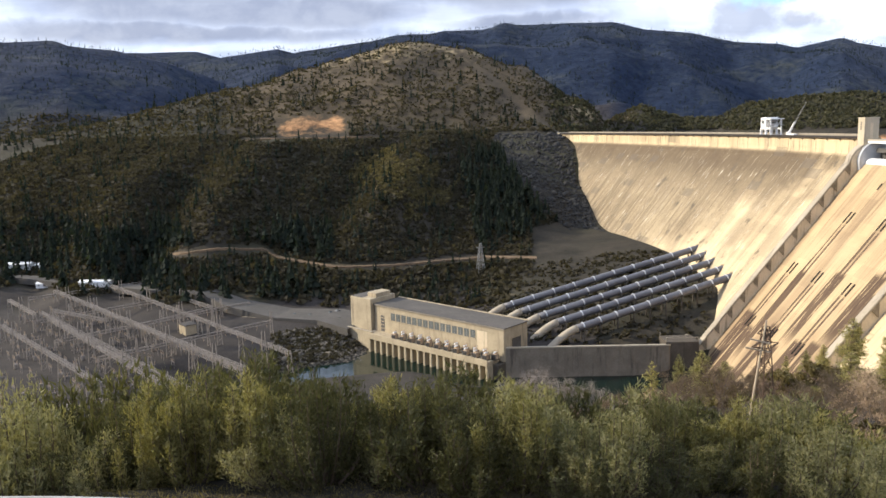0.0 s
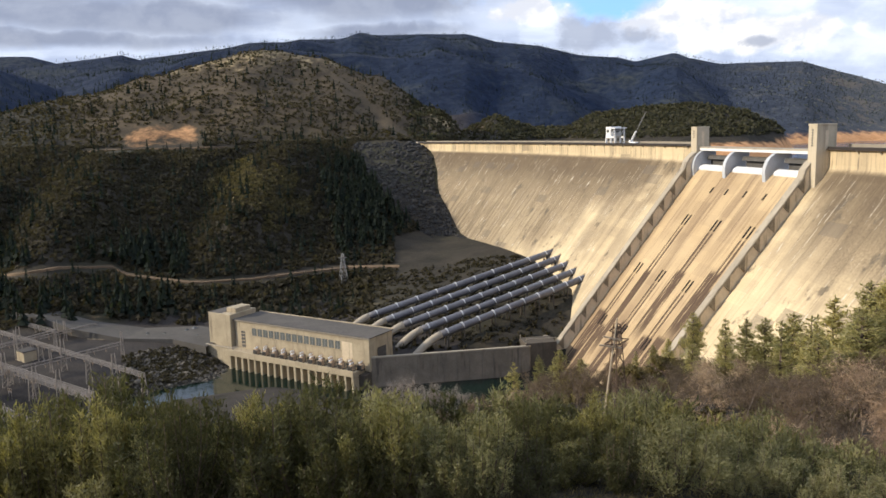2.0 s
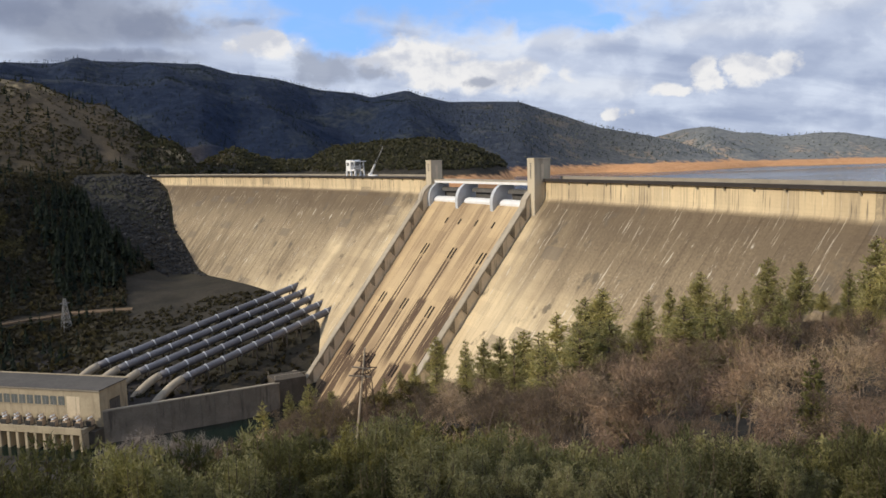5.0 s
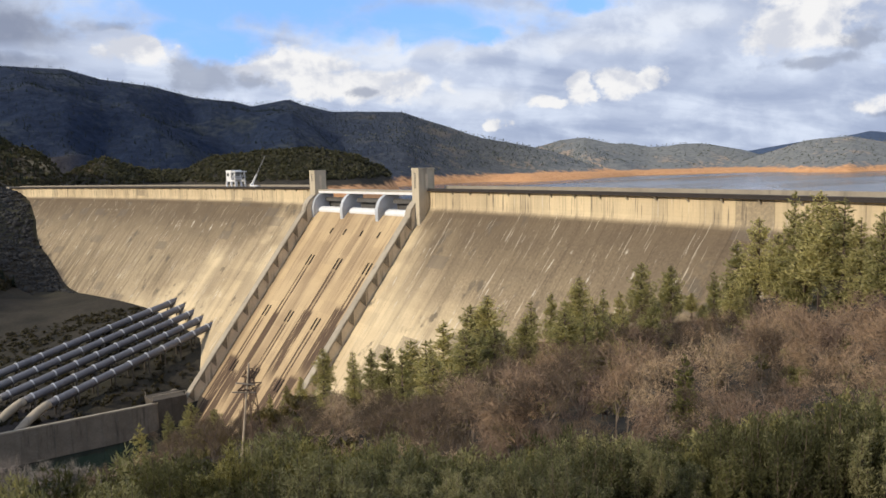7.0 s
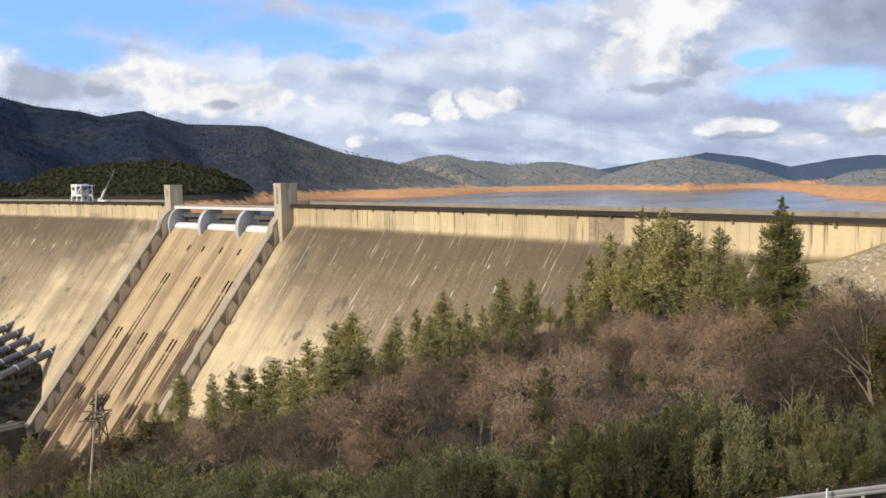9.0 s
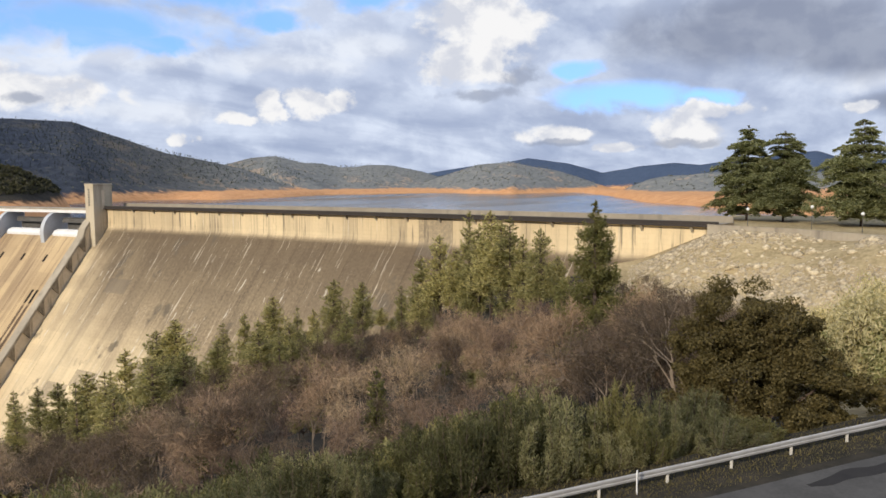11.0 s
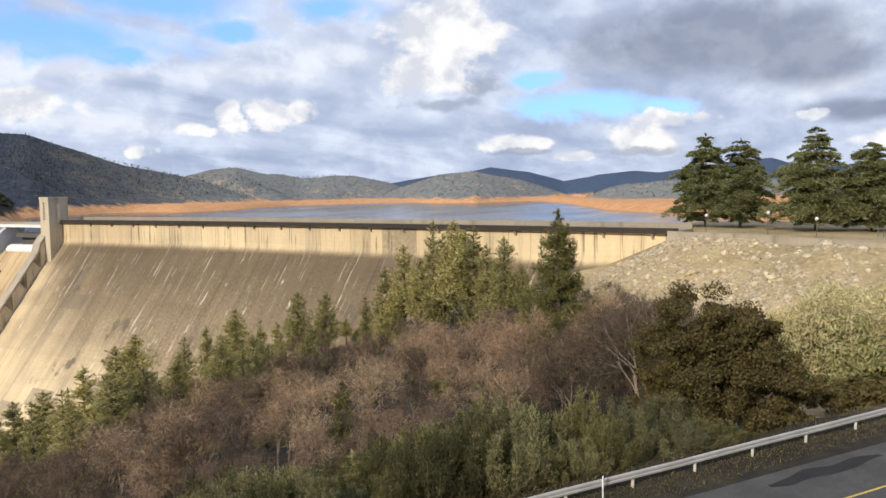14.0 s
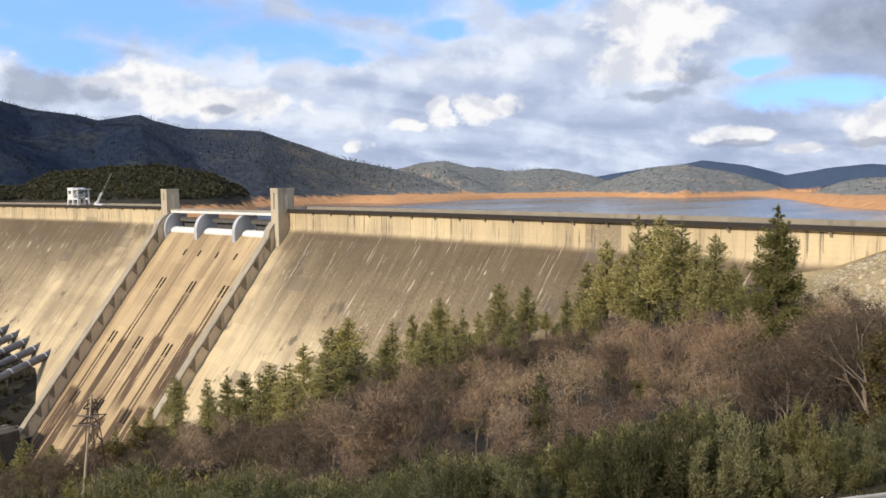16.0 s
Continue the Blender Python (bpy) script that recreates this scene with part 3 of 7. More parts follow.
profile(90, (0, 11.0), (2.5, 10.9), (5, 9.6), (11, 5.8), (20, 1.6), (30, -2.0), (53, -2.3), (66, -5.5), (90, -9), (136, -13.5), (158, -13), (184, -1.0), (204, -0.6), (330, 0.0), (420, -16), (560, -50), (2600, -60))
profile(98, (0, 11.0), (2.5, 10.9), (5, 9.6), (12, 5.8), (24, 2.0), (36, -1.3), (63, -1.8), (74, -5), (90, -7), (125, -11), (145, -10.5), (168, -1.0), (182, -0.6), (340, 0.0), (430, -14), (560, -40), (900, -30), (2600, -40))
profile(115, (0, 11.0), (10, 10.0), (60, 2.0), (140, 0.5), (300, 0.5), (600, 20), (1200, 80), (2600, 160))
profile(180, (0, 11.0), (60, 14), (300, 40), (1000, 120), (2600, 200))
profile(240, (0, 11.0), (40, 8), (150, -30), (300, -80), (600, -60), (1200, 60), (2600, 160))

# ridges: distance, fall towards and away from the eye, then azimuth and elevation along the skyline
RIDGES = [
    (2100, 0.34, 0.5, ((-75, 5.5), (-50, 6.2), (-28.8, 6.03), (-25.6, 6.05), (-24, 5.73), (-20.9, 5.31), (-18.8, 4.84), (-15.9, 3.63), (-14.4, 2.45), (-11, -1))),
    (3600, 0.4, 0.5, ((-30, 4.8), (-22.3, 5.5), (-20.2, 5.43), (-16.9, 5.6), (-15, 5.16), (-11, 4.0))),
    (2700, 0.36, 0.5, ((-20, 3.5), (-17.7, 4.7), (-15, 5.27), (-11.5, 5.84), (-9.5, 5.33), (-7.1, 5.82), (-3, 4.0))),
    (3000, 0.30, 0.4, ((-13, 4.5), (-9.9, 5.61), (-5.5, 6.19), (-2.2, 6.61), (5.1, 7.01), (12.4, 6.98), (14.5, 6.34), (17.7, 6.0), (20.5, 5.27), (24.3, 4.75), (27.1, 5.06), (30, 4.2), (35.1, 4.05), (37, 3.35), (39.9, 2.44), (42.8, 1.75), (46.1, 0.93), (49.3, -0.2), (51.8, -0.75), (54, -1.6))),
    (1430, 0.30, 0.25, ((9, -0.6), (11.8, 0.01), (14.3, 1.18), (17.1, 0.17), (19.6, 0.11), (21.3, 1.01), (25, 1.41), (28.3, 1.53), (31.6, 0.95), (33.9, -0.24), (34.6, -1.3), (36, -3))),
    (3900, 0.22, 0.4, ((42, 0.0), (44.5, 1.17), (46.6, 1.72), (48.3, 1.9), (49.9, 1.58), (52.8, 1.12), (54.9, 1.29), (56.9, 1.13), (59, 0.72), (60.2, 0.34), (63, -0.8))),
    (3500, 0.22, 0.4, ((56, -1.2), (58.6, -0.21), (60.2, 0.38), (62.9, 1.17), (65.6, 1.43), (67.8, 1.02), (70.4, 0.27), (72.9, -0.57), (75, -1.2))),
    (4600, 0.3, 0.4, ((52, 0.0), (59, 0.6), (62.9, 1.25), (66.7, 1.64), (69.7, 1.4), (72.1, 0.66), (74.5, 1.13), (77, 1.2), (79.1, 1.24), (86.2, 1.88), (88, 1.26), (92, 1.5), (98, 1.2))),
    (2300, 0.2, 0.4, ((71.5, -1.6), (73.7, -0.48), (75.4, 0.13), (78.3, 0.51), (82.3, 0.74), (86.2, 0.49), (93.5, 0.8), (97, 0.8))),
    (1300, 0.24, 0.3, ((84, -2.5), (88, -0.3), (93.5, 1.3), (96.2, 1.83), (98.7, 2.19), (104, 3.2), (120, 4.0), (140, 3.0))),
]
# the drowned red shores: a low rim a little above full lake level
SHORE = ((34, 2560), (37, 2450), (40, 2330), (44.5, 2150), (48.6, 2390), (52, 2850), (57, 3050), (70.4, 3050), (73.2, 2150), (75, 1720), (78, 1500), (82, 1250), (88, 1020), (94, 930), (100, 880), (112, 800))


def rail_r(az):
    """Distance of the roadside guardrail from the eye."""
    az = np.asarray(az, float)
    return 31.7 / np.cos(np.radians(np.clip(az, 40.0, 116) - 40.0)) + 0.137 * np.maximum(-17.0 - az, 0.0) ** 1.3 - 4.2 * np.exp(-((az - 6.0) / 17.0) ** 2)


def road_z(az):
    return np.interp(az, [-60, 60, 68, 80, 90, 97, 104, 116], [-3.3, -3.2, -3.05, -2.58, -2.0, -1.45, -0.9, -0.3])


LATTICE = np.random.default_rng(5).uniform(0, 1, (4, 64, 64))


def lattice(x, y, k):
    """Smooth random field between 0 and 1, one unit to a cell."""
    i, j = np.floor(x).astype(int), np.floor(y).astype(int)
    f, g = smooth_step(x - i), smooth_step(y - j)
    t = LATTICE[k]
    a, b, c, d = t[i % 64, j % 64], t[(i + 1) % 64, j % 64], t[i % 64, (j + 1) % 64], t[(i + 1) % 64, (j + 1) % 64]
    return (a * (1 - f) + b * f) * (1 - g) + (c * (1 - f) + d * f) * g


def terrain(az, r):
    """Height of the ground at arrays of azimuth (degrees) and distance."""
    keys = sorted(PROFILES)
    a = np.where(az < keys[0], az + 360, az)
    ring = keys + [keys[0] + 360]
    table = np.array([np.interp(r.ravel(), *np.array(PROFILES[k if k in PROFILES else k - 360], float).T).reshape(r.shape) for k in ring])
    i = np.clip(np.searchsorted(ring, a, "right") - 1, 0, len(ring) - 2)
    k = np.array(ring, float)
    f = smooth_step((a - k[i]) / (k[i + 1] - k[i])) * 0.5 + 0.5 * (a - k[i]) / (k[i + 1] - k[i])
    z = np.take_along_axis(table, i[None], 0)[0] * (1 - f) + np.take_along_axis(table, i[None] + 1, 0)[0] * f
    x, y = r * np.sin(np.radians(az)), r * np.cos(np.radians(az))
    rough = 0.0
    for wave, high in ((310.0, 0.5), (150.0, 0.30), (70.0, 0.16), (31.0, 0.09)):
        s = 2 * math.pi / wave
        rough = rough + high * np.sin(s * x + 1.7 * np.sin(s * 0.61 * y + wave)) * np.sin(s * y * 0.93 + 1.9 * np.sin(s * 0.53 * x + 2 * wave))
    z = z + rough * np.clip((r - 620) / 500, 0, 1) * 9.0 * np.where((a > 12) & (a < 110) & (r < 1200), 0.05, 1.0)
    # two spurs run down the hillside beside the dam
    band = smooth_step((r - 640) / 110) * smooth_step((1020 - r) / 120)
    for top_az, foot_az, wide, high in ((0.5, -5.0, 2.6, 27.0), (-12.0, -17.5, 2.8, 26.0), (-21.0, -25.0, 2.4, 18.0)):
        crest = foot_az + (top_az - foot_az) * np.clip((r - 680) / 290, 0, 1)
        z = z + high * band * np.exp(-((a - crest) / wide) ** 2) - 0.45 * high * band * np.exp(-((a - crest + 4.6) / 1.8) ** 2)
    folds = 0.0
    for k, (wave, high) in enumerate(((980.0, 1.0), (470.0, 0.62), (220.0, 0.36), (105.0, 0.2))):
        folds = folds + high * (0.62 - 2.2 * np.abs(lattice(x / wave + 7.3 * k, y / wave + 3.1 * k, k) - 0.5))
    for r0, near, far, line in RIDGES:
        la, le = np.array(line, float).T
        el = np.interp(a, la, le, left=-40, right=-40)
        top = EYE + r0 * np.tan(np.radians(el))
        wob = r0 * (1 + 0.03 * np.sin(a * 0.11) + 0.008 * np.sin(a * 0.37))
        top = EYE + (top - EYE) * wob / r0
        fold = np.clip((wob - r - 140) / 460, 0, 1) * np.clip(0.34 * (top - LAKE_Z), 0, 120) * folds
        h = top - np.where(r < wob, (wob - r) * near, (r - wob) * far) + fold
        z = np.maximum(z, h)
    sa, sr = np.array(SHORE, float).T
    edge = np.interp(a, sa, sr, left=1e6, right=1e6)
    crown = np.interp(a, [40, 46, 53, 71, 76, 82, 90, 100], [19, 18, 14, 14, 15, 18, 29, 33])
    rim = LAKE_Z + np.clip((r - edge) * 0.11, -30, crown) + rough * 1.2
    z = np.where((r > edge - 60) & (r < edge + 900), np.maximum(z, rim), z)
    d = np.where(a > 40.0, 31.7 - r * np.cos(np.radians(a - 40.0)), rail_r(a) - r)
    # azimuth of the nearest point of the rail
    foot = np.where(a > 40.0, 40.0 + np.degrees(np.arctan(r * np.sin(np.radians(np.clip(a, 40.0, 124) - 40.0)) / 31.7)), a)
    bed = smooth_step((d + 4.2) / 2.0) * smooth_step((13.5 - d) / 2.0) * (a < 124)
    return z * (1 - bed) + (road_z(foot) - 0.06) * bed


def height_at(x, y):
    az = np.degrees(np.arctan2(np.asarray(x, float), np.asarray(y, float)))
    az = np.where(az < -60, az + 360, az)
    return terrain(az, np.hypot(x, y))


def build_ground():
    az = np.concatenate([np.arange(-46, 112, 0.36), np.arange(112, 314, 6.0)])
    r = np.concatenate([[0.02, 1.5, 3, 4, 5, 7, 9, 11, 13, 14.5, 16, 17], np.linspace(18, 62, 60), np.geomspace(63, 4900, 215)])
    A, Rr = np.meshgrid(az, r, indexing="ij")
    A2 = np.where(A > 300, A - 360, A)
    Zz = terrain(A2, Rr)
    X, Y = Rr * np.sin(np.radians(A)), Rr * np.cos(np.radians(A))
    na, nr = A.shape
    idx = np.arange(na * nr).reshape(na, nr)
    nxt = np.roll(idx, -1, 0)
    quads = np.stack([idx[:, :-1], idx[:, 1:], nxt[:, 1:], nxt[:, :-1]], -1).reshape(-1, 4)
    me = bpy.data.meshes.new("ground")
    me.vertices.add(na * nr)
    me.vertices.foreach_set("co", np.stack([X, Y, Zz], -1).astype(np.float32).ravel())
    me.loops.add(quads.size)
    me.loops.foreach_set("vertex_index", quads.astype(np.int32).ravel())
    me.polygons.add(len(quads))
    me.polygons.foreach_set("loop_start", np.arange(0, quads.size, 4, dtype=np.int32))
    me.update(calc_edges=True)
    me.shade_smooth()
    # land cover
    inside = np.hypot(X - CX, Y - CY) < RAD
    crown = np.interp(A2, [40, 46, 53, 71, 76, 82, 90, 100], [-15, -16, -20, -20, -19, -16, -5, -2])
    soil = np.where(~inside & (Zz < crown) & (Rr > 350), 1.0, 0.0)
    el = np.degrees(np.arctan2(Zz - EYE, Rr))
    soil = np.maximum(soil, np.where((el > -0.5) & (el < 1.0) & (Rr > 950) & (Rr < 1150) & (A2 < -6.6) & (A2 > -11.9), 0.72, 0))
    soil = np.maximum(soil, np.where((el > 0.3) & (el < 1.15) & (Rr > 950) & (Rr < 1250) & (A2 < 6.6) & (A2 > 5.8), 0.9, 0))
    soil = np.maximum(soil, np.where((el > -1.1) & (el < -0.4) & (Rr > 900) & (Rr < 1150) & (A2 < -17.5) & (A2 > -24), 0.5, 0))
    soil = np.maximum(soil, np.where((Rr < 800) & (Rr > 600) & (A2 < 0) & (Zz > -121) & (Zz < -112), 0.55, 0))
    grass = np.where((Rr < 24) | ((A2 > 72) & (A2 < 112) & (Rr < 420)), 0.75, 0.0)
    grass = np.maximum(grass, np.where((Rr > 1150) & (Rr < 1500) & (A2 < 9) & (A2 > -9) & (Zz > 95), 0.47, 0))
    # grass patch that also brightens the spur in place of sunlight
    grass = np.maximum(grass, np.where((np.hypot((A2 + 3.2) / 3.0, (Zz + 48) / 22) < 1) & (Rr < 1000) & (Rr > 650), 0.5, 0))
    grass = np.maximum(grass, np.where((A2 > 40) & (A2 < 75) & (Rr > 60) & (Rr < 300), 0.36, 0))
    grass = np.maximum(grass, np.where((A2 > 8.6) & (A2 < 14.6) & (Rr > 1060) & (Rr < 1500) & (Zz > 0), 0.5, 0))
    grass = np.maximum(grass, np.where((A2 > 55) & (Rr > 1500) & (Rr < 4150) & (A2 < 92), 0.30, 0))
    grass = np.maximum(grass, np.where((A2 > 4) & (A2 < 16) & (Zz < -84) & (Rr > 520) & (Rr < 800), 0.29, 0))
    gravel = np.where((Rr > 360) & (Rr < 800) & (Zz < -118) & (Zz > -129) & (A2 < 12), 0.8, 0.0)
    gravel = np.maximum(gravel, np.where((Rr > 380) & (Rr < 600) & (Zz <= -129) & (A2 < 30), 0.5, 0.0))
    # forest mask, which also carries the mountains' painted shade and haze
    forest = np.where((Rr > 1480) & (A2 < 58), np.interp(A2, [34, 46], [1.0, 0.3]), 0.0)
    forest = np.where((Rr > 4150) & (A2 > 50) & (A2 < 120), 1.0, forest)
    # mask of the ridges that take the painted haze
    far_haze = np.where((Rr > 4150) & (A2 > 50) & (A2 < 120), 1.0, 0.0)
    # how far the painted haze and sunlight pale the brush, by azimuth
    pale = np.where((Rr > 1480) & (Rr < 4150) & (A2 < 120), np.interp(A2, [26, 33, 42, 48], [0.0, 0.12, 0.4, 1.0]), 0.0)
    grass = np.where((Rr >= 24) & (Rr < 62), np.interp(A2, [30, 60], [0.42, 0.40]), grass)
    grass = np.where((A2 > 68) & (A2 < 86) & (Rr > 60) & (Rr < 150), 0.38, grass)
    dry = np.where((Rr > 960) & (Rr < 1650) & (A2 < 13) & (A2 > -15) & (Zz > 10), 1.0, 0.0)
    masks = [soil, grass, gravel, forest, dry]
    for _ in range(5):  # soften the borders of the land cover
        masks = [(m + np.roll(m, 1, 0) + np.roll(m, -1, 0) + np.roll(m, 1, 1) + np.roll(m, -1, 1)) / 5 for m in masks]
    soil, grass, gravel, forest, dry = masks
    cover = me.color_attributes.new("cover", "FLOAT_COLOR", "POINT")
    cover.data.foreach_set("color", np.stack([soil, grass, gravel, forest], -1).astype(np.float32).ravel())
    bushy = me.attributes.new("hazy_brush", "FLOAT", "POINT")
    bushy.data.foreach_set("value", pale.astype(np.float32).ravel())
    parched = me.attributes.new("dry_brush", "FLOAT", "POINT")
    parched.data.foreach_set("value", dry.astype(np.float32).ravel())
    haze_layer = me.attributes.new("painted_haze", "FLOAT", "POINT")
    haze_layer.data.foreach_set("value", far_haze.astype(np.float32).ravel())
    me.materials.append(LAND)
    return tagged(new("ground", me), "brush-covered hills, river valley and red drawn-down lake shores", "ground", kind="structure")


ground = build_ground()


def sheet(name, outline, z, mat, label):
    bm = bmesh.new()
    bm.faces.new([bm.verts.new((x, y, z)) for x, y in outline])
    ob = part(name, bm, mat)
    return tagged(ob, label, "water", kind="structure")


bm = bmesh.new()
bm.faces.new([bm.verts.new((0.05 * math.cos(a), 0.05 * math.sin(a), 10.998)) for a in np.linspace(0, 2 * math.pi, 24, endpoint=False)])
tagged(part("ground_overlook", bm, LAND), "bare earth of the overlook", "ground", kind="structure")
lake_edge = [on_dam(u, -6, 0)[:2] for u in np.linspace(-420, 700, 30)]
sheet("water", lake_edge + [(600, 4600), (4700, 2600), (4800, -1200), (700, -500)], LAKE_Z, LAKE, "calm grey-blue reservoir behind the dam")
sheet("water_river", [(-420, 60), (-120, 120), (240, 250), (300, 330), (230, 440), (60, 560), (-120, 620), (-420, 420)], RIVER_Z, RIVER, "dark green river below the powerhouse")


# ---- the dam ----
def sweep(name, section, us, mat, parent=None, uv=True, close=False):
    """A strip swept along the crest: section is a list of (o, z) points, with UV in metres along and down it."""
    bm = bmesh.new()
    layer = bm.loops.layers.uv.new("metres")
    down = [0.0]
    for (o0, z0), (o1, z1) in zip(section, section[1:]):
        down.append(down[-1] + math.hypot(o1 - o0, z1 - z0))
    rows = [[bm.verts.new(on_dam(u, o, z)) for o, z in section] for u in us]
    for i in range(len(us) - 1):
        for j in range(len(section) - 1):
            f = bm.faces.new((rows[i][j], rows[i + 1][j], rows[i + 1][j + 1], rows[i][j + 1]))
            for loop, (a, b) in zip(f.loops, ((i, j), (i + 1, j), (i + 1, j + 1), (i, j + 1))):
                loop[layer].uv = (us[a], down[b])
    if close:
        for row in (rows[0], rows[-1]):
            bm.faces.new(row)
    return part(name, bm, mat, parent)


def wing_section():
    pts = [(-10.5, -125), (-10.5, 0.2), (0.6, 0.2), (0.6, -0.5), (0.0, -1.0), (0.0, -7.8), (0.1, -9.2)]
    for z in (-10.5, -12.0, -14.0):
        pts.append((face_o(z) * 0.8 + (0.25 if z > -11 else 0.4), z))
    pts += [(float(face_o(z)), z) for z in (-17, -22, -30, -45, -60, -80, -100, -120, -140)]
    return pts


def steps(a, b, n):
    return [a + (b - a) * i / n for i in range(n + 1)]


dam = empty("dam", pose(*on_dam(16, 20, -138)), label="huge curved concrete gravity dam with a stained sunlit face", category="dam")
dam.matrix_world = Matrix.Identity(4)
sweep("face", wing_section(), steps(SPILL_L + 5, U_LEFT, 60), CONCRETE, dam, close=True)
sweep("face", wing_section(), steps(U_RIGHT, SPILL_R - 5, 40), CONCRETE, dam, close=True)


def spill_section():
    pts = [(-9.0, -125), (-9.0, -16.5), (-6.0, -13.6), (-3.0, -13.0), (0.0, -13.6), (3.0, -15.4), (6.0, -18.6)]
    pts += [(float(face_o(z)) - 1.2, z) for z in (-22, -30, -45, -60, -80, -100, -120, -141)]
    return pts


sweep("spillway", spill_section(), steps(SPILL_R - 2, SPILL_L + 2, 24), SPILL, dam)


def training_wall(u0, u1):
    """A wall standing proud of the face, with a rounded shoulder under the crest."""
    upper = [(-8.0, -3.4), (1.0, -3.6), (4.5, -4.6), (7.5, -7.0), (10.0, -10.2)]
    upper += [(float(face_o(z)) + 8.0, z) for z in (-14, -22, -40, -60, -80, -100, -120, -140)]
    lower = [(float(face_o(z)) - 4.0, z) for z in (-145, -120, -90, -60, -30, -16)] + [(-8.0, -14.0)]
    bm = bmesh.new()
    rows = [[bm.verts.new(on_dam(u, o, z)) for o, z in upper + lower] for u in (u0, u1)]
    n = len(rows[0])
    for j in range(n):
        bm.faces.new((rows[0][j], rows[0][(j + 1) % n], rows[1][(j + 1) % n], rows[1][j]))
    for row in rows:
        bm.faces.new(row)
    wall = part("training_wall", bm, WALL_SIDE, dam, "weather-stained training wall beside the spillway")
    # coping along the top edge
    bm = bmesh.new()
    rows = [[bm.verts.new(on_dam(u, o, z + 0.15)) for o, z in upper[1:]] for u in (u0 - 0.35, u1 + 0.35)]
    low = [[bm.verts.new(on_dam(u, o - 0.7, z - 0.7)) for o, z in upper[1:]] for u in (u0 - 0.35, u1 + 0.35)]
    for j in range(len(rows[0]) - 1):
        bm.faces.new((rows[0][j], rows[0][j + 1], rows[1][j + 1], rows[1][j]))
        for a, b in ((rows[0], low[0]), (rows[1], low[1])):
            bm.faces.new((a[j], a[j + 1], b[j + 1], b[j]))
    part("coping", bm, PARAPET, wall)
    # counterforts standing against the outer side
    side = min(u0, u1) - 0.8
    for z in np.arange(-18, -128, -9.5):
        o = float(face_o(z)) + 7.6
        bm = bmesh.new()
        rows = [[bm.verts.new(on_dam(u, oo, zz)) for oo, zz in ((o, z), (o - 3.6, z + 4.5), (o - 3.6, z - 3.6))] for u in (side, side + 0.9)]
        for j in range(3):
            bm.faces.new((rows[0][j], rows[0][(j + 1) % 3], rows[1][(j + 1) % 3], rows[1][j]))
        for row in rows:
            bm.faces.new(row)
        part("counterfort", bm, COUNTERFORT, wall)
    return wall


training_wall(SPILL_L, SPILL_L + 4.5)
training_wall(SPILL_R - 4.5, SPILL_R)


def crest_tower(u0, u1, o0, o1, z0, z1, bars):
    t = empty("tower", label="square concrete elevator tower on the dam crest", category="tower", group="crest towers")
    um, om = (u0 + u1) / 2, (o0 + o1) / 2
    t.matrix_world = Matrix.Translation(on_dam(um, om, z0)) @ pose(0, 0, 0, 0, 0, math.degrees(um / RAD))
    w, d, h = (u1 - u0) / 2, (o1 - o0) / 2, z1 - z0
    body = box("shaft", -d, d, -w, w, 0, h - 1.0, TOWER, t, bevel=0.15)
    box("cornice", -d - 0.15, d + 0.15, -w - 0.15, w + 0.15, h - 1.0, h, TOWER, t, bevel=0.12)
    # recessed panel with a column of writing too small to read, as bars, and slit windows
    for side in (1, -1):
        box("panel", -0.9, 0.9, side * (w + 0.02), side * (w + 0.07), h - 12.5, h - 3.2, WALL_SIDE, t)
    for i in range(bars):
        box("lettering_bar", -d - 0.09, -d - 0.02, -0.65, 0.65, h - 3.4 - i * 1.25, h - 2.6 - i * 1.25, DARK_STEEL, t)
    return t


crest_tower(SPILL_L + 0.3, SPILL_L + 7.0, -6.0, 3.0, -8.0, 12.2, 4)
crest_tower(SPILL_R - 8.5, SPILL_R - 1.8, -3.5, 7.2, -20.5, 12.2, 7)

# drum gates, piers and the bridge over the spillway
GATE = 33.5
for i in range(3):
    u0 = SPILL_R + i * (GATE + 6.8) + 0.2
    g = empty("drum_gate", label="pale grey steel drum gate on the spillway crest", category="gate", group="drum gates")
    sec = [(-6.4, -13.4), (-6.2, -9.0), (-5.6, -6.4), (-4.6, -5.8), (-3.6, -6.4), (-3.2, -8.4)]
    sweep("gate_leaf", sec, steps(u0, u0 + GATE - 0.4, 6), DARK_STEEL, g)
    sweep("sill", [(-2.6, -12.9), (-2.0, -11.9), (-0.4, -11.7), (1.6, -12.5), (2.9, -14.0), (2.6, -15.6)], steps(u0, u0 + GATE - 0.4, 6), WHITE_PAINT, g)
    g.location = (0, 0, 0)


def pier(u, width):
    """A flat-sided fin whose downstream edge falls in a quarter round."""
    outer = [(-9.5, -2.8), (-2.5, -2.8)]
    outer += [(-2.5 + 9.0 * math.sin(a), -14.2 + 11.4 * math.cos(a)) for a in np.linspace(0.1, 1.55, 12)]
    outer += [(6.0, -19.5), (-9.5, -17.0)]
    bm = bmesh.new()
    rows = [[bm.verts.new(on_dam(u + s * width / 2, o, z)) for o, z in outer] for s in (-1, 1)]
    n = len(outer)
    for j in range(n):
        bm.faces.new((rows[0][j], rows[0][(j + 1) % n], rows[1][(j + 1) % n], rows[1][j]))
    for row in rows:
        bm.faces.new(row)
    return part("pier", bm, GATE_PAINT, dam, "pale rounded spillway pier")


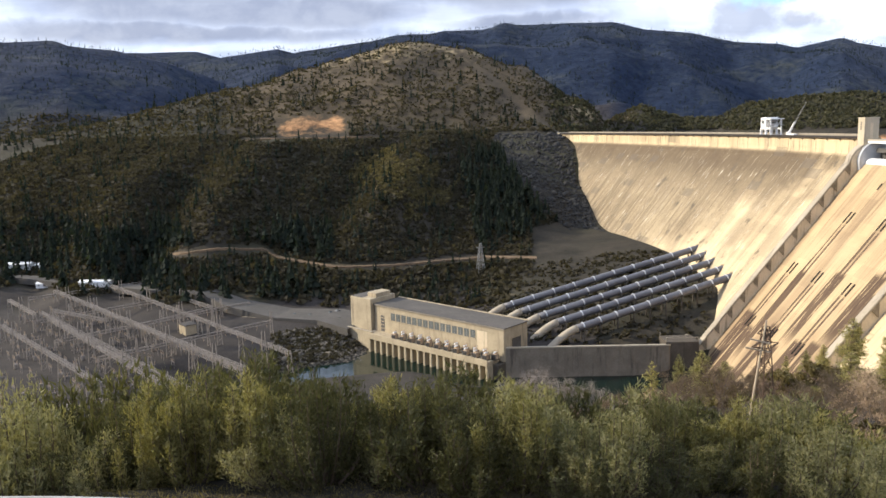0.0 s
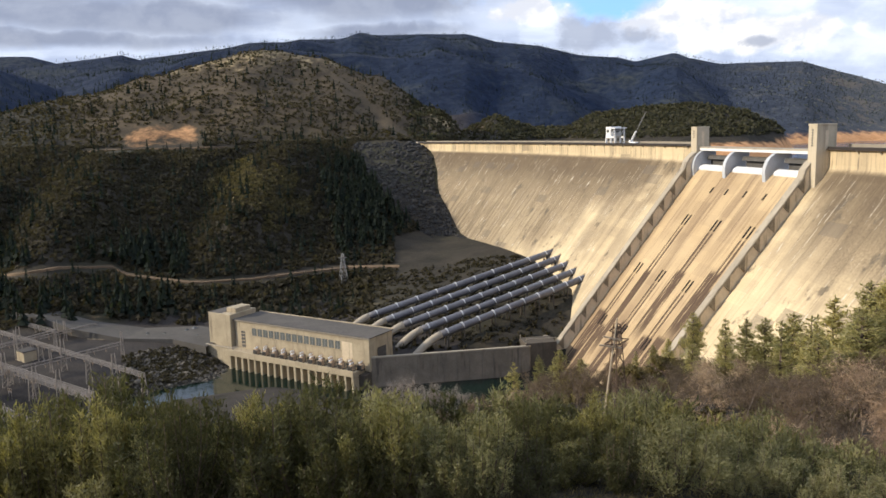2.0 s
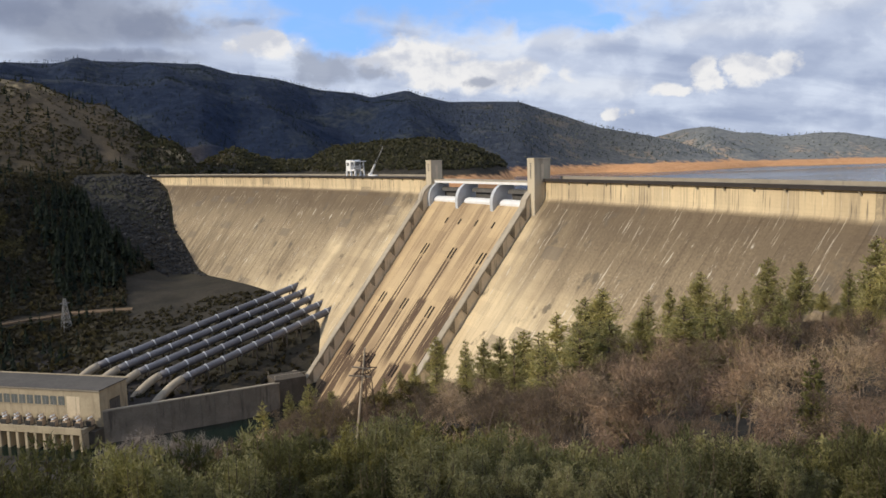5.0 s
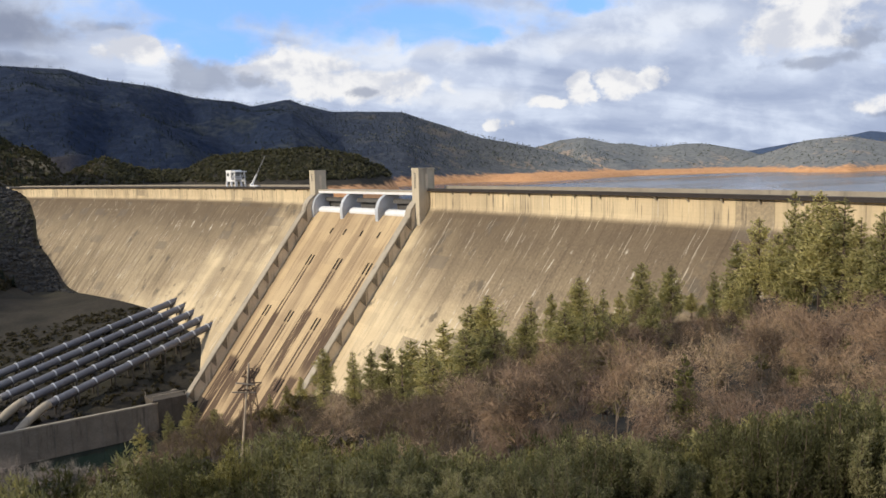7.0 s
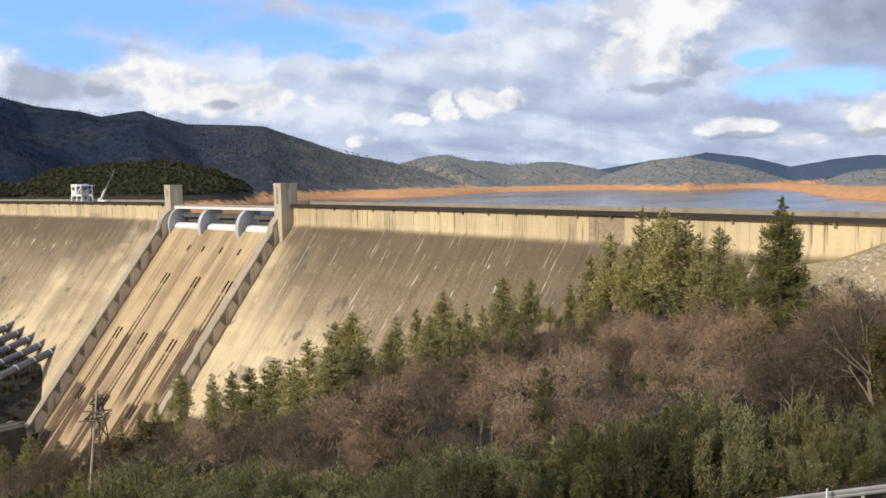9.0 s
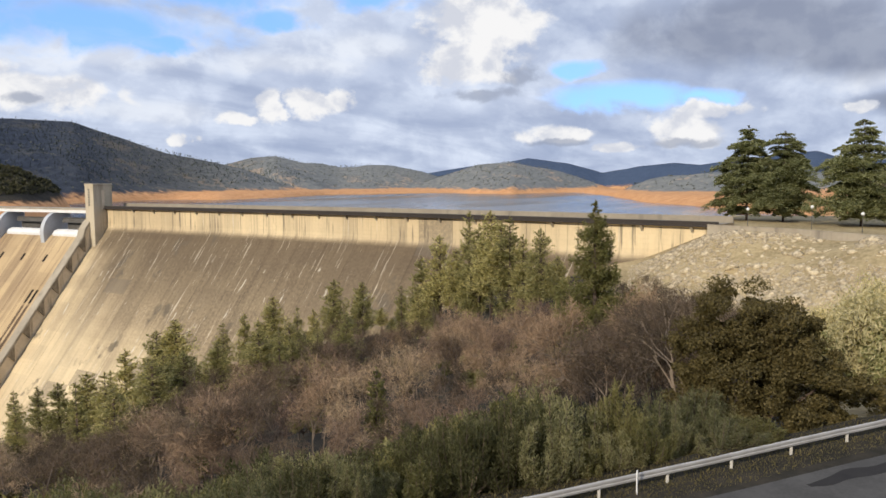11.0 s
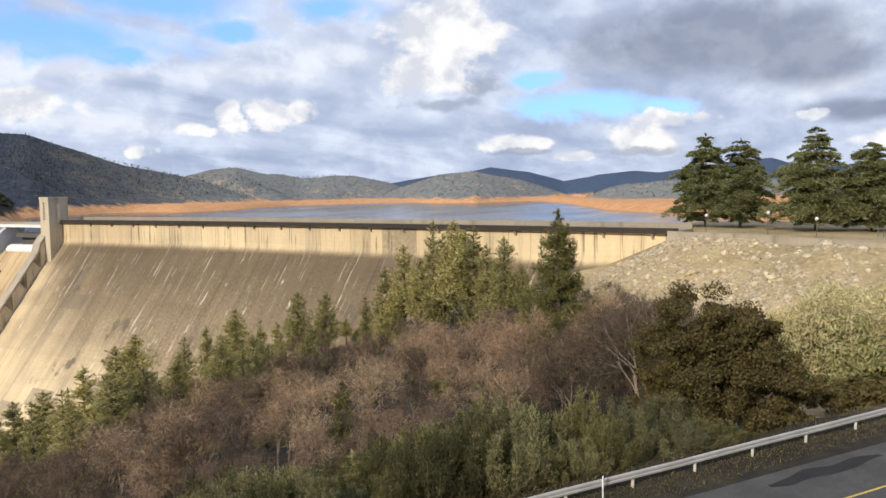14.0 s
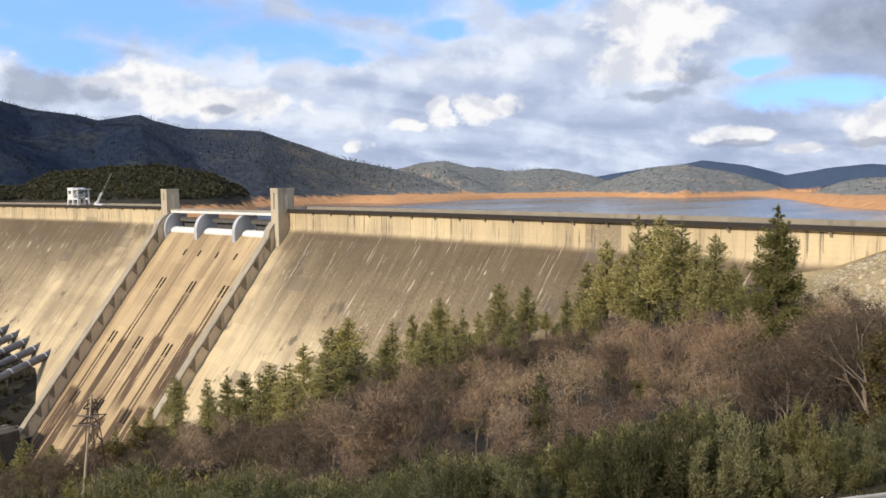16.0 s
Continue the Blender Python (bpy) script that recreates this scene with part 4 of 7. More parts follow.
for u in (SPILL_L - 1.0, SPILL_R + GATE + 3.4, SPILL_R + 2 * GATE + 10.2):
    pier(u, 3.0)
bridge = empty("spillway_bridge", label="slender concrete road bridge over the spillway gates", category="bridge")
sweep("deck", [(-10.5, -0.6), (0.8, -0.6), (0.8, -1.4), (-10.5, -1.4), (-10.5, -0.6)], steps(SPILL_R - 2, SPILL_L + 1, 14), PARAPET, bridge, close=False)
for o in (0.55, -5, -10):
    sweep("girder", [(o, -1.4), (o, -3.0), (o - 0.7, -3.0), (o - 0.7, -1.4), (o, -1.4)], steps(SPILL_R - 1, SPILL_L, 14), WHITE_PAINT, bridge)


def crest_fittings(u0, u1):
    n = int((u1 - u0) / 7.6)
    kerb = sweep("parapet", [(1.2, -0.1), (1.2, 0.9), (0.7, 0.9), (0.7, -0.1), (1.2, -0.1)], steps(u0, u1, n), CREST_RAIL, dam)
    back = sweep("parapet", [(-10.2, 0.2), (-10.2, 2.1), (-10.7, 2.1), (-10.7, -1.7)], steps(u0, u1, n), DECK, dam)
    cap = sweep("handrail", [(1.35, 0.91), (1.35, 1.08), (0.6, 1.08), (0.6, 0.91), (1.35, 0.91)], steps(u0, u1, n), DARK_STEEL, dam)
    led = sweep("walkway", [(0.0, -0.1), (1.9, -0.1), (1.9, -0.5), (0.0, -0.7)], steps(u0, u1, n), CREST_RAIL, dam)
    road = sweep("roadway", [(-10.2, 0.25), (0.7, 0.25)], steps(u0, u1, n), DECK, dam)
    # corbels under the overhanging walk
    for i in range(int((u1 - u0) / 15.2)):
        u = u0 + 7.6 + i * 15.2
        m = Matrix.Translation(on_dam(u, 0.0, -0.6)) @ pose(0, 0, 0, 0, 0, math.degrees(u / RAD))
        if "corbel" not in SHARED:
            bm = bmesh.new()
            vs = [bm.verts.new(v) for v in ((0.4, -0.4, 0), (-1.6, -0.4, 0), (0.4, -0.4, -2.2), (0.4, 0.4, 0), (-1.6, 0.4, 0), (0.4, 0.4, -2.2))]
            for f in ((0, 1, 2), (3, 5, 4), (1, 4, 5, 2), (0, 3, 4, 1)):
                bm.faces.new([vs[k] for k in f])
            ob = part("corbel", bm, PARAPET, dam)
            SHARED["corbel"] = ob.data
        else:
            ob = new("corbel", SHARED["corbel"])
            ob.parent = dam
        ob.matrix_world = m


SHARED = {}
crest_fittings(SPILL_L + 7, U_LEFT)
crest_fittings(U_RIGHT, SPILL_R - 8.5)

# end block of the left wing
box("end_block", -7, 7, -3, 3, -22, 1.4, PARAPET, dam, bevel=0.3, m=Matrix.Translation(on_dam(U_LEFT + 2, -4, 0)) @ pose(0, 0, 0, 0, 0, math.degrees(U_LEFT / RAD)))


# outlet conduits: pairs of hooded slots in three tiers, and small vents above
def outlet(u, z, size):
    o = float(face_o(z)) - 1.2
    m = Matrix.Translation(on_dam(u, o, z)) @ pose(0, 0, 0, 0, 0, math.degrees(u / RAD)) @ pose(0, 0, 0, 0, -51.34, 0)
    key = "outlet%.1f" % size
    if key not in SHARED:
        bm = bmesh.new()
        # black box flush with the face, painting the shade inside the mouth
        add_box(bm, -3.9 * size, 3.9 * size, -0.85, 0.85, -0.6, 0.05)
        ob = part("outlet", bm, MOUTH, dam)
        SHARED[key] = ob.data
    else:
        ob = new("outlet", SHARED[key])
        ob.parent = dam
    ob.matrix_world = m
    return ob


for z, us in ((-43.5, (44, 10.5, -23)), (-74, (58, 28, -5)), (-104.5, (56, 26, -6))):
    for u in us:
        for s in (-1.9, 1.9):
            outlet(u + s, z, 1.0)
for u in (40, 24, 5, -14):
    outlet(u, -26, 0.55)


# ---- gantry crane and the boom crane on the crest ----
def gantry_crane(u):
    g = empty("gantry_crane", label="white steel gantry crane on the dam crest", category="crane")
    g.matrix_world = Matrix.Translation(on_dam(u, -4.5, -0.5)) @ pose(0, 0, 0, 0, 0, math.degrees(u / RAD))
    for x in (-4.2, 4.2):
        for y, top in ((7.4, 6.4), (-0.6, 0.2), (-6.6, -6.0)):
            bm = bmesh.new()
            add_bar(bm, (x, y, 0), (x, top, 6.6 if y > -3 else 12.6), 1.3 if y > -3 else 0.8)
            part("leg", bm, WHITE_PAINT, g)
        box("sill_beam", x - 0.7, x + 0.7, -7.4, 8.4, 0.0, 1.4, WHITE_PAINT, g, bevel=0.1)
        box("portal_beam", x - 0.6, x + 0.6, -6.6, 7.0, 5.2, 6.6, WHITE_PAINT, g, bevel=0.1)
        bm = bmesh.new()
        add_bar(bm, (x, -0.4, 6.6), (x, -6.0, 12.4), 0.4)
        part("brace", bm, WHITE_PAINT, g)
    house = box("machine_house", -4.8, 4.8, -0.6, 7.0, 6.6, 14.2, WHITE_PAINT, g, bevel=0.2)
    box("window", -4.88, -4.78, 1.6, 5.6, 9.6, 12.0, GLASS_DARK, house)
    box("window", -3.0, 3.0, -0.68, -0.58, 9.6, 12.0, GLASS_DARK, house)
    box("roof", -5.2, 5.2, -8.6, 0.2, 12.6, 13.4, WHITE_PAINT, g)
    box("hoist", -1.8, 1.8, -5.4, -2.2, 10.6, 12.6, STEEL, g, bevel=0.15)
    box("service_platform", -5.0, 5.0, -9.0, -6.4, 8.2, 8.6, STEEL, g)
    return g


gantry_crane(199)
crane = empty("mobile_crane", label="white truck crane with a raised lattice boom on the crest", category="crane")
crane.matrix_world = Matrix.Translation(on_dam(172, -5, -0.5)) @ pose(0, 0, 0, 0, 0, math.degrees(172 / RAD))
box("carrier", -1.4, 1.4, -5, 5, 0.9, 2.2, WHITE_PAINT, crane, bevel=0.15)
box("cab", -1.3, 1.3, 2.6, 4.8, 2.2, 3.6, WHITE_PAINT, crane, bevel=0.2)
for y in (-3.6, -2.2, 2.0, 3.6):
    for x in (-1.25, 1.25):
        bm = bmesh.new()
        bmesh.ops.create_cone(bm, cap_ends=True, segments=14, radius1=0.55, radius2=0.55, depth=0.4, matrix=pose(x, y, 0.55, 0, 90, 0))
        part("wheel", bm, DARK_STEEL, crane)
bm = bmesh.new()
foot, tip = Vector((0, 3.0, 3.2)), Vector((0, -17.5, 24.0))
for sx, sz in ((-0.5, -0.5), (0.5, -0.5), (-0.5, 0.5), (0.5, 0.5)):
    add_bar(bm, foot + Vector((sx, 0, sz)), tip + Vector((sx * 0.5, 0, sz * 0.5)), 0.13)
for i in range(14):
    p, q = foot.lerp(tip, i / 14), foot.lerp(tip, (i + 1) / 14)
    add_bar(bm, p + Vector((0.5, 0, -0.5)), q + Vector((-0.5, 0, 0.5)), 0.08)
part("boom", bm, STEEL, crane)
bm = bmesh.new()
add_bar(bm, foot, foot.lerp(tip, 0.34), 1.3, 0.9)
part("boom_heel", bm, WHITE_PAINT, crane)


# ---- powerhouse ----
# local frame: x along the river front from the upstream corner, y back from the river, z from the deck
PH = Matrix.Translation((-52.8, 505.5, -126.0)) @ pose(0, 0, 0, 0, 0, math.degrees(math.atan2(434.7 - 505.5, 26.2 + 52.8)))


def build_powerhouse():
    p = empty("powerhouse", label="long cream concrete powerhouse with a flat grey roof", category="building")
    p.matrix_world = PH
    L = 101.0
    # river-front deck on piers
    box("deck", -3, L, 3.4, 14.4, -2.6, 0.0, POWER, p, bevel=0.15)
    box("deck_parapet", -3, L, 3.1, 3.6, -2.8, 1.1, POWER, p, bevel=0.1)
    box("substructure", -3, L + 4, 9.0, 38, -16, -2.61, GREY_CONCRETE, p)
    n = 19
    for i in range(n):
        x = -1.8 + i * (L + 0.8) / (n - 1)
        box("draft_pier", x - 1.0, x + 1.0, 3.6, 9.0, -16, -2.62, POWER, p, bevel=0.25)
    # main hall
    x0, x1, y0, y1, h = -7.0, 105.0, 14.5, 38.5, 18.4
    hall = box("hall", x0, x1, y0, y1, -2.0, h, POWER, p, bevel=0.2)
    box("roof", x0 - 0.6, x1 + 0.6, y0 - 0.6, y1 + 0.6, h, h + 0.5, ROOFING, p)
    box("roof_edge", x0 - 0.7, x1 + 0.7, y1 + 0.1, y1 + 0.9, h - 0.1, h + 1.0, POWER, p)
    # clerestory windows in a long recessed band
    wn = 15
    x = x0 + 16
    for i in range(wn):
        w = empty("window")
        w.parent = p
        a = x + i * 5.0
        box("pane", a, a + 3.9, y0 - 0.12, y0 + 0.02, 9.4, 14.4, GLASS_DARK, w)
        box("sill", a - 0.2, a + 4.1, y0 - 0.35, y0 + 0.02, 9.0, 9.38, POWER, w)
        box("mullion", a + 1.85, a + 2.05, y0 - 0.18, y0 - 0.02, 9.4, 14.4, STEEL, w)
    # end door and its lintel
    door = box("door", x1 - 0.02, x1 + 0.12, y0 + 8, y0 + 17, 0.0, 11.0, GREY_CONCRETE, p)
    for k in range(4):
        box("door_panel", x1 + 0.13, x1 + 0.2, y0 + 8.3 + k * 2.2, y0 + 10.2 + k * 2.2, 0.4, 10.6, DARK_STEEL, door)
    box("side_window", x0 + 6.0, x0 + 9.5, y0 - 0.1, y0 + 0.02, 0.5, 11.5, DARK_STEEL, p)
    for k in range(4):
        box("side_window_bar", x0 + 6.0, x0 + 9.5, y0 - 0.2, y0 - 0.11, 2.4 + k * 2.4, 2.9 + k * 2.4, POWER, p)
    # stair tower at the far end with its roof house
    box("stair_tower", -29, -8.2, 12.0, 36, -8.0, 22.0, POWER, p, bevel=0.2)
    box("roof_house", -17.5, -9.0, 18.0, 32, 22.0, 25.0, POWER, p, bevel=0.2)
    box("tower_roof", -28.6, -17.8, 12.4, 35.6, 22.0, 22.2, ROOFING, p)
    # solid river wall under the tower, running on to the parking wall
    box("river_wall", -46, -3.1, 7.0, 8.4, -16, 0.6, POWER, p, bevel=0.12)
    box("wall_coping", -46, -3.1, 6.8, 8.6, 0.602, 1.0, PARAPET, p)
    box("apron", -46, -3.1, 8.4, 14.4, -3.0, -0.05, DECK, p)
    # dark leads slung over the transformers, and the blank end bay's frame
    box("blank_panel", x + 15 * 5.0 + 0.3, x + 15 * 5.0 + 8.5, y0 - 0.08, y0 + 0.02, 2.5, 14.6, WALL_SIDE, p)
    box("roof_kerb", x0 - 0.5, x1 + 0.5, y0 - 0.72, y0 - 0.2, h - 0.5, h + 0.25, DECK, p)
    return p


build_powerhouse()


def transformer():
    t = empty("transformer", label="pale grey power transformer with bushings on the deck", category="transformer", group="deck transformers")
    box("tank", -1.6, 1.6, -1.3, 1.3, 0.4, 3.4, RUSTY, t, bevel=0.15)
    for s in (-1, 1):
        for k in range(5):
            box("radiator", -1.4 + k * 0.62, -1.1 + k * 0.62, s * 1.32, s * 1.95, 0.6, 3.0, DARK_STEEL, t)
        bm = bmesh.new()
        bmesh.ops.create_cone(bm, cap_ends=True, segments=12, radius1=0.55, radius2=0.55, depth=3.0, matrix=pose(0, s * 0.0, 4.4, 90, 0, 0))
        if s > 0:
            part("conservator", bm, WHITE_PAINT, t)
        else:
            bm.free()
    for x in (-1.0, 0.0, 1.0):
        bm = bmesh.new()
        add_tube(bm, [(x, 0.6, 3.4), (x, 0.6, 4.6), (x * 1.2, 0.8, 6.0)], [0.28, 0.22, 0.1], 8)
        part("bushing", bm, RUSTY, t)
    box("plinth", -1.9, 1.9, -2.1, 2.1, 0.0, 0.4, GREY_CONCRETE, t)
    return t


unit = transformer()
unit.matrix_world = PH @ pose(20, 6.9, 0)
for i in range(1, 22):
    copy_thing(unit, PH @ pose(20 + i * 3.75 + 1.4 * (i // 4) * 0.3, 6.9 + 4.2 * (i % 2), 0))


# ---- penstocks ----
def penstock(i):
    t = i / 4
    top = Vector(on_dam(188 - 72 * t, float(face_o(-81 - 8 * t)) - 4, -81 - 8 * t))
    low = Vector((42.0, 531.0, -114.0)).lerp(Vector((82.5, 470.0, -114.5)), t)
    p = empty("penstock", label="huge grey-blue painted steel penstock pipe down the hillside", category="pipe", group="penstocks")
    way = (low - top).normalized()
    out = Vector((-0.68, -0.30, -0.67)).normalized()
    bm = bmesh.new()
    pts = [top + way * k for k in np.linspace(0, (low - top).length, 24)]
    add_tube(bm, pts, [2.35] * len(pts), 20)
    part("pipe", bm, PENSTOCK, p, smooth=True)
    bm = bmesh.new()
    flat = Vector((way.x, way.y, 0)).normalized()
    bend = [low - way * 0.5]
    d = way.copy()
    for k in range(9):
        turn = Vector((d.x, d.y, d.z)).lerp((flat * 0.62 + Vector((0, 0, -0.78))), 0.16).normalized()
        d = turn
        bend.append(bend[-1] + d * 2.7)
    add_tube(bm, bend, [2.5] * len(bend), 18)
    part("bend_casing", bm, PARAPET, p, "concrete-cased lower bend of the pipe", smooth=True)
    length = (low - top).length
    n = 10
    for k in range(n):
        c = top + way * (length * (k + 0.6) / n)
        bm = bmesh.new()
        add_tube(bm, [c - way * 0.35, c + way * 0.35], [2.75, 2.75], 20)
        ring = part("ring_girder", bm, GATE_PAINT, p, smooth=False)
        g = float(height_at(c.x, c.y))
        side = way.cross(Vector((0, 0, 1))).normalized()
        for s in (-2.3, 2.3):
            bm = bmesh.new()
            q = c + side * s
            add_box(bm, -0.4, 0.4, -0.4, 0.4, min(g - 1.0, c.z - 3) - c.z, 0.3, m=Matrix.Translation(q))
            part("support_leg", bm, GREY_CONCRETE, p)
    bm = bmesh.new()
    add_tube(bm, [top - way * 3, top + way * 2.5], [3.0, 3.0], 20)
    part("collar", bm, CONCRETE, p)
    return p


for i in range(5):
    penstock(i)

# ---- river retaining wall between the powerhouse and the dam ----
RIVER_WALL = weathered("river_wall_concrete", (0.24, 0.205, 0.165), (0.17, 0.145, 0.115), 0.10, stain=(0.075, 0.064, 0.052))
wall = empty("retaining_wall", label="dark streaked concrete retaining wall along the river", category="wall")
a, b, c = Vector((36, 447.5, 0)), Vector((134, 446, 0)), Vector((158, 474, 0))
for name, p, q in (("wall_panel", a, b), ("wall_panel", b, c)):
    way = (q - p)
    m = Matrix.Translation(p) @ pose(0, 0, 0, 0, 0, math.degrees(math.atan2(way.y, way.x)))
    box(name, 0, way.length, 0, 1.6, -146, -120.0, RIVER_WALL, wall, m=m)
    box("coping", -0.1, way.length + 0.1, -0.25, 1.9, -120.0, -119.2, PARAPET, wall, m=m)
    for k in range(int(way.length / 8)):
        box("buttress", k * 8 + 4, k * 8 + 4.8, -0.3, -0.004, -146, -120.1, RIVER_WALL, wall, m=m)
box("platform", 132, 152, 447, 462, -146, -118.0, GREY_CONCRETE, wall, bevel=0.2)
for x, y in ((132.4, 447.4), (151.6, 447.4), (132.4, 461)):
    box("railing_post", x - 0.2, x + 0.2, y - 0.2, y + 0.2, -118.0, -115.6, PARAPET, wall)
box("railing", 132.2, 151.8, 447.2, 447.6, -115.6, -115.2, PARAPET, wall)


# ---- plants ----
def quads_mesh(name, centre, along, across, mat, corners=4):
    """Many leaves: each a flat kite about its centre, or a slim triangle."""
    n, k = len(centre), corners
    v = np.empty((n, k, 3), np.float32)
    if k == 4:
        v[:, 0], v[:, 1], v[:, 2], v[:, 3] = centre - along * 0.5, centre + across * 0.5 + along * 0.08, centre + along * 0.5, centre - across * 0.5 + along * 0.08
    else:
        v[:, 0], v[:, 1], v[:, 2] = centre - along * 0.5 - across * 0.5, centre - along * 0.35 + across * 0.6, centre + along * 0.6
    me = bpy.data.meshes.new(name)
    me.vertices.add(n * k)
    me.vertices.foreach_set("co", v.ravel())
    me.loops.add(n * k)
    me.loops.foreach_set("vertex_index", np.arange(n * k, dtype=np.int32))
    me.polygons.add(n)
    me.polygons.foreach_set("loop_start", np.arange(0, n * k, k, dtype=np.int32))
    me.update(calc_edges=True)
    me.materials.append(mat)
    return me


def unit_rows(a):
    return a / np.maximum(np.linalg.norm(a, axis=1, keepdims=True), 1e-9)


def tubes_mesh(name, lines, mat, sides=4):
    """Branches: each line is (points, radii)."""
    verts, faces = [], []
    for pts, rad in lines:
        pts = np.asarray(pts, float)
        base = len(verts)
        for i, p in enumerate(pts):
            w = pts[min(i + 1, len(pts) - 1)] - pts[max(i - 1, 0)]
            w = w / max(np.linalg.norm(w), 1e-9)
            s = np.cross(w, (0.31, 0.82, 0.48))
            s /= max(np.linalg.norm(s), 1e-9)
            t = np.cross(s, w)
            for k in range(sides):
                a = 2 * math.pi * k / sides
                verts.append(p + rad[i] * (math.cos(a) * s + math.sin(a) * t))
        for i in range(len(pts) - 1):
            for k in range(sides):
                a, b = base + i * sides + k, base + i * sides + (k + 1) % sides
                faces.append((a, b, b + sides, a + sides))
    me = bpy.data.meshes.new(name)
    me.from_pydata([tuple(map(float, v)) for v in verts], [], faces)
    me.update()
    me.materials.append(mat)
    return me


def plant(name, trunk, crown, crown_name="crown", **tags):
    t = empty(name, **tags)
    for n, me in (("trunk", trunk), (crown_name, crown)):
        if me is not None:
            new(n, me).parent = t
    return t


def bush_meshes(rng, h, spread, leaves, mat, leaf=(0.24, 0.075), stems=16, corners=4):
    """An upright willowy shrub: a sheaf of stems, each feathered with narrow leaves."""
    lines, cs, ds = [], [], []
    for i in range(stems):
        a, lean = rng.uniform(0, 2 * math.pi), rng.uniform(0.05, 1.0) ** 0.7
        top = np.array((math.cos(a) * spread * lean, math.sin(a) * spread * lean, h * rng.uniform(0.72, 1.0) * (1 - 0.33 * lean ** 2)))
        foot = np.array((math.cos(a), math.sin(a), 0)) * 0.25 * spread * lean
        ts = np.linspace(0, 1, 5)[:, None]
        bend = foot + (top - foot) * ts + np.array((math.cos(a), math.sin(a), 0)) * 0.25 * spread * lean * np.sin(ts * math.pi)
        lines.append((bend, np.linspace(0.055, 0.012, 5) * h / 5))
        m = leaves // stems
        t = rng.uniform(0.0, 1.0, m) ** 0.75 * 0.93 + 0.07
        base = np.stack([np.interp(t, ts[:, 0], bend[:, k]) for k in range(3)], 1)
        puff = spread * (0.34 - 0.22 * t)[:, None] * unit_rows(rng.normal(size=(m, 3))) * rng.uniform(0.15, 1, (m, 1)) ** 0.6
        # leaves sit in tufts
        tuft = rng.integers(0, max(m // 9, 1), m)
        puff = puff * 0.45 + puff[tuft] * 0.75
        cs.append(base + puff * np.array((1, 1, 0.8)))
        d = unit_rows(puff) * 0.5 + np.array((0, 0, 0.75)) + rng.normal(size=(m, 3)) * 0.35
        ds.append(unit_rows(d))
    c, d = np.concatenate(cs), np.concatenate(ds)
    keep = c[:, 2] > 0.15
    c, d = c[keep], d[keep]
    size = rng.uniform(0.6, 1.3, (len(c), 1))
    x = unit_rows(np.cross(d, rng.normal(size=(len(c), 3))))
    return tubes_mesh("stems", lines, BARK, 3), quads_mesh("foliage", c, d * leaf[0] * size, x * leaf[1] * size, mat, corners)


def round_tree_meshes(rng, h, w, leaves, mat, leaf, bark, lumps=26, bottom=0.0):
    """A dense rounded crown made of many overlapping lumps of leaves on a forked trunk."""
    lines = [([(0, 0, -0.4), (0.1, 0, h * 0.25), (0, 0.1, h * 0.5)], [h * 0.03, h * 0.024, h * 0.012])]
    cs, ds, ns = [], [], []
    for i in range(lumps):
        v = unit_rows(rng.normal(size=(1, 3)))[0]
        p = np.array((v[0] * w * 0.35, v[1] * w * 0.35, h * (0.52 + bottom * 0.5) + v[2] * h * 0.36)) * rng.uniform(0.8, 1.12)
        p[2] = max(p[2], h * 0.12)
        p[:2] *= 1.0 + 0.15 * min(max(0.5 - p[2] / h, 0), 0.4) / 0.4
        lines.append(([(0, 0, h * 0.2), p * 0.55 + np.array((0, 0, h * 0.08)), p], [h * 0.014, h * 0.008, h * 0.003]))
        m = leaves // lumps
        q = unit_rows(rng.normal(size=(m, 3)))
        rad = w * (rng.uniform(0.09, 0.2) if lumps < 100 else rng.uniform(0.09, 0.15))
        cs.append(p + q * rad * rng.uniform(0.55, 1.08, (m, 1)) * np.array((1, 1, 0.85)))
        ns.append(unit_rows(q + rng.normal(size=(m, 3)) * 0.55))
        ds.append(unit_rows(np.cross(ns[-1], rng.normal(size=(m, 3)))))
    c, d = np.concatenate(cs), np.concatenate(ds)
    c[:, 2] = np.abs(c[:, 2] - 0.1) + 0.1
    size = rng.uniform(0.6, 1.35, (len(c), 1))
    x = unit_rows(np.cross(d, np.concatenate(ns)))
    return tubes_mesh("limbs", lines, bark, 3), quads_mesh("foliage", c, d * leaf[0] * size, x * leaf[1] * size * 1.3, mat, 3)


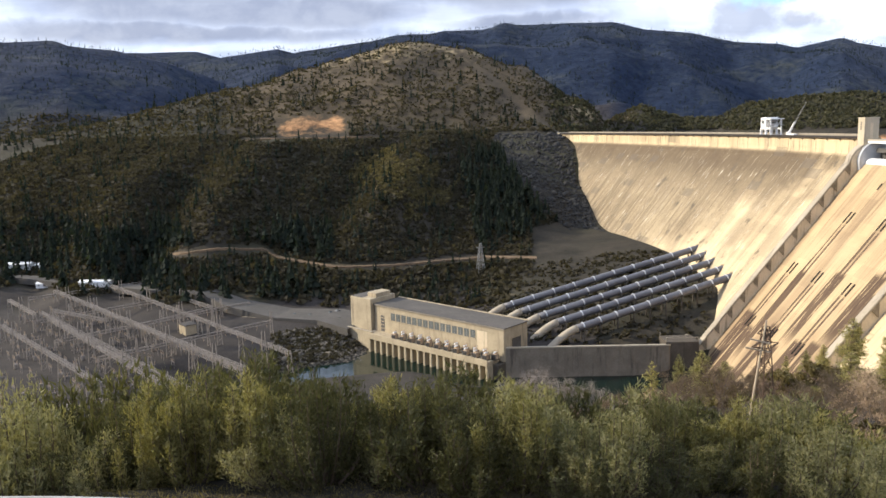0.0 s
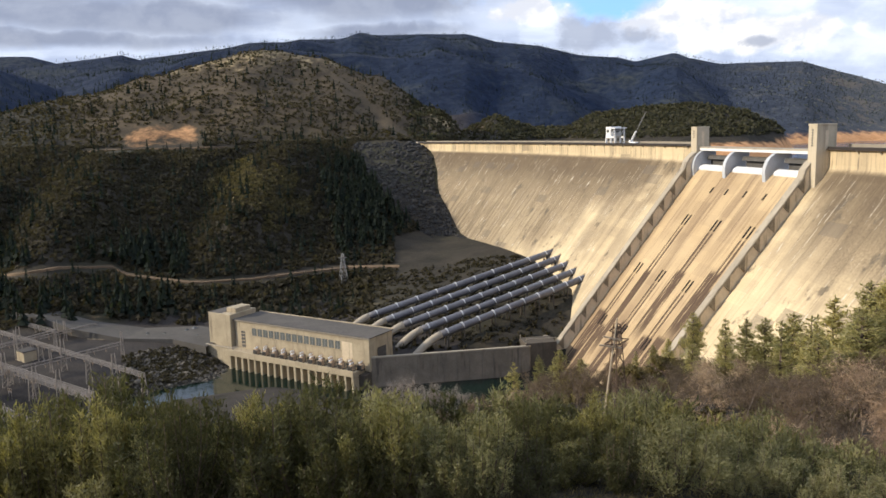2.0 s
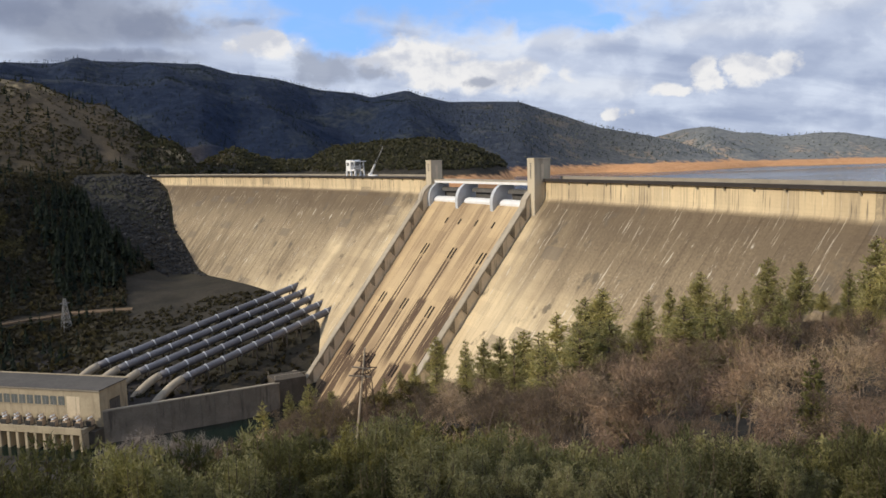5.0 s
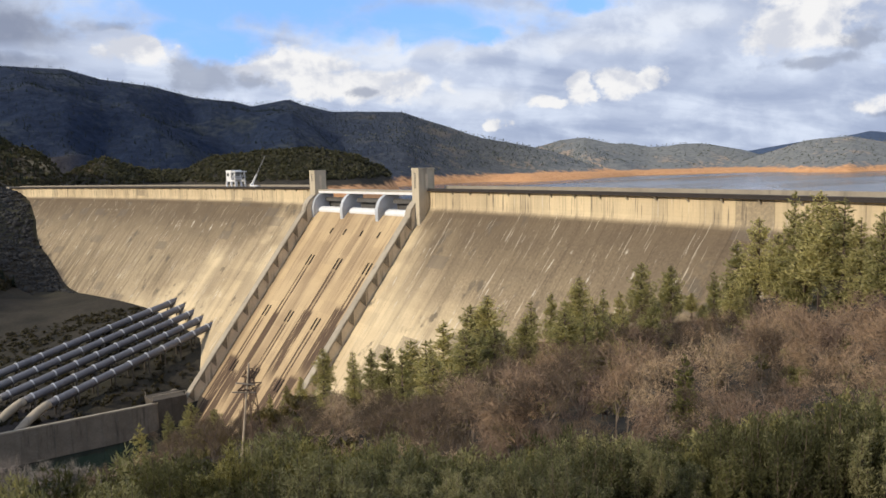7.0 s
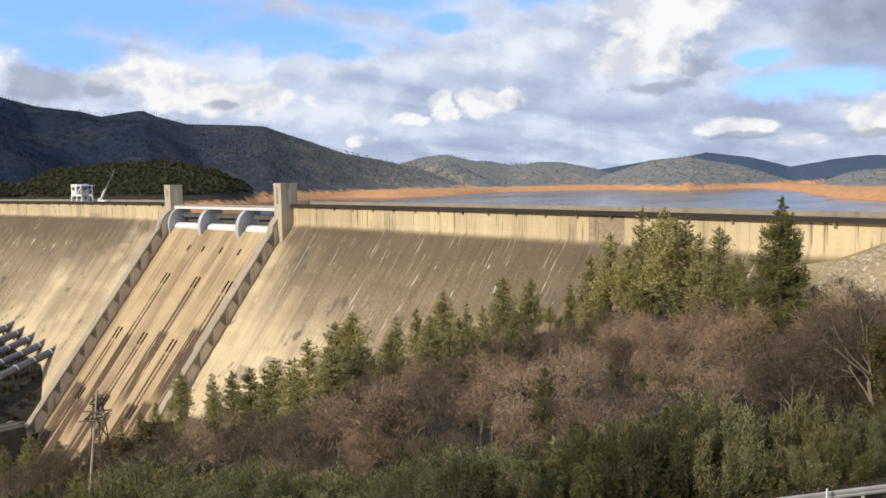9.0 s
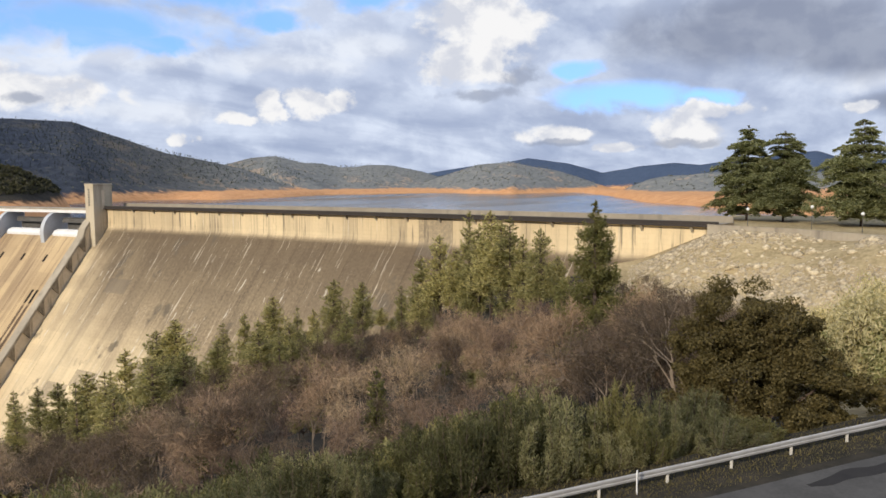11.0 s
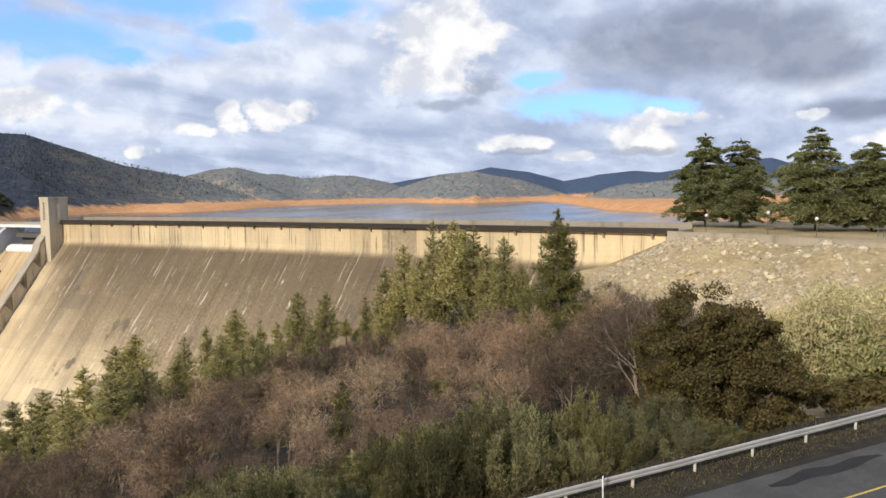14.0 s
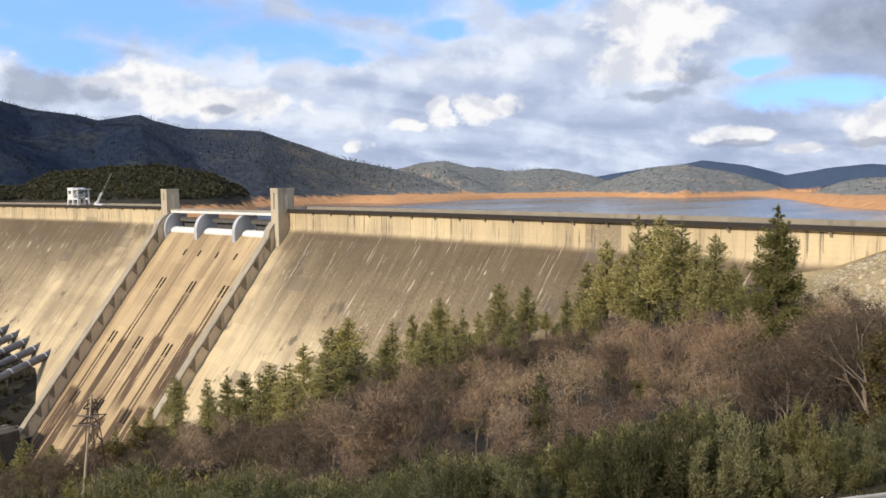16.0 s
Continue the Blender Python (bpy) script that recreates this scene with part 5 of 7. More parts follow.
def lobed_tree_meshes(rng, lobes, leaves, mat, leaf, bark, lumps=150):
    """A broad evergreen crown: several lobes (x, y, z, radius), each set with lumps of leaves, on forked limbs."""
    size = np.array([q[3] ** 2 for q in lobes])
    lines, cs, ns = [([(0, 0, -0.5), (0.1, 0, 1.5), (0, 0.1, 3.0)], [0.42, 0.34, 0.26])], [], []
    for i in range(lumps):
        x, y, z, rad = lobes[rng.choice(len(lobes), p=size / size.sum())]
        v = unit_rows(rng.normal(size=(1, 3)))[0]
        p = np.array((x, y, z)) + v * rad * rng.uniform(0.55, 0.92)
        p[2] = max(p[2], 0.5)
        m = leaves // lumps
        q = unit_rows(rng.normal(size=(m, 3)) + np.array((0, 0, 0.25)))
        cs.append(p + q * rad * rng.uniform(0.16, 0.32) * rng.uniform(0.45, 1.12, (m, 1)) * np.array((1, 1, 0.75)))
        ns.append(unit_rows(q + rng.normal(size=(m, 3)) * 0.6))
    c, nn = np.concatenate(cs), np.concatenate(ns)
    c[:, 2] = np.abs(c[:, 2] - 0.1) + 0.1
    d = unit_rows(np.cross(nn, rng.normal(size=(len(c), 3))))
    grow = rng.uniform(0.6, 1.35, (len(c), 1))
    return tubes_mesh("limbs", lines, bark, 5), quads_mesh("foliage", c, d * leaf[0] * grow, unit_rows(np.cross(d, nn)) * leaf[1] * grow * 1.3, mat, 3)


def conifer_meshes(rng, h, w, whorls, mat, tufts=26, leaf=(0.7, 0.34), bare=0.15, droop=-0.1, full=0.75, levels=0.0, ragged=0.3):
    """A conifer: straight trunk, whorls of limbs that shorten upwards to a point, tufts of needles along each limb."""
    lines = [([(0, 0, -0.6), (0, 0, h * 0.5), (0, 0, h)], [h * 0.014 + 0.08, h * 0.009 + 0.04, 0.03])]
    cs, ds, ss = [], [], []
    for i in range(whorls):
        f = min(max((i + rng.uniform(-0.3, 0.3)) / (whorls - 1), 0), 1)
        reach = w * 0.5 * ((1 - f) ** full * (1 - 0.35 * max(0.12 - f, 0) / 0.12) + 0.035) * rng.uniform(1 - ragged, 1.1)
        zw = h * (bare + (0.985 - bare) * f)
        for k in range(rng.integers(4, 7) + int(levels * 3)):
            a = rng.uniform(0, 2 * math.pi)
            L = reach * rng.uniform(0.6, 1.12)
            z = zw + rng.uniform(-0.5, 0.5) * h / whorls * (1 - levels * 0.45)
            out = np.array((math.cos(a), math.sin(a), 0.0))
            tip = np.array((0, 0, z)) + out * L + np.array((0, 0, L * (droop + 0.45 * f * (1 - levels)) * rng.uniform(0.6, 1.5)))
            lines.append(([(0, 0, z), (np.array((0, 0, z)) + tip) / 2 + np.array((0, 0, 0.04 * L)), tip], [0.05 + 0.004 * h * (1 - f), 0.035, 0.012]))
            m = max(7, int(tufts * L / (w * 0.5)))
            t = rng.uniform(0.12, 1.0, m)[:, None] ** 0.8
            p = np.array((0, 0, z)) + (tip - np.array((0, 0, z))) * t + np.array((0, 0, 1)) * 0.16 * L * np.sin(t * math.pi) * levels
            side = np.array((-math.sin(a), math.cos(a), 0))
            # needles gather in brushes along the limb
            brush = rng.integers(0, max(m // 8, 1), m)
            off_s, off_z = rng.normal(size=(m, 1)), rng.normal(size=(m, 1))
            off_s, off_z = off_s * 0.5 + off_s[brush] * 0.85, off_z * 0.5 + off_z[brush] * 0.8
            p = p + side * off_s * L * 0.26 * (1.1 - t * 0.75) + np.array((0, 0, 1)) * off_z * (0.03 + 0.14 * (1 - levels)) * L
            cs.append(p)
            ss.append(np.full((m, 1), 0.55 + 0.45 * min(L / (w * 0.25), 1)))
            ds.append(unit_rows(out * 0.6 + side * np.sign(off_s) * 0.3 + rng.normal(size=(m, 3)) * np.array((0.5, 0.5, 0.5 - 0.3 * levels)) + np.array((0, 0, 0.35 * (1 - levels)))))
    c, d = np.concatenate(cs), np.concatenate(ds)
    size = rng.uniform(0.65, 1.3, (len(c), 1)) * np.concatenate(ss)
    flat = rng.normal(size=(len(c), 3)) if levels < 0.5 else np.array((0, 0, 1.0)) + rng.normal(size=(len(c), 3)) * 0.45
    x = unit_rows(np.cross(d, flat))
    return tubes_mesh("limbs", lines, BARK, 3), quads_mesh("needles", c, d * leaf[0] * size, x * leaf[1] * size * 1.15, mat, 3)


def bare_tree_meshes(rng, h, w, mat, sprays=1500, bark=None, stems=(2, 4)):
    """A leafless tree: a few trunks that fork four times into a rounded head, with a haze of fine twigs about the outer limbs."""
    lines, ends = [], []

    def grow(p, d, L, r, k):
        q = p + d * L
        lines.append(([p, (p + q) / 2 + rng.normal(size=3) * L * 0.07, q], [r, r * 0.82, r * 0.66]))
        if k <= 1:
            ends.append((p, q, L))
        if k == 0:
            return
        for _ in range(rng.integers(2, 4)):
            n = d * 0.8 + rng.normal(size=3) * 0.48 + np.array((0, 0, 0.10))
            n[:2] *= w / h * 1.5
            n /= np.linalg.norm(n)
            grow(p + d * L * rng.uniform(0.65, 1.0), n, L * rng.uniform(0.62, 0.82), r * 0.6, k - 1)
    for _ in range(rng.integers(*stems)):
        d = np.array((rng.normal() * 0.22, rng.normal() * 0.22, 1.0))
        grow(np.array((rng.normal() * 0.3, rng.normal() * 0.3, -0.3)), d / np.linalg.norm(d), h * 0.31, 0.011 * h, 3)
    top = max(q[2] for _, q, _ in ends) + 0.05 * h
    s = np.array((1, 1, h / top))
    limbs = tubes_mesh("limbs", [(np.asarray(a) * s, b) for a, b in lines], bark or LIMB_BARK, 3)
    pick = rng.integers(0, len(ends), sprays)
    f = rng.uniform(0.3, 1.1, (sprays, 1))
    p, q = np.array([ends[i][0] for i in pick]) * s, np.array([ends[i][1] for i in pick]) * s
    L = np.array([ends[i][2] for i in pick])[:, None]
    c = p * (1 - f) + q * f
    away = unit_rows(c - np.array((0, 0, h * 0.45)))
    d = unit_rows(away * 0.5 + rng.normal(size=(sprays, 3)) * 0.75 + np.array((0, 0, 0.28)))
    size = rng.uniform(0.45, 1.25, (sprays, 1))
    c = c + rng.normal(size=(sprays, 3)) * L * 0.3 + d * size * h * 0.03
    c[:, 2] = np.maximum(c[:, 2], 0.3)
    x = unit_rows(np.cross(d, rng.normal(size=(sprays, 3))))
    return limbs, quads_mesh("twigs", c, d * size * h * 0.075, x * size * h * 0.0042, mat, 3)


def polar(az, r):
    return r * math.sin(radians(az)), r * math.cos(radians(az))


def ground_z(az, r):
    x, y = polar(az, r)
    return float(height_at(np.array([x]), np.array([y]))[0])


plants = np.random.default_rng(7)

# brush along the road bank
BUSH_TOP = ((-45, -16.6), (-31, -16.5), (-26, -16.2), (-14, -16.2), (-9.8, -16.8), (-6.5, -18.0), (-1.3, -17.8), (2.6, -19.2), (9, -19.3), (15, -18.5), (19, -18.8), (25, -18.9), (28, -19.4), (36, -20.4), (40, -18.7), (45, -19.7), (50.5, -19.0), (55, -17.3), (61, -16.5), (69, -15.3), (72.5, -14.6), (78, -13.3), (80.5, -14.3), (84.6, -15.9))
bushes = []
for i in range(8):
    st, fo = bush_meshes(plants, 5.0, 1.9 + 0.3 * (i % 4), 9500 if i < 4 else 4200, (BUSH_LEAF, GREY_LEAF, DARK_LEAF, GREY_LEAF)[i % 4], (0.19, 0.050) if i < 4 else (0.28, 0.085), 24, 3)
    bushes.append(plant("shrub", st, fo, "foliage", label="tall olive-green willowy shrub on the road bank", category="shrub", group="roadside shrubs"))
used = set()


def place_shrub(i, az, r, top_el, wide=1.0):
    proto = bushes[i]
    top = EYE + r * math.tan(radians(top_el))
    h = max(top - ground_z(az, r), 1.6) * 1.08
    x, y = polar(az, r)
    m = Matrix.Translation((x, y, ground_z(az, r) - 0.15)) @ pose(0, 0, 0, 0, 0, plants.uniform(0, 360))
    ob = proto if i not in used else copy_thing(proto, m)
    used.add(i)
    w = wide * min(1.25, 0.6 + 0.4 * h / 5.0)
    ob.matrix_basis = m @ Matrix.Diagonal((w, w, h / 5.0, 1))


k = 0
for row, (dr, drop, gap) in enumerate(((4.4, 1.3, 4.4), (7.4, 0.4, 4.2), (11.5, 0.0, 4.2), (17, 0.2, 5.2))):
    az = -44.0 + row
    while az < 84.5 - row * 2.6:
        r = float(rail_r(az)) + dr + plants.uniform(-0.9, 0.9)
        el = float(np.interp(az, *np.array(BUSH_TOP).T)) - drop + plants.uniform(-2.8, 1.1)
        if row < 2 or plants.uniform() < 0.9:
            kind = k % 4 if k < 8 else int(plants.integers(0, 4))
            if k >= 8 and az < 2 and plants.uniform() < 0.5:
                kind = 2
            place_shrub(kind + (0 if row < 2 else 4), az, r, el, plants.uniform(0.9, 1.25))
            k += 1
        az += gap * plants.uniform(0.75, 1.2) * 27 / r

# pines on the slope below the dam: azimuth, distance, elevation of the top, width in parts of the height
PINES = [(15.5, -16.9), (17.4, -16.4), (19.0, -16.0), (20.6, -16.6), (24.6, -15.9), (25.8, -15.4), (26.9, -14.9), (28.6, -13.0), (30.8, -13.3), (32.2, -13.2), (33.4, -13.1), (35.2, -12.6), (36.7, -12.6), (37.7, -11.3), (39.8, -10.2), (41.1, -9.5), (44.3, -9.9), (45.8, -9.3), (46.8, -9.9), (47.9, -8.2), (49.6, -9.0), (50.8, -9.2), (52.3, -7.1),
         (54.4, -7.3), (57.3, -7.6), (58.8, -5.5), (60.2, -3.9), (61.4, -4.9), (62.4, -2.0), (63.1, -3.2), (64.0, -2.1), (64.8, -3.0), (65.4, -2.5), (66.4, -3.9), (67.7, -3.4), (68.9, -5.4)]
PINES = [(a, float(np.interp(a, (15, 27, 40, 50, 60, 68), (318, 300, 255, 238, 206, 170))), e) for a, e in PINES]
extra = np.random.default_rng(21)
for _ in range(44):
    a = extra.uniform(28, 60)
    PINES.append((a, extra.uniform(160, 265), float(np.interp(a, (26, 36, 46, 56, 62, 68), (-14.3, -12.6, -10.6, -8.8, -5.6, -5.6))) - abs(extra.normal()) * 1.2))
pines = []
for i in range(4):
    t, c = conifer_meshes(plants, 20.0, 7.0 + 0.9 * i, 30 + 3 * i, PINE_LEAF, 66, (0.52, 0.15), bare=0.12 + 0.1 * i, droop=0.08, full=0.62, ragged=0.38)
    pines.append(plant("pine_tree", t, c, "crown", label="slender young pine on the slope below the dam", category="tree", group="pines on the slope"))
for i, (az, r, el) in enumerate(PINES):
    top = EYE + r * math.tan(radians(el))
    base = ground_z(az, r)
    x, y = polar(az, r)
    m = Matrix.Translation((x, y, base - 0.3)) @ pose(0, 0, 0, 0, 0, plants.uniform(0, 360))
    ob = pines[i % 4] if i < 4 else copy_thing(pines[i % 4], m)
    s = max(top - base, 7) / 20
    w = max(s, 0.6) * plants.uniform(1.0, 1.45)
    ob.matrix_basis = m @ Matrix.Diagonal((w, w, s, 1))
t, c = conifer_meshes(plants, 26.0, 15.0, 32, BIG_PINE_LEAF, 400, (0.55, 0.14), bare=0.03, droop=0.02, full=0.72, ragged=0.24)
big_pine = plant("pine_tree", t, c, "crown", label="large dense ponderosa pine beside the bare oaks", category="tree")
x, y = polar(71.6, 112)
big_pine.matrix_basis = Matrix.Translation((x, y, ground_z(71.6, 112) - 0.3)) @ Matrix.Diagonal((1, 1, (EYE + 112 * math.tan(radians(-1.3)) - ground_z(71.6, 112)) / 26, 1))
t, c = conifer_meshes(plants, 9.0, 4.6, 18, BIG_PINE_LEAF, 70, (0.42, 0.12), bare=0.03, full=0.7)
small = plant("pine_tree", t, c, "crown", label="small dark young pine among bare trees", category="tree")
x, y = polar(55.4, 74)
small.matrix_basis = Matrix.Translation((x, y, ground_z(55.4, 74) - 0.2)) @ Matrix.Scale((EYE + 74 * math.tan(radians(-13.5)) - ground_z(55.4, 74)) / 9, 4)
x, y = polar(89.3, 150)
ob = copy_thing(small, Matrix.Translation((x, y, ground_z(89.3, 150) - 0.2)))
ob.matrix_basis = Matrix.Translation((x, y, ground_z(89.3, 150) - 0.2)) @ Matrix.Scale(0.85, 4)

# bare oaks and brush, purple-brown in winter
BARE_TOP = ((14, -16.6), (25, -16.6), (35, -15.0), (42, -12.9), (48, -11.6), (52, -9.8), (58, -9.0), (64, -8.4), (70, -6.6), (74, -5.3), (79, -5.6), (82, -7))
bares = []
for i in range(6):
    li, tw = bare_tree_meshes(plants, 10.0, 8.0, TWIG if i < 3 else DARK_TWIG, 2600)
    bares.append(plant("bare_tree", li, tw, "twigwork", label="leafless red-brown oak on the slope" if i < 3 else "leafless dark purple-brown oak on the slope", category="tree", group="bare trees"))
standing = set()
k = 0
for ring, (r0, r1, a0, a1, n, lo, hi) in enumerate(((62, 86, 34, 78, 34, 5, 8.5), (84, 130, 22, 80, 66, 8, 13), (62, 112, 72, 81.5, 18, 7, 11.5), (130, 200, 17, 76, 74, 11, 16), (200, 280, 17, 70, 60, 11, 17), (270, 340, 15, 40, 34, 10, 16), (296, 338, 9, 24, 20, 12, 18))):
    for j in range(n):
        az = a0 + (a1 - a0) * (j + plants.uniform(0, 1)) / n
        r = plants.uniform(r0, r1)
        if 54.4 < az < 56.6 and r < 90 or 70.2 < az < 73.0 and 92 < r < 122 or r > 215 and az > 60 or 20.3 < az < 26.2 and r < 156:
            continue
        x, y = polar(az, r)
        m = Matrix.Translation((x, y, ground_z(az, r) - 0.2)) @ pose(0, 0, 0, 0, 0, plants.uniform(0, 360))
        kind = int(plants.integers(0, 3)) + (3 if plants.uniform() < (0.85 if az > 72 else min(max((66 - az) / 26, 0.15), 0.85)) else 0)
        ob = copy_thing(bares[kind], m) if kind in standing else bares[kind]
        standing.add(kind)
        s = plants.uniform(lo, hi) / 10
        most = EYE + r * math.tan(radians(float(np.interp(az, *np.array(BARE_TOP).T)) - plants.uniform(0, 2.2))) - ground_z(az, r)
        s = max(min(s, most / 10), 0.3)
        ob.matrix_basis = m @ Matrix.Diagonal((s * 1.15, s * 1.15, s, 1))
        k += 1
# green manzanita under them
greens = []
for i in range(3):
    st, fo = round_tree_meshes(plants, 3.2, 4.4, 1100, (BUSH_LEAF, GREY_LEAF, OAK_LEAF)[i], (0.34, 0.17), BARK, 16)
    greens.append(plant("manzanita", st, fo, "foliage", label="rounded green manzanita under the bare trees", category="shrub", group="slope shrubs"))
k = 0
for j in range(260):
    az, r = plants.uniform(12, 80), plants.uniform(56, 330)
    if r > 230 and az > 55 or az > 68 and r > 125:
        continue
    x, y = polar(az, r)
    m = Matrix.Translation((x, y, ground_z(az, r) - 0.2)) @ pose(0, 0, 0, 0, 0, plants.uniform(0, 360))
    ob = greens[k % 3] if k < 3 else copy_thing(greens[k % 3], m)
    s = plants.uniform(0.6, 1.5)
    ob.matrix_basis = m @ Matrix.Diagonal((s, s, s, 1))
    k += 1
# dark shrubs at the foot of the spillway
for j in range(34):
    az, r = plants.uniform(12, 31), plants.uniform(190, 325)
    x, y = polar(az, r)
    m = Matrix.Translation((x, y, ground_z(az, r) - 0.2)) @ pose(0, 0, 0, 0, 0, plants.uniform(0, 360))
    q = plants.uniform(1.4, 2.6)
    copy_thing(greens[2], m).matrix_basis = m @ Matrix.Diagonal((q, q, q, 1))

# pale bare willows on the river bank
for i, (az, r, s) in enumerate(((6.4, 384, 1.7), (8.2, 380, 1.6), (9.4, 384, 1.5), (10.6, 378, 1.4), (5.4, 386, 1.2), (7.3, 388, 1.6), (11.6, 370, 1.5), (4.6, 380, 1.3), (9.0, 374, 1.5), (12.4, 330, 1.3), (13.6, 326, 1.4))):
    if i == 0:
        pale = plant("willow_tree", *bare_tree_meshes(plants, 10.0, 10.0, PALE_TWIG, 2400), "twigwork", label="pale grey leafless willow on the river bank", category="tree", group="bank willows")
    x, y = polar(az, r)
    m = Matrix.Translation((x, y, ground_z(az, r) - 0.2)) @ pose(0, 0, 0, 0, 0, plants.uniform(0, 360))
    ob = pale if i == 0 else copy_thing(pale, m)
    ob.matrix_basis = m @ Matrix.Diagonal((s * 1.4, s * 1.4, s * 1.35, 1))

# cedars on the terrace at the dam's end
cedars = []
for i, (az, r, top, w) in enumerate(((81.9, 262, 3.75, 27), (84.2, 258, 3.3, 28), (88.9, 243, 3.95, 29), (92.2, 243, 2.75, 30), (101.0, 232, 4.2, 32))):
    h = EYE + r * math.tan(radians(top))
    t, c = conifer_meshes(plants, h, w, 22, CEDAR_LEAF, 620, (0.95, 0.30), bare=0.07, droop=-0.06, full=0.52, levels=0.95, ragged=0.36)
    ce = plant("cedar_tree", t, c, "crown", label="tall broad blue-green cedar with layered boughs", category="tree", group="cedars on the terrace")
    ce.matrix_basis = Matrix.Translation((*polar(az, r), -0.3))

# live oak beside the road, and the pale willow thicket past it
side = Vector((math.cos(radians(82.9)), -math.sin(radians(82.9))))
lobes = [(side.x * q + d, side.y * q, z, rad) for q, d, z, rad in ((-1.4, 0, 8.0, 3.6), (1.7, 0.6, 6.6, 3.6), (-3.2, 0.4, 6.0, 2.8), (3.6, 0, 4.2, 3.2), (-0.8, -1.4, 4.2, 3.8), (0.4, 1.6, 7.0, 3.2), (5.0, 0.4, 2.4, 2.2), (-3.6, 0, 3.2, 2.8), (1.4, -1.6, 2.6, 3.2), (-1.6, -1.8, 2.0, 2.6))]
st, fo = lobed_tree_meshes(plants, lobes, 110000, OAK_LEAF, (0.17, 0.098), BARK, 300)
oak = plant("live_oak", st, fo, "crown", label="dense dark green live oak beside the road", category="tree")
for x, y, z, rad in lobes[:6]:
    new("limb", tubes_mesh("limb", [([(0, 0, 1.6), (x * 0.5, y * 0.5, z * 0.6), (x, y, z)], [0.24, 0.15, 0.06])], BARK, 5)).parent = oak
x, y = polar(82.9, 55)
oak.matrix_basis = Matrix.Translation((x, y, ground_z(82.9, 55) - 0.3)) @ Matrix.Diagonal((1, 1, (6.1 - ground_z(82.9, 55)) / 11.4, 1))
thicket = []
for i, (mat, words) in enumerate(((GOLD_LEAF, "feathery golden willow below the rock bank"), (WILLOW_LEAF, "grey-green leafy willow shrub below the rock bank"), (GOLD_LEAF, "feathery golden willow below the rock bank"), (BUSH_LEAF, "olive-green leafy shrub below the rock bank"))):
    st, fo = round_tree_meshes(plants, 6.0, 6.0 + 0.8 * (i % 3), 9500, mat, (0.27, 0.075) if i % 2 == 0 else (0.25, 0.11), BARK, 80)
    thicket.append(plant("willow_shrub", st, fo, "foliage", label=words, category="shrub", group="willow thicket"))
for j in range(70):
    az = 86.4 + 15 * plants.uniform(0, 1)
    r = plants.uniform(80, 132) if j % 2 == 0 else plants.uniform(72, 112)
    if j > 3 and az < 88.5 and r < 84:
        continue
    x, y = polar(az, r)
    base = ground_z(az, r)
    m = Matrix.Translation((x, y, base - 0.2)) @ pose(0, 0, 0, 0, 0, plants.uniform(0, 360))
    kind = j if j < 4 else int(plants.choice(4, p=(0.36, 0.28, 0.26, 0.10)))
    ob = thicket[kind] if j < 4 else copy_thing(thicket[kind], m)
    h = (EYE + r * math.tan(radians(plants.uniform(-8.6, -6.0) - max(az - 97, 0) * 0.7 - max(88.5 - az, 0) * 1.5)) - base)
    h = min(max(h, 2.6), 11.0) / 6 * (1.0 if kind % 2 == 0 else 0.75)
    ob.matrix_basis = m @ Matrix.Diagonal((0.35 + 0.6 * h, 0.35 + 0.6 * h, h, 1))
# low dark shrubs along the foot of the thicket
for j in range(12):
    az, r = 90.5 + 11 * (j + plants.uniform(0, 1)) / 12, plants.uniform(67, 74)
    x, y = polar(az, r)
    m = Matrix.Translation((x, y, ground_z(az, r) - 0.2)) @ pose(0, 0, 0, 0, 0, plants.uniform(0, 360))
    q = plants.uniform(0.6, 1.0)
    copy_thing(greens[2], m).matrix_basis = m @ Matrix.Diagonal((q * 1.3, q * 1.3, q, 1))


# ---- far brush and woods: too many to count, one object each ----
def sight_r(az, el, r0, r1):
    """Distance at which the slope lies at the elevation el as seen from the overlook."""
    rr = np.linspace(r0, r1, 600)
    return float(rr[np.argmax(terrain(np.full(600, az), rr) > EYE + rr * math.tan(radians(el)))])


# the lower track: azimuth and elevation from the overlook
LOWER = ((-19.8, -8.5), (-16.5, -8.25), (-13.2, -8.5), (-12.3, -9.16), (-10.3, -9.64), (-8.2, -10.08), (-4.0, -10.13), (-0.4, -9.9), (3.1, -9.71), (7.0, -9.79))
UPPER = ((-14.5, -0.72), (-13.0, -0.62), (-10, -0.6), (-6.6, -0.62), (-5.0, -0.62))
TRACK_AZ = np.linspace(-19.8, 7.0, 120)
TRACK_R = np.array([sight_r(a, float(np.interp(a, *np.array(LOWER).T)), 560, 960) for a in TRACK_AZ])


def by_track(az, r, before, behind):
    line = np.interp(az, TRACK_AZ, TRACK_R)
    return (r > line - before) & (r < line + behind) & (az > -19.8) & (az < 7.2)


def scatter(rng, n, a0, a1, r0, r1, keep):
    az, r = rng.uniform(a0, a1, n), np.sqrt(rng.uniform(r0 * r0, r1 * r1, n))
    z = terrain(az, r)
    x, y = r * np.sin(np.radians(az)), r * np.cos(np.radians(az))
    ok = keep(az, r, x, y, z)
    return x[ok], y[ok], z[ok]


def off_dam(x, y, z):
    o = RAD - np.hypot(x - CX, y - CY)
    return (o > face_o(z) + 3) | (o < -14)


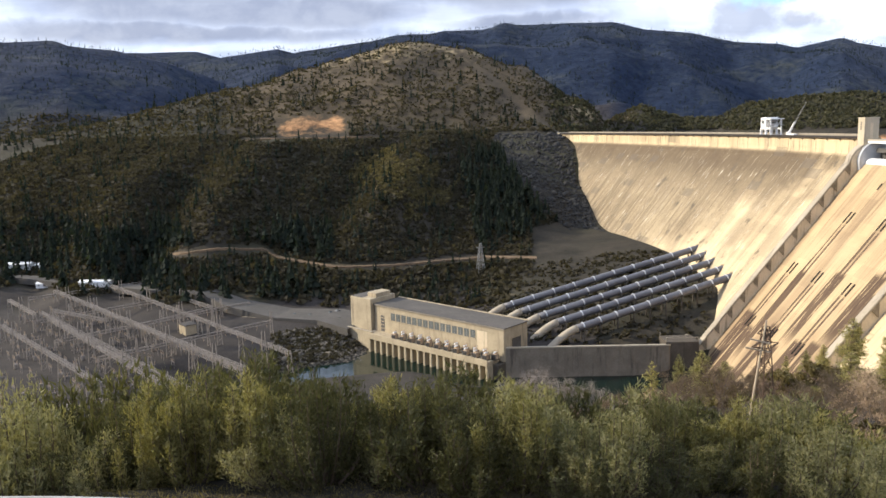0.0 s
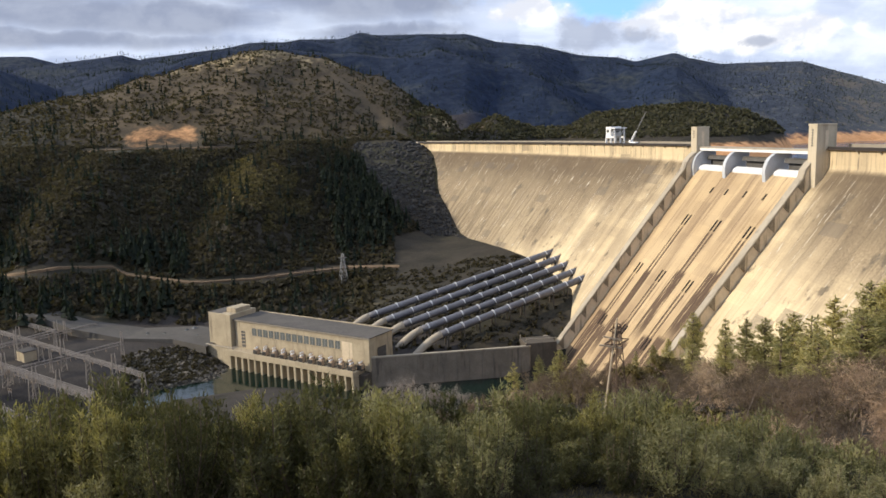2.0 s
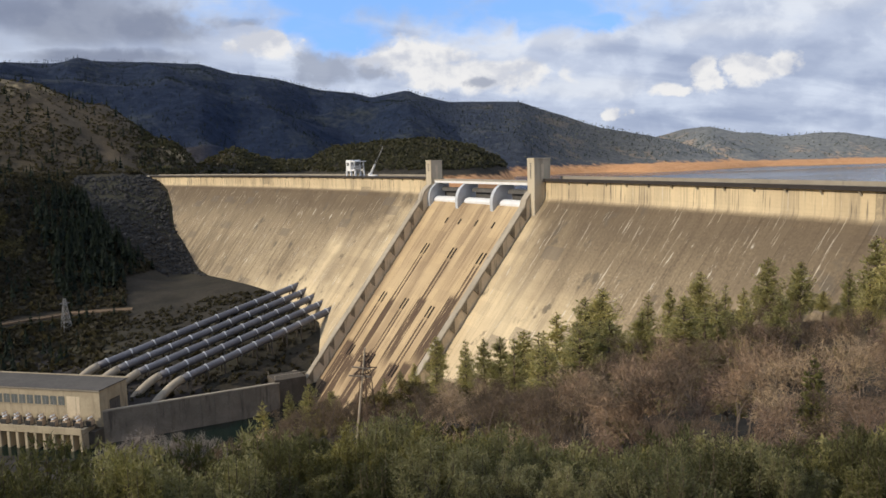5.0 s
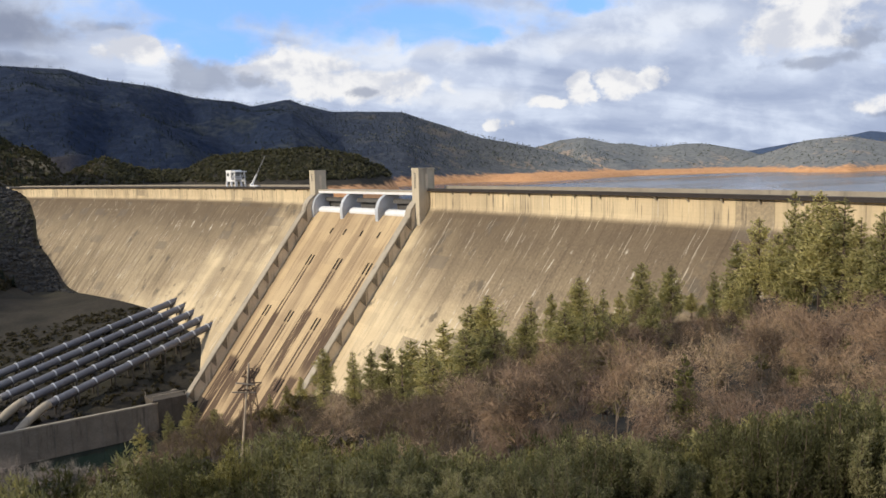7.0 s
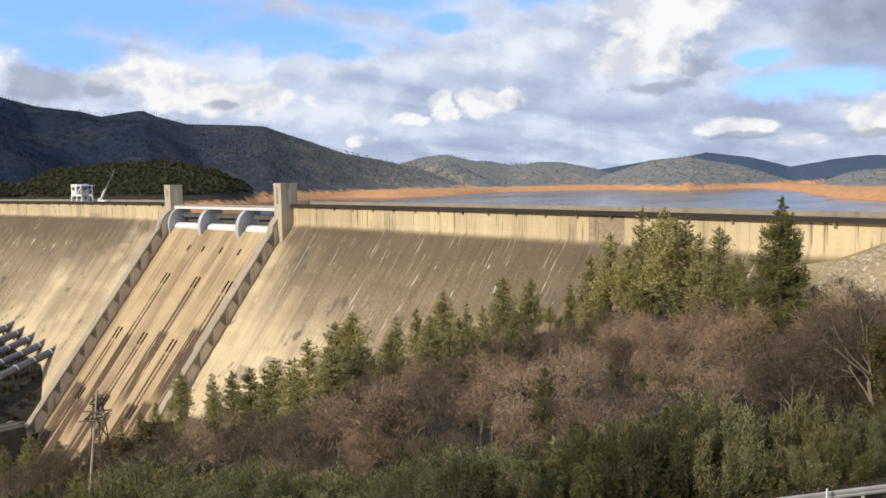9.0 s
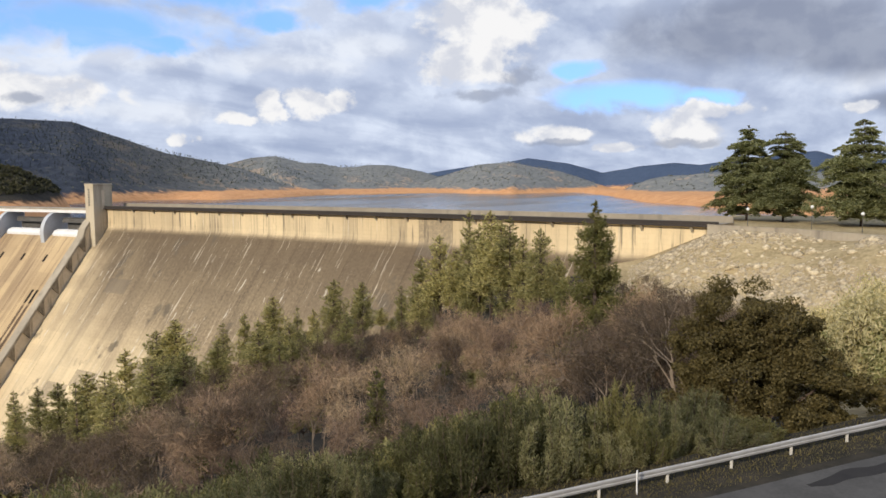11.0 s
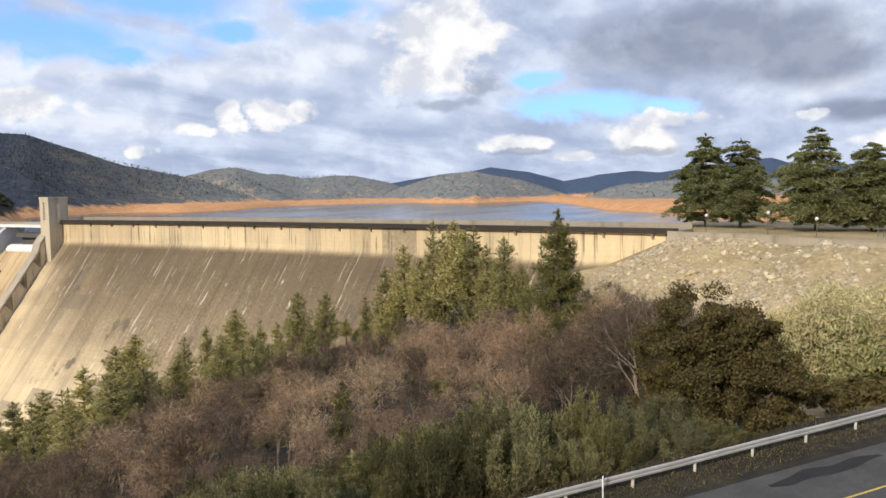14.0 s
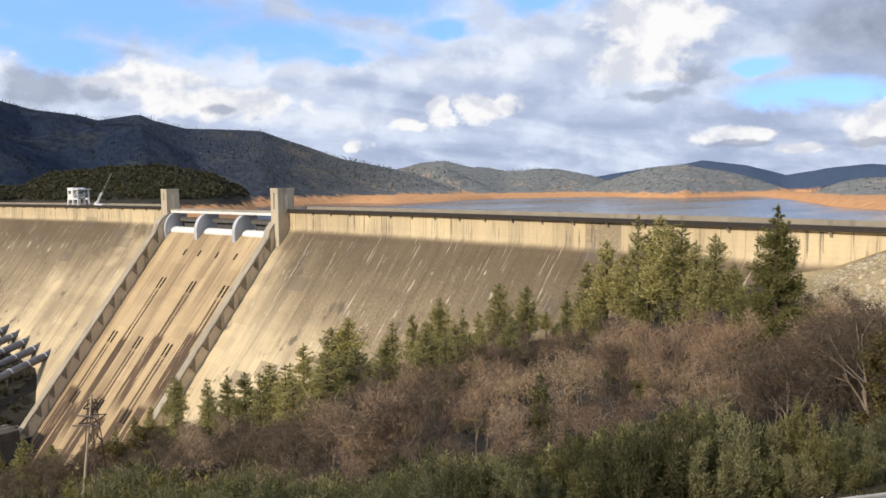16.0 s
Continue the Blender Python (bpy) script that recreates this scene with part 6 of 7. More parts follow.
def clumps(name, rng, x, y, z, size, tall, mat, label, cards=7):
    """Each plant is a few leaning leaf-tuft cards about a point: a ragged clump with gaps."""
    n = len(x)
    s = size * rng.uniform(0.6, 1.5, n)
    idx = np.repeat(np.arange(n), cards)
    c = np.stack([x, y, z], 1)[idx]
    ss = s[idx][:, None]
    off = rng.normal(size=(n * cards, 3)) * np.array((0.34, 0.34, 0.25 * tall)) * ss + np.array((0, 0, 0.42 * tall)) * ss
    d = unit_rows(rng.normal(size=(n * cards, 3)) + np.array((0, 0, 0.5 * tall)))
    w = unit_rows(np.cross(d, rng.normal(size=(n * cards, 3))))
    me = quads_mesh(name, c + off, d * ss * 0.95 * tall ** 0.5, w * ss * 0.95, mat, 3)
    return tagged(new(name, me), label, "vegetation", kind="stuff")


def spires(name, rng, x, y, z, h, mat, label, tiers=4):
    """Far conifers: ragged tiers of drooping boughs on a pole."""
    n = len(x)
    hh = h * rng.uniform(0.55, 1.35, n)
    cs, ds, ws = [], [], []
    for t in range(tiers):
        f = (t + 0.5) / tiers
        for k in range(4):
            a = rng.uniform(0, 2 * math.pi, n)
            out = np.stack([np.cos(a), np.sin(a), np.zeros(n)], 1)
            reach = (hh * 0.17 * (1.12 - f))[:, None]
            cs.append(np.stack([x, y, z + hh * (0.1 + 0.8 * f)], 1) + out * reach * 0.45)
            ds.append(out * reach * 0.9 + np.array((0, 0, 1.0)) * (-hh * 0.22)[:, None])
            ws.append(np.stack([-np.sin(a), np.cos(a), np.zeros(n)], 1) * reach * 1.3)
    me = quads_mesh(name, np.concatenate(cs), -np.concatenate(ds), np.concatenate(ws), mat, 3)
    return tagged(new(name, me), label, "trees", kind="stuff")


far = np.random.default_rng(11)


def wild(az, r, x, y, z):
    el = np.degrees(np.arctan2(z - EYE, r))
    road = ((np.abs(z - 1) < 2.5) & (az > -14.5) & (az < -4)) | ((el > -0.6) & (el < 0.95) & (az > -11.9) & (az < -6.7) & (r > 950) & (r < 1150)) | ((el > 0.3) & (el < 1.1) & (az > 5.8) & (az < 6.6)) | by_track(az, r, 9, 5)
    yard = (z < -119)
    rip = (az > 4 + 5 * (np.clip(-z, 0, 90) / 85) ** 2 + 0.25 * np.sin(z * 0.4)) & (az < 14) & (z < 4) & (z > -88) & (r > 640) & (r < 1010)
    clear = (az > 6.6) & (z < -84) & (z > -110) & (r > 540)
    lake = (np.hypot(x - CX, y - CY) > RAD) & (z < -3)
    return off_dam(x, y, z) & ~road & ~yard & ~rip & ~clear & ~lake


# ragged patch of the spur where brush colour paints the sunlight
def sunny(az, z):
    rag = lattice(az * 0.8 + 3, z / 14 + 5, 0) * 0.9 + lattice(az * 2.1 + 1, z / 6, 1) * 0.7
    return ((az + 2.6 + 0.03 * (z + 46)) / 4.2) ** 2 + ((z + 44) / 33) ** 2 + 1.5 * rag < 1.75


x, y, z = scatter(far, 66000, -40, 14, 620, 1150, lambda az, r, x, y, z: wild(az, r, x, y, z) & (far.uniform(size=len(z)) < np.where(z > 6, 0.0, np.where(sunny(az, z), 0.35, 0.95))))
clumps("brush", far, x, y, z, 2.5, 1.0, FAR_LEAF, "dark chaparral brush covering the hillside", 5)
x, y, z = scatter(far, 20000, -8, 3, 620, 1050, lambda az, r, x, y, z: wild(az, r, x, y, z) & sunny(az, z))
clumps("olive_brush", far, x, y, z, 2.2, 1.0, SUNLIT_BRUSH, "olive brush on the spur, lightened to yellow-green for sunlight", 5)
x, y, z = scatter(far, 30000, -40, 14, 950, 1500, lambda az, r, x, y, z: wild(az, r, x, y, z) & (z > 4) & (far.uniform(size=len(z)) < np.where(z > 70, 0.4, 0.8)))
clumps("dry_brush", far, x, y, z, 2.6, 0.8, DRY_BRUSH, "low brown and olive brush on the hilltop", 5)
x, y, z = scatter(far, 5200, -42, 10, 640, 1500, lambda az, r, x, y, z: wild(az, r, x, y, z) & (far.uniform(size=len(z)) < np.where(z > 30, 0.22, np.where(z < -40, 0.8, 0.4))))
spires("conifers", far, x, y, z, 14.0, FAR_PINE, "dark conifers scattered over the hillside")
x, y, z = scatter(far, 900, -1, 8.5, 680, 940, lambda az, r, x, y, z: wild(az, r, x, y, z) & (z > -92) & (z < -20) & (az > 2.5 - (z + 90) * 0.02))
spires("slope_conifers", far, x, y, z, 18.0, FAR_PINE, "tall dark conifers at the edge of the riprap", 5)
x, y, z = scatter(far, 26000, -32, 50, 1500, 3300, lambda az, r, x, y, z: (z > 5) & off_dam(x, y, z))
spires("forest", far, x, y, z, 8.5, FAR_PINE, "dark forest on the far mountains", 3)
x, y, z = scatter(far, 16000, 8, 38, 1050, 1600, lambda az, r, x, y, z: (z > -4) & off_dam(x, y, z) & (far.uniform(size=len(z)) < np.where(az < 14.6, 0.35, 1.0)))
clumps("brush_beyond_dam", far, x, y, z, 3.6, 1.1, RIDGE_LEAF, "dark green brush on the hills beyond the dam")
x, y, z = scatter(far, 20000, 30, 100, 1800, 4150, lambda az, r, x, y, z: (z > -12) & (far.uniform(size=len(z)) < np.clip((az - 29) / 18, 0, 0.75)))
clumps("shore_woods", far, x, y, z, 3.6, 0.7, HAZY_SHORE_LEAF, "woods on the far lake hills, haze painted into their grey-green", 4)
x, y, z = scatter(far, 12000, 84, 104, 640, 1400, lambda az, r, x, y, z: (z > 0))
clumps("terrace_woods", far, x, y, z, 2.4, 1.0, HILL_TWIG, "brown-green woods on the hill behind the terrace", 5)
x, y, z = scatter(far, 4200, 3, 26, 440, 640, lambda az, r, x, y, z: (z > -124) & (z < -90) & off_dam(x, y, z) & (far.uniform(size=len(z)) < 0.6))
clumps("slope_scrub", far, x, y, z, 1.9, 0.8, FAR_LEAF, "low scrub on the slope round the penstocks")
# valley floor trees between the road and the yard
x, y, z = scatter(far, 1700, -38, -8, 590, 960, lambda az, r, x, y, z: (z > -119) & (z < -80) & ~by_track(az, r, 42, 6))
spires("valley_conifers", far, x, y, z, 21.0, FAR_PINE, "tall dark conifers along the valley road", 5)


def past_road(az):
    return np.interp(az, (-18, -13, -7, -4, 3), (646, 606, 580, 572, 560))


x, y, z = scatter(far, 2200, -19, 5, 560, 720, lambda az, r, x, y, z: (r > past_road(az)) & (z > -127) & (z < -100) & ~by_track(az, r, 9, 5) & (far.uniform(size=len(z)) < 0.8))
clumps("valley_scrub", far, x, y, z, 3.4, 1.0, FAR_LEAF, "dark scrub between the valley road and the hill")
x, y, z = scatter(far, 500, -19, 4, 575, 700, lambda az, r, x, y, z: (r > past_road(az) + 8) & (z > -125) & (z < -98) & ~by_track(az, r, 26, 6) & (far.uniform(size=len(z)) < 0.6))
spires("road_conifers", far, x, y, z, 13.0, FAR_PINE, "dark conifers at the foot of the hill", 5)
x, y, z = scatter(far, 1500, -13, -4.5, 462, 560, lambda az, r, x, y, z: (z > -137) & (z < -127.5))
clumps("bank_scrub", far, x, y, z, 1.6, 0.8, FAR_LEAF, "low dark scrub among the river bank boulders")


# ---- dirt tracks cut into the hillside ----
def track(name, rows, r0, r1, wide, label):
    """A track along the slope: rows of azimuth and elevation from the overlook."""
    bm = bmesh.new()
    prev = None
    azs = np.linspace(rows[0][0], rows[-1][0], 120)
    for az in azs:
        r = sight_r(az, float(np.interp(az, *np.array(rows, float).T)), r0, r1)
        z = ground_z(az, r)
        x0, y0 = polar(az, r - wide * 0.6)
        x1, y1 = polar(az, r + wide * 0.4)
        row = [bm.verts.new((x0, y0, float(terrain(np.array([az]), np.array([r - wide * 0.6]))[0]) - 0.5)), bm.verts.new((x0, y0, z + 0.4)), bm.verts.new((x1, y1, z + 0.5)), bm.verts.new((x1 * 1.001, y1 * 1.001, z + 1.1))]
        if prev:
            for a in range(3):
                bm.faces.new((prev[a], row[a], row[a + 1], prev[a + 1]))
        prev = row
    return tagged(part(name, bm, DIRT), label, "track", kind="structure")


track("track_lower", LOWER, 560, 960, 4.4, "pale orange dirt track along the foot of the hill")
track("track_upper", UPPER, 860, 1150, 7.0, "pale dirt track level with the dam crest")


# ---- the road below the overlook ----
def road_strip(name, d0, d1, lift, mat, a0=-46.0, a1=115.0, parent=None, n=150):
    """A strip along the guardrail line, from d0 to d1 metres on the eye's side of it."""
    bm = bmesh.new()
    prev = None
    for i in range(n + 1):
        az = a0 + (a1 - a0) * i / n
        p0, p1 = rail_point(az, d0), rail_point(az, d1)
        z = float(road_z(az)) + lift
        row = [bm.verts.new((*p0, z)), bm.verts.new((*p1, z))]
        if prev:
            bm.faces.new((prev[0], row[0], row[1], prev[1]))
        prev = row
    return part(name, bm, mat, parent)


def rail_point(az, d):
    p = Vector(polar(az, float(rail_r(az))))
    q = Vector(polar(az + 0.8, float(rail_r(az + 0.8)))) - Vector(polar(az - 0.8, float(rail_r(az - 0.8))))
    inward = Vector((q.y, -q.x)).normalized()
    if inward.dot(p) > 0:
        inward = -inward
    return p + inward * d


road = road_strip("road", 2.4, 10.5, 0.02, ASPHALT)
tagged(road, "worn grey two-lane asphalt road below the overlook", "road", kind="structure")
line = road_strip("centre_line", 6.3, 6.44, 0.028, YELLOW, parent=road)
tagged(line, "single yellow painted centre line")
bm = bmesh.new()
prev = None
for i in range(26):
    f = i / 25
    az = 83.0 + 6.8 * f
    w = 0.5 * math.sin(math.pi * min(max(f, 0.03), 0.97)) ** 0.5 * (1 + 0.12 * math.sin(i * 0.7))
    mid = 3.55 + 0.12 * math.sin(i * 0.5)
    z = float(road_z(az)) + 0.026
    row = [bm.verts.new((*rail_point(az, mid - w), z)), bm.verts.new((*rail_point(az, mid + w), z))]
    if prev:
        bm.faces.new((prev[0], row[0], row[1], prev[1]))
    prev = row
part("asphalt_patch", bm, PATCH, road, "dark fresh asphalt patch")


def guardrail():
    g = empty("guardrail", label="galvanised steel guardrail on white posts along the road", category="guardrail")
    # beam: a W profile swept along the line
    prof = [(-0.02, -0.03), (0.05, 0.02), (0.06, 0.11), (0.025, 0.15), (0.025, 0.20), (0.06, 0.24), (0.05, 0.33), (-0.02, 0.38), (-0.05, 0.36)]
    azs, a = [], -46.0
    while a < 112:
        azs.append(a)
        p = Vector(polar(a, float(rail_r(a))))
        q = Vector(polar(a + 0.5, float(rail_r(a + 0.5))))
        a += 0.5 * 3.81 / max((q - p).length, 0.05)
    for i in range(len(azs) - 1):
        bm = bmesh.new()
        rows = []
        for j in range(5):
            az = azs[i] + (azs[i + 1] - azs[i]) * j / 4
            rows.append([bm.verts.new((*rail_point(az, 0.10 + o), float(road_z(az)) + 0.46 + z)) for o, z in prof])
        for r0, r1 in zip(rows, rows[1:]):
            for k in range(len(prof) - 1):
                bm.faces.new((r0[k], r1[k], r1[k + 1], r0[k + 1]))
        part("beam", bm, RAIL_STEEL, g)
    shared = None
    for i, az in enumerate(azs):
        x, y = rail_point(az, -0.02)
        turn = math.degrees(math.atan2(y, x))
        if shared is None:
            bm = bmesh.new()
            add_box(bm, -0.09, 0.09, -0.075, 0.075, -0.5, 0.77, 0.015)
            ob = part("post", bm, POST_PAINT, g)
            shared = ob.data
        else:
            ob = new("post", shared)
            ob.parent = g
        ob.matrix_world = Matrix.Translation((x, y, float(road_z(az)))) @ pose(0, 0, 0, 0, 0, turn)
    return g


guardrail()
marker = empty("roadside_marker", label="slim white delineator post beside the guardrail", category="post")
x, y = rail_point(74.5, 0.45)
marker.matrix_world = Matrix.Translation((x, y, float(road_z(74.5))))
box("post", -0.06, 0.06, -0.03, 0.03, -0.3, 1.15, WHITE_PAINT, marker, bevel=0.01)
box("reflector", -0.04, 0.04, -0.045, -0.031, 0.95, 1.08, STEEL, marker)

# dry grass and weeds on the shoulder
rng = np.random.default_rng(5)
n = 80000
az = rng.uniform(-40, 108, n)
d = np.where(rng.uniform(size=n) < 0.7, rng.uniform(-4.2, 2.4, n), rng.uniform(-2.5, 0.6, n))
px, py = np.empty(n), np.empty(n)
rr = rail_r(az) - d
px, py = rr * np.sin(np.radians(az)), rr * np.cos(np.radians(az))
pz = terrain(az, rr)
dirs = unit_rows(rng.normal(size=(n, 3)) * 0.5 + np.array((0, 0, 1.0)))
size = rng.uniform(0.05, 0.17, (n, 1)) * np.where(rng.uniform(size=(n, 1)) < 0.05, 2.2, 1.0)
DRY_GRASS = leafy("dry_grass", (0.105, 0.092, 0.042), (0.21, 0.172, 0.085), 0.0, 0.9)
me = quads_mesh("roadside_grass", np.stack([px, py, pz], 1) + dirs * size * 0.45, dirs * size, unit_rows(np.cross(dirs, rng.normal(size=(n, 3)))) * size * 0.22, DRY_GRASS)
tagged(new("roadside_grass", me), "dry yellow grass and weeds along the road shoulder", "grass", kind="stuff")


# ---- terrace at the dam's end: wall, rock bank, lamps, fence ----
TERRACE = ((79.2, 225), (82, 217), (84.3, 213), (88.1, 199), (91.8, 188), (95.3, 179), (99.2, 170), (106, 160))


def terrace_r(az):
    return float(np.interp(az, *np.array(TERRACE).T))


tw = empty("terrace_wall", label="low pale concrete wall round the terrace", category="wall")
az = 79.4
while az < 106:
    p, q = Vector(polar(az, terrace_r(az))), Vector(polar(az + 1.1, terrace_r(az + 1.1)))
    way = q - p
    m = Matrix.Translation((p.x, p.y, 0)) @ pose(0, 0, 0, 0, 0, math.degrees(math.atan2(way.y, way.x)))
    box("wall_panel", 0.02, way.length - 0.02, -0.25, 0.25, -2.6, 0.15, PARAPET, tw, bevel=0.04, m=m)
    box("coping", 0, way.length, -0.33, 0.33, 0.152, 0.32, PARAPET, tw, m=m)
    az += 1.1


def stone_mesh(rng, name, mat):
    bm = bmesh.new()
    bmesh.ops.create_icosphere(bm, subdivisions=1, radius=1.0)
    for v in bm.verts:
        v.co *= rng.uniform(0.7, 1.2)
        v.co.z *= 0.7
    me = bpy.data.meshes.new(name)
    bm.to_mesh(me)
    bm.free()
    me.materials.append(mat)
    return me


def stones(name, rng, x, y, z, size, mat, label):
    """Loose rocks past counting: one joined mesh of rough lumps."""
    proto = stone_mesh(rng, name, mat)
    v = np.array([p.co for p in proto.vertices])
    f = np.array([p.vertices[:] for p in proto.polygons])
    n = len(x)
    s = size * rng.lognormal(0, 0.45, n)
    turn = rng.uniform(0, 2 * math.pi, n)
    c, si = np.cos(turn), np.sin(turn)
    lump = v[None] * (1 + 0.25 * rng.normal(size=(n, len(v), 1))) * s[:, None, None]
    X = lump[..., 0] * c[:, None] - lump[..., 1] * si[:, None] + x[:, None]
    Y = lump[..., 0] * si[:, None] + lump[..., 1] * c[:, None] + y[:, None]
    Z = lump[..., 2] + z[:, None]
    me = bpy.data.meshes.new(name)
    me.vertices.add(n * len(v))
    me.vertices.foreach_set("co", np.stack([X, Y, Z], -1).astype(np.float32).ravel())
    faces = (f[None] + (np.arange(n) * len(v))[:, None, None]).reshape(-1, 3)
    me.loops.add(faces.size)
    me.loops.foreach_set("vertex_index", faces.astype(np.int32).ravel())
    me.polygons.add(len(faces))
    me.polygons.foreach_set("loop_start", np.arange(0, faces.size, 3, dtype=np.int32))
    me.update(calc_edges=True)
    me.materials.append(mat)
    bpy.data.meshes.remove(proto)
    return tagged(new(name, me), label, "rocks", kind="stuff")


rocks = np.random.default_rng(3)
n = 17000
az = rocks.uniform(74, 104, n)
rr = np.array([terrace_r(a) for a in az]) - 1.0 - 46 * rocks.uniform(0, 1, n) ** 1.2
bunch = lattice(rr * np.sin(np.radians(az)) / 9, rr * np.cos(np.radians(az)) / 9, 0) + 0.35 * lattice(az * 2.2, rr / 3.0, 1)
az, rr = az[bunch > 0.60], rr[bunch > 0.60]
stones("rock_bank", rocks, rr * np.sin(np.radians(az)), rr * np.cos(np.radians(az)), terrain(az, rr) - 0.08, 0.30, PALE_ROCK, "bank of loose pale broken rock below the terrace")
n = 650
az = rocks.uniform(75, 104, n)
rr = np.array([terrace_r(a) for a in az]) - 2.0 - 44 * rocks.uniform(0, 1, n)
stones("boulders", rocks, rr * np.sin(np.radians(az)), rr * np.cos(np.radians(az)), terrain(az, rr) - 0.1, 0.52, PALE_ROCK, "pale boulders lying on the bank below the terrace")
n = 11000
az, rr = rocks.uniform(3, 13.5, n), rocks.uniform(650, 1005, n)
zz = terrain(az, rr)
x, y = rr * np.sin(np.radians(az)), rr * np.cos(np.radians(az))
ok = (az > 4 + 5 * (np.clip(-zz, 0, 90) / 85) ** 2 - 0.3) & (zz > -90) & (zz < 2) & off_dam(x, y, zz)
stones("riprap", rocks, x[ok], y[ok], zz[ok], 1.25, ROCK, "slope of grey riprap boulders beside the dam, darkened for cloud shade")
n = 2600
az, rr = rocks.uniform(-13, -6.0, n), rocks.uniform(470, 560, n)
zz = terrain(az, rr)
ok = (zz < -127.5) & (zz > -139.5)
stones("river_bank_rocks", rocks, (rr * np.sin(np.radians(az)))[ok], (rr * np.cos(np.radians(az)))[ok], zz[ok], 0.7, BANK_ROCK, "grey boulders on the river bank")


def lamp_post(az, r, h):
    t = empty("lamp_post", label="white globe lamp on a slim post", category="lamp", group="terrace lamps")
    t.matrix_world = Matrix.Translation((*polar(az, r), 0))
    bm = bmesh.new()
    add_tube(bm, [(0, 0, -0.4), (0, 0, 0.6), (0, 0, h)], [0.12, 0.07, 0.05], 8)
    part("post", bm, DARK_STEEL, t)
    bm = bmesh.new()
    bmesh.ops.create_uvsphere(bm, u_segments=12, v_segments=8, radius=0.42, matrix=Matrix.Translation((0, 0, h + 0.35)))
    part("globe", bm, WHITE_PAINT, t, smooth=True)
    return t


for az, r, h in ((82.0, 226, 4.2), (86.0, 217, 5.2), (89.0, 212, 3.8), (94.5, 205, 6.5), (97.6, 190, 4.0)):
    lamp_post(az, r, h)
fence = empty("picket_fence", label="dark steel picket fence along the terrace edge", category="fence")
pr = None
az = 92.6
while az < 103:
    r = terrace_r(az) + 26 - (az - 92.6) * 1.2
    p = Vector((*polar(az, r), 0.0))
    if "picket" not in SHARED:
        ob = box("picket", -0.09, 0.09, -0.09, 0.09, -0.2, 1.6, DARK_STEEL, fence)
        SHARED["picket"] = ob.data
    else:
        ob = new("picket", SHARED["picket"])
        ob.parent = fence
    ob.matrix_world = Matrix.Translation(p)
    if pr is not None:
        bm = bmesh.new()
        add_bar(bm, pr + Vector((0, 0, 1.3)), p + Vector((0, 0, 1.3)), 0.1)
        part("rail", bm, DARK_STEEL, fence)
    pr = p
    az += 0.32
pole = empty("flagpole", label="bare white flagpole on the terrace", category="pole")
pole.matrix_world = Matrix.Translation((*polar(96.9, 205), 0))
bm = bmesh.new()
add_tube(bm, [(0, 0, -0.3), (0, 0, 6), (0, 0, 13)], [0.14, 0.11, 0.06], 8)
part("shaft", bm, WHITE_PAINT, pole)
bm = bmesh.new()
bmesh.ops.create_uvsphere(bm, u_segments=10, v_segments=6, radius=0.16, matrix=Matrix.Translation((0, 0, 13.1)))
part("finial", bm, WHITE_PAINT, pole)
logs = empty("fallen_tree", label="bleached fallen tree trunk beside the thicket", category="log")
logs.matrix_world = Matrix.Translation((*polar(96.6, 74), ground_z(96.6, 74) + 0.4))
bm = bmesh.new()
add_tube(bm, [(-2.6, 0.8, 0.0), (-0.6, 0.2, 0.5), (1.2, -0.6, 1.1), (3.4, -1.6, 1.5)], [0.2, 0.16, 0.12, 0.04], 7)
part("bole", bm, PALE_TWIG, logs)
bm = bmesh.new()
add_tube(bm, [(-1.4, 0.5, 0.3), (-1.6, 0.2, 1.2), (-1.9, 0.4, 1.8)], [0.1, 0.06, 0.02], 6)
part("snag", bm, PALE_TWIG, logs)


# ---- lattice towers and the switchyard ----
def lattice_tower(name, az, r, base_z, h, w0, w1, arms, mat, label, lean=None):
    t = empty(name, label=label, category="pylon")
    t.matrix_world = Matrix.Translation((*polar(az, r), base_z)) @ pose(0, 0, 0, 0, 0, 20)
    def corner(k, f):
        w = (w0 * (1 - f) + w1 * f) / 2
        return Vector(((-1, 1, 1, -1)[k] * w, (-1, -1, 1, 1)[k] * w, h * f))
    for k in range(4):
        bm = bmesh.new()
        add_bar(bm, corner(k, 0), corner(k, 1), 0.034 * w0 + 0.07)
        part("leg", bm, mat if not (lean and k == 0) else WOOD_POLE, t)
    n = 7
    for k in range(4):
        bm = bmesh.new()
        for i in range(n):
            a, b = i / n, (i + 1) / n
            add_bar(bm, corner(k, a), corner((k + 1) % 4, b), 0.02 * w0 + 0.03)
            add_bar(bm, corner((k + 1) % 4, a), corner(k, b), 0.02 * w0 + 0.03)
            add_bar(bm, corner(k, b), corner((k + 1) % 4, b), 0.02 * w0 + 0.03)
        part("bracing", bm, mat, t)["kind"] = "stuff"
    for f, reach in arms:
        for s in (-1, 1):
            bm = bmesh.new()
            tip = Vector((s * reach, 0, h * f + 0.2))
            for k in range(4):
                c = corner(k, f)
                add_bar(bm, Vector((c.x, c.y, h * f + (0.7 if k > 1 else -0.3))), tip, 0.025 * w0 + 0.03)
            part("crossarm", bm, mat, t)
    return t


near_pylon = lattice_tower("pylon", 23.2, 150, ground_z(23.2, 150) - 0.3, EYE + 150 * math.tan(radians(-14.0)) - ground_z(23.2, 150), 3.4, 0.9, ((0.80, 3.2), (0.93, 2.0)), RUST_STEEL, "rust-brown steel lattice pylon with a wooden pole beside it")
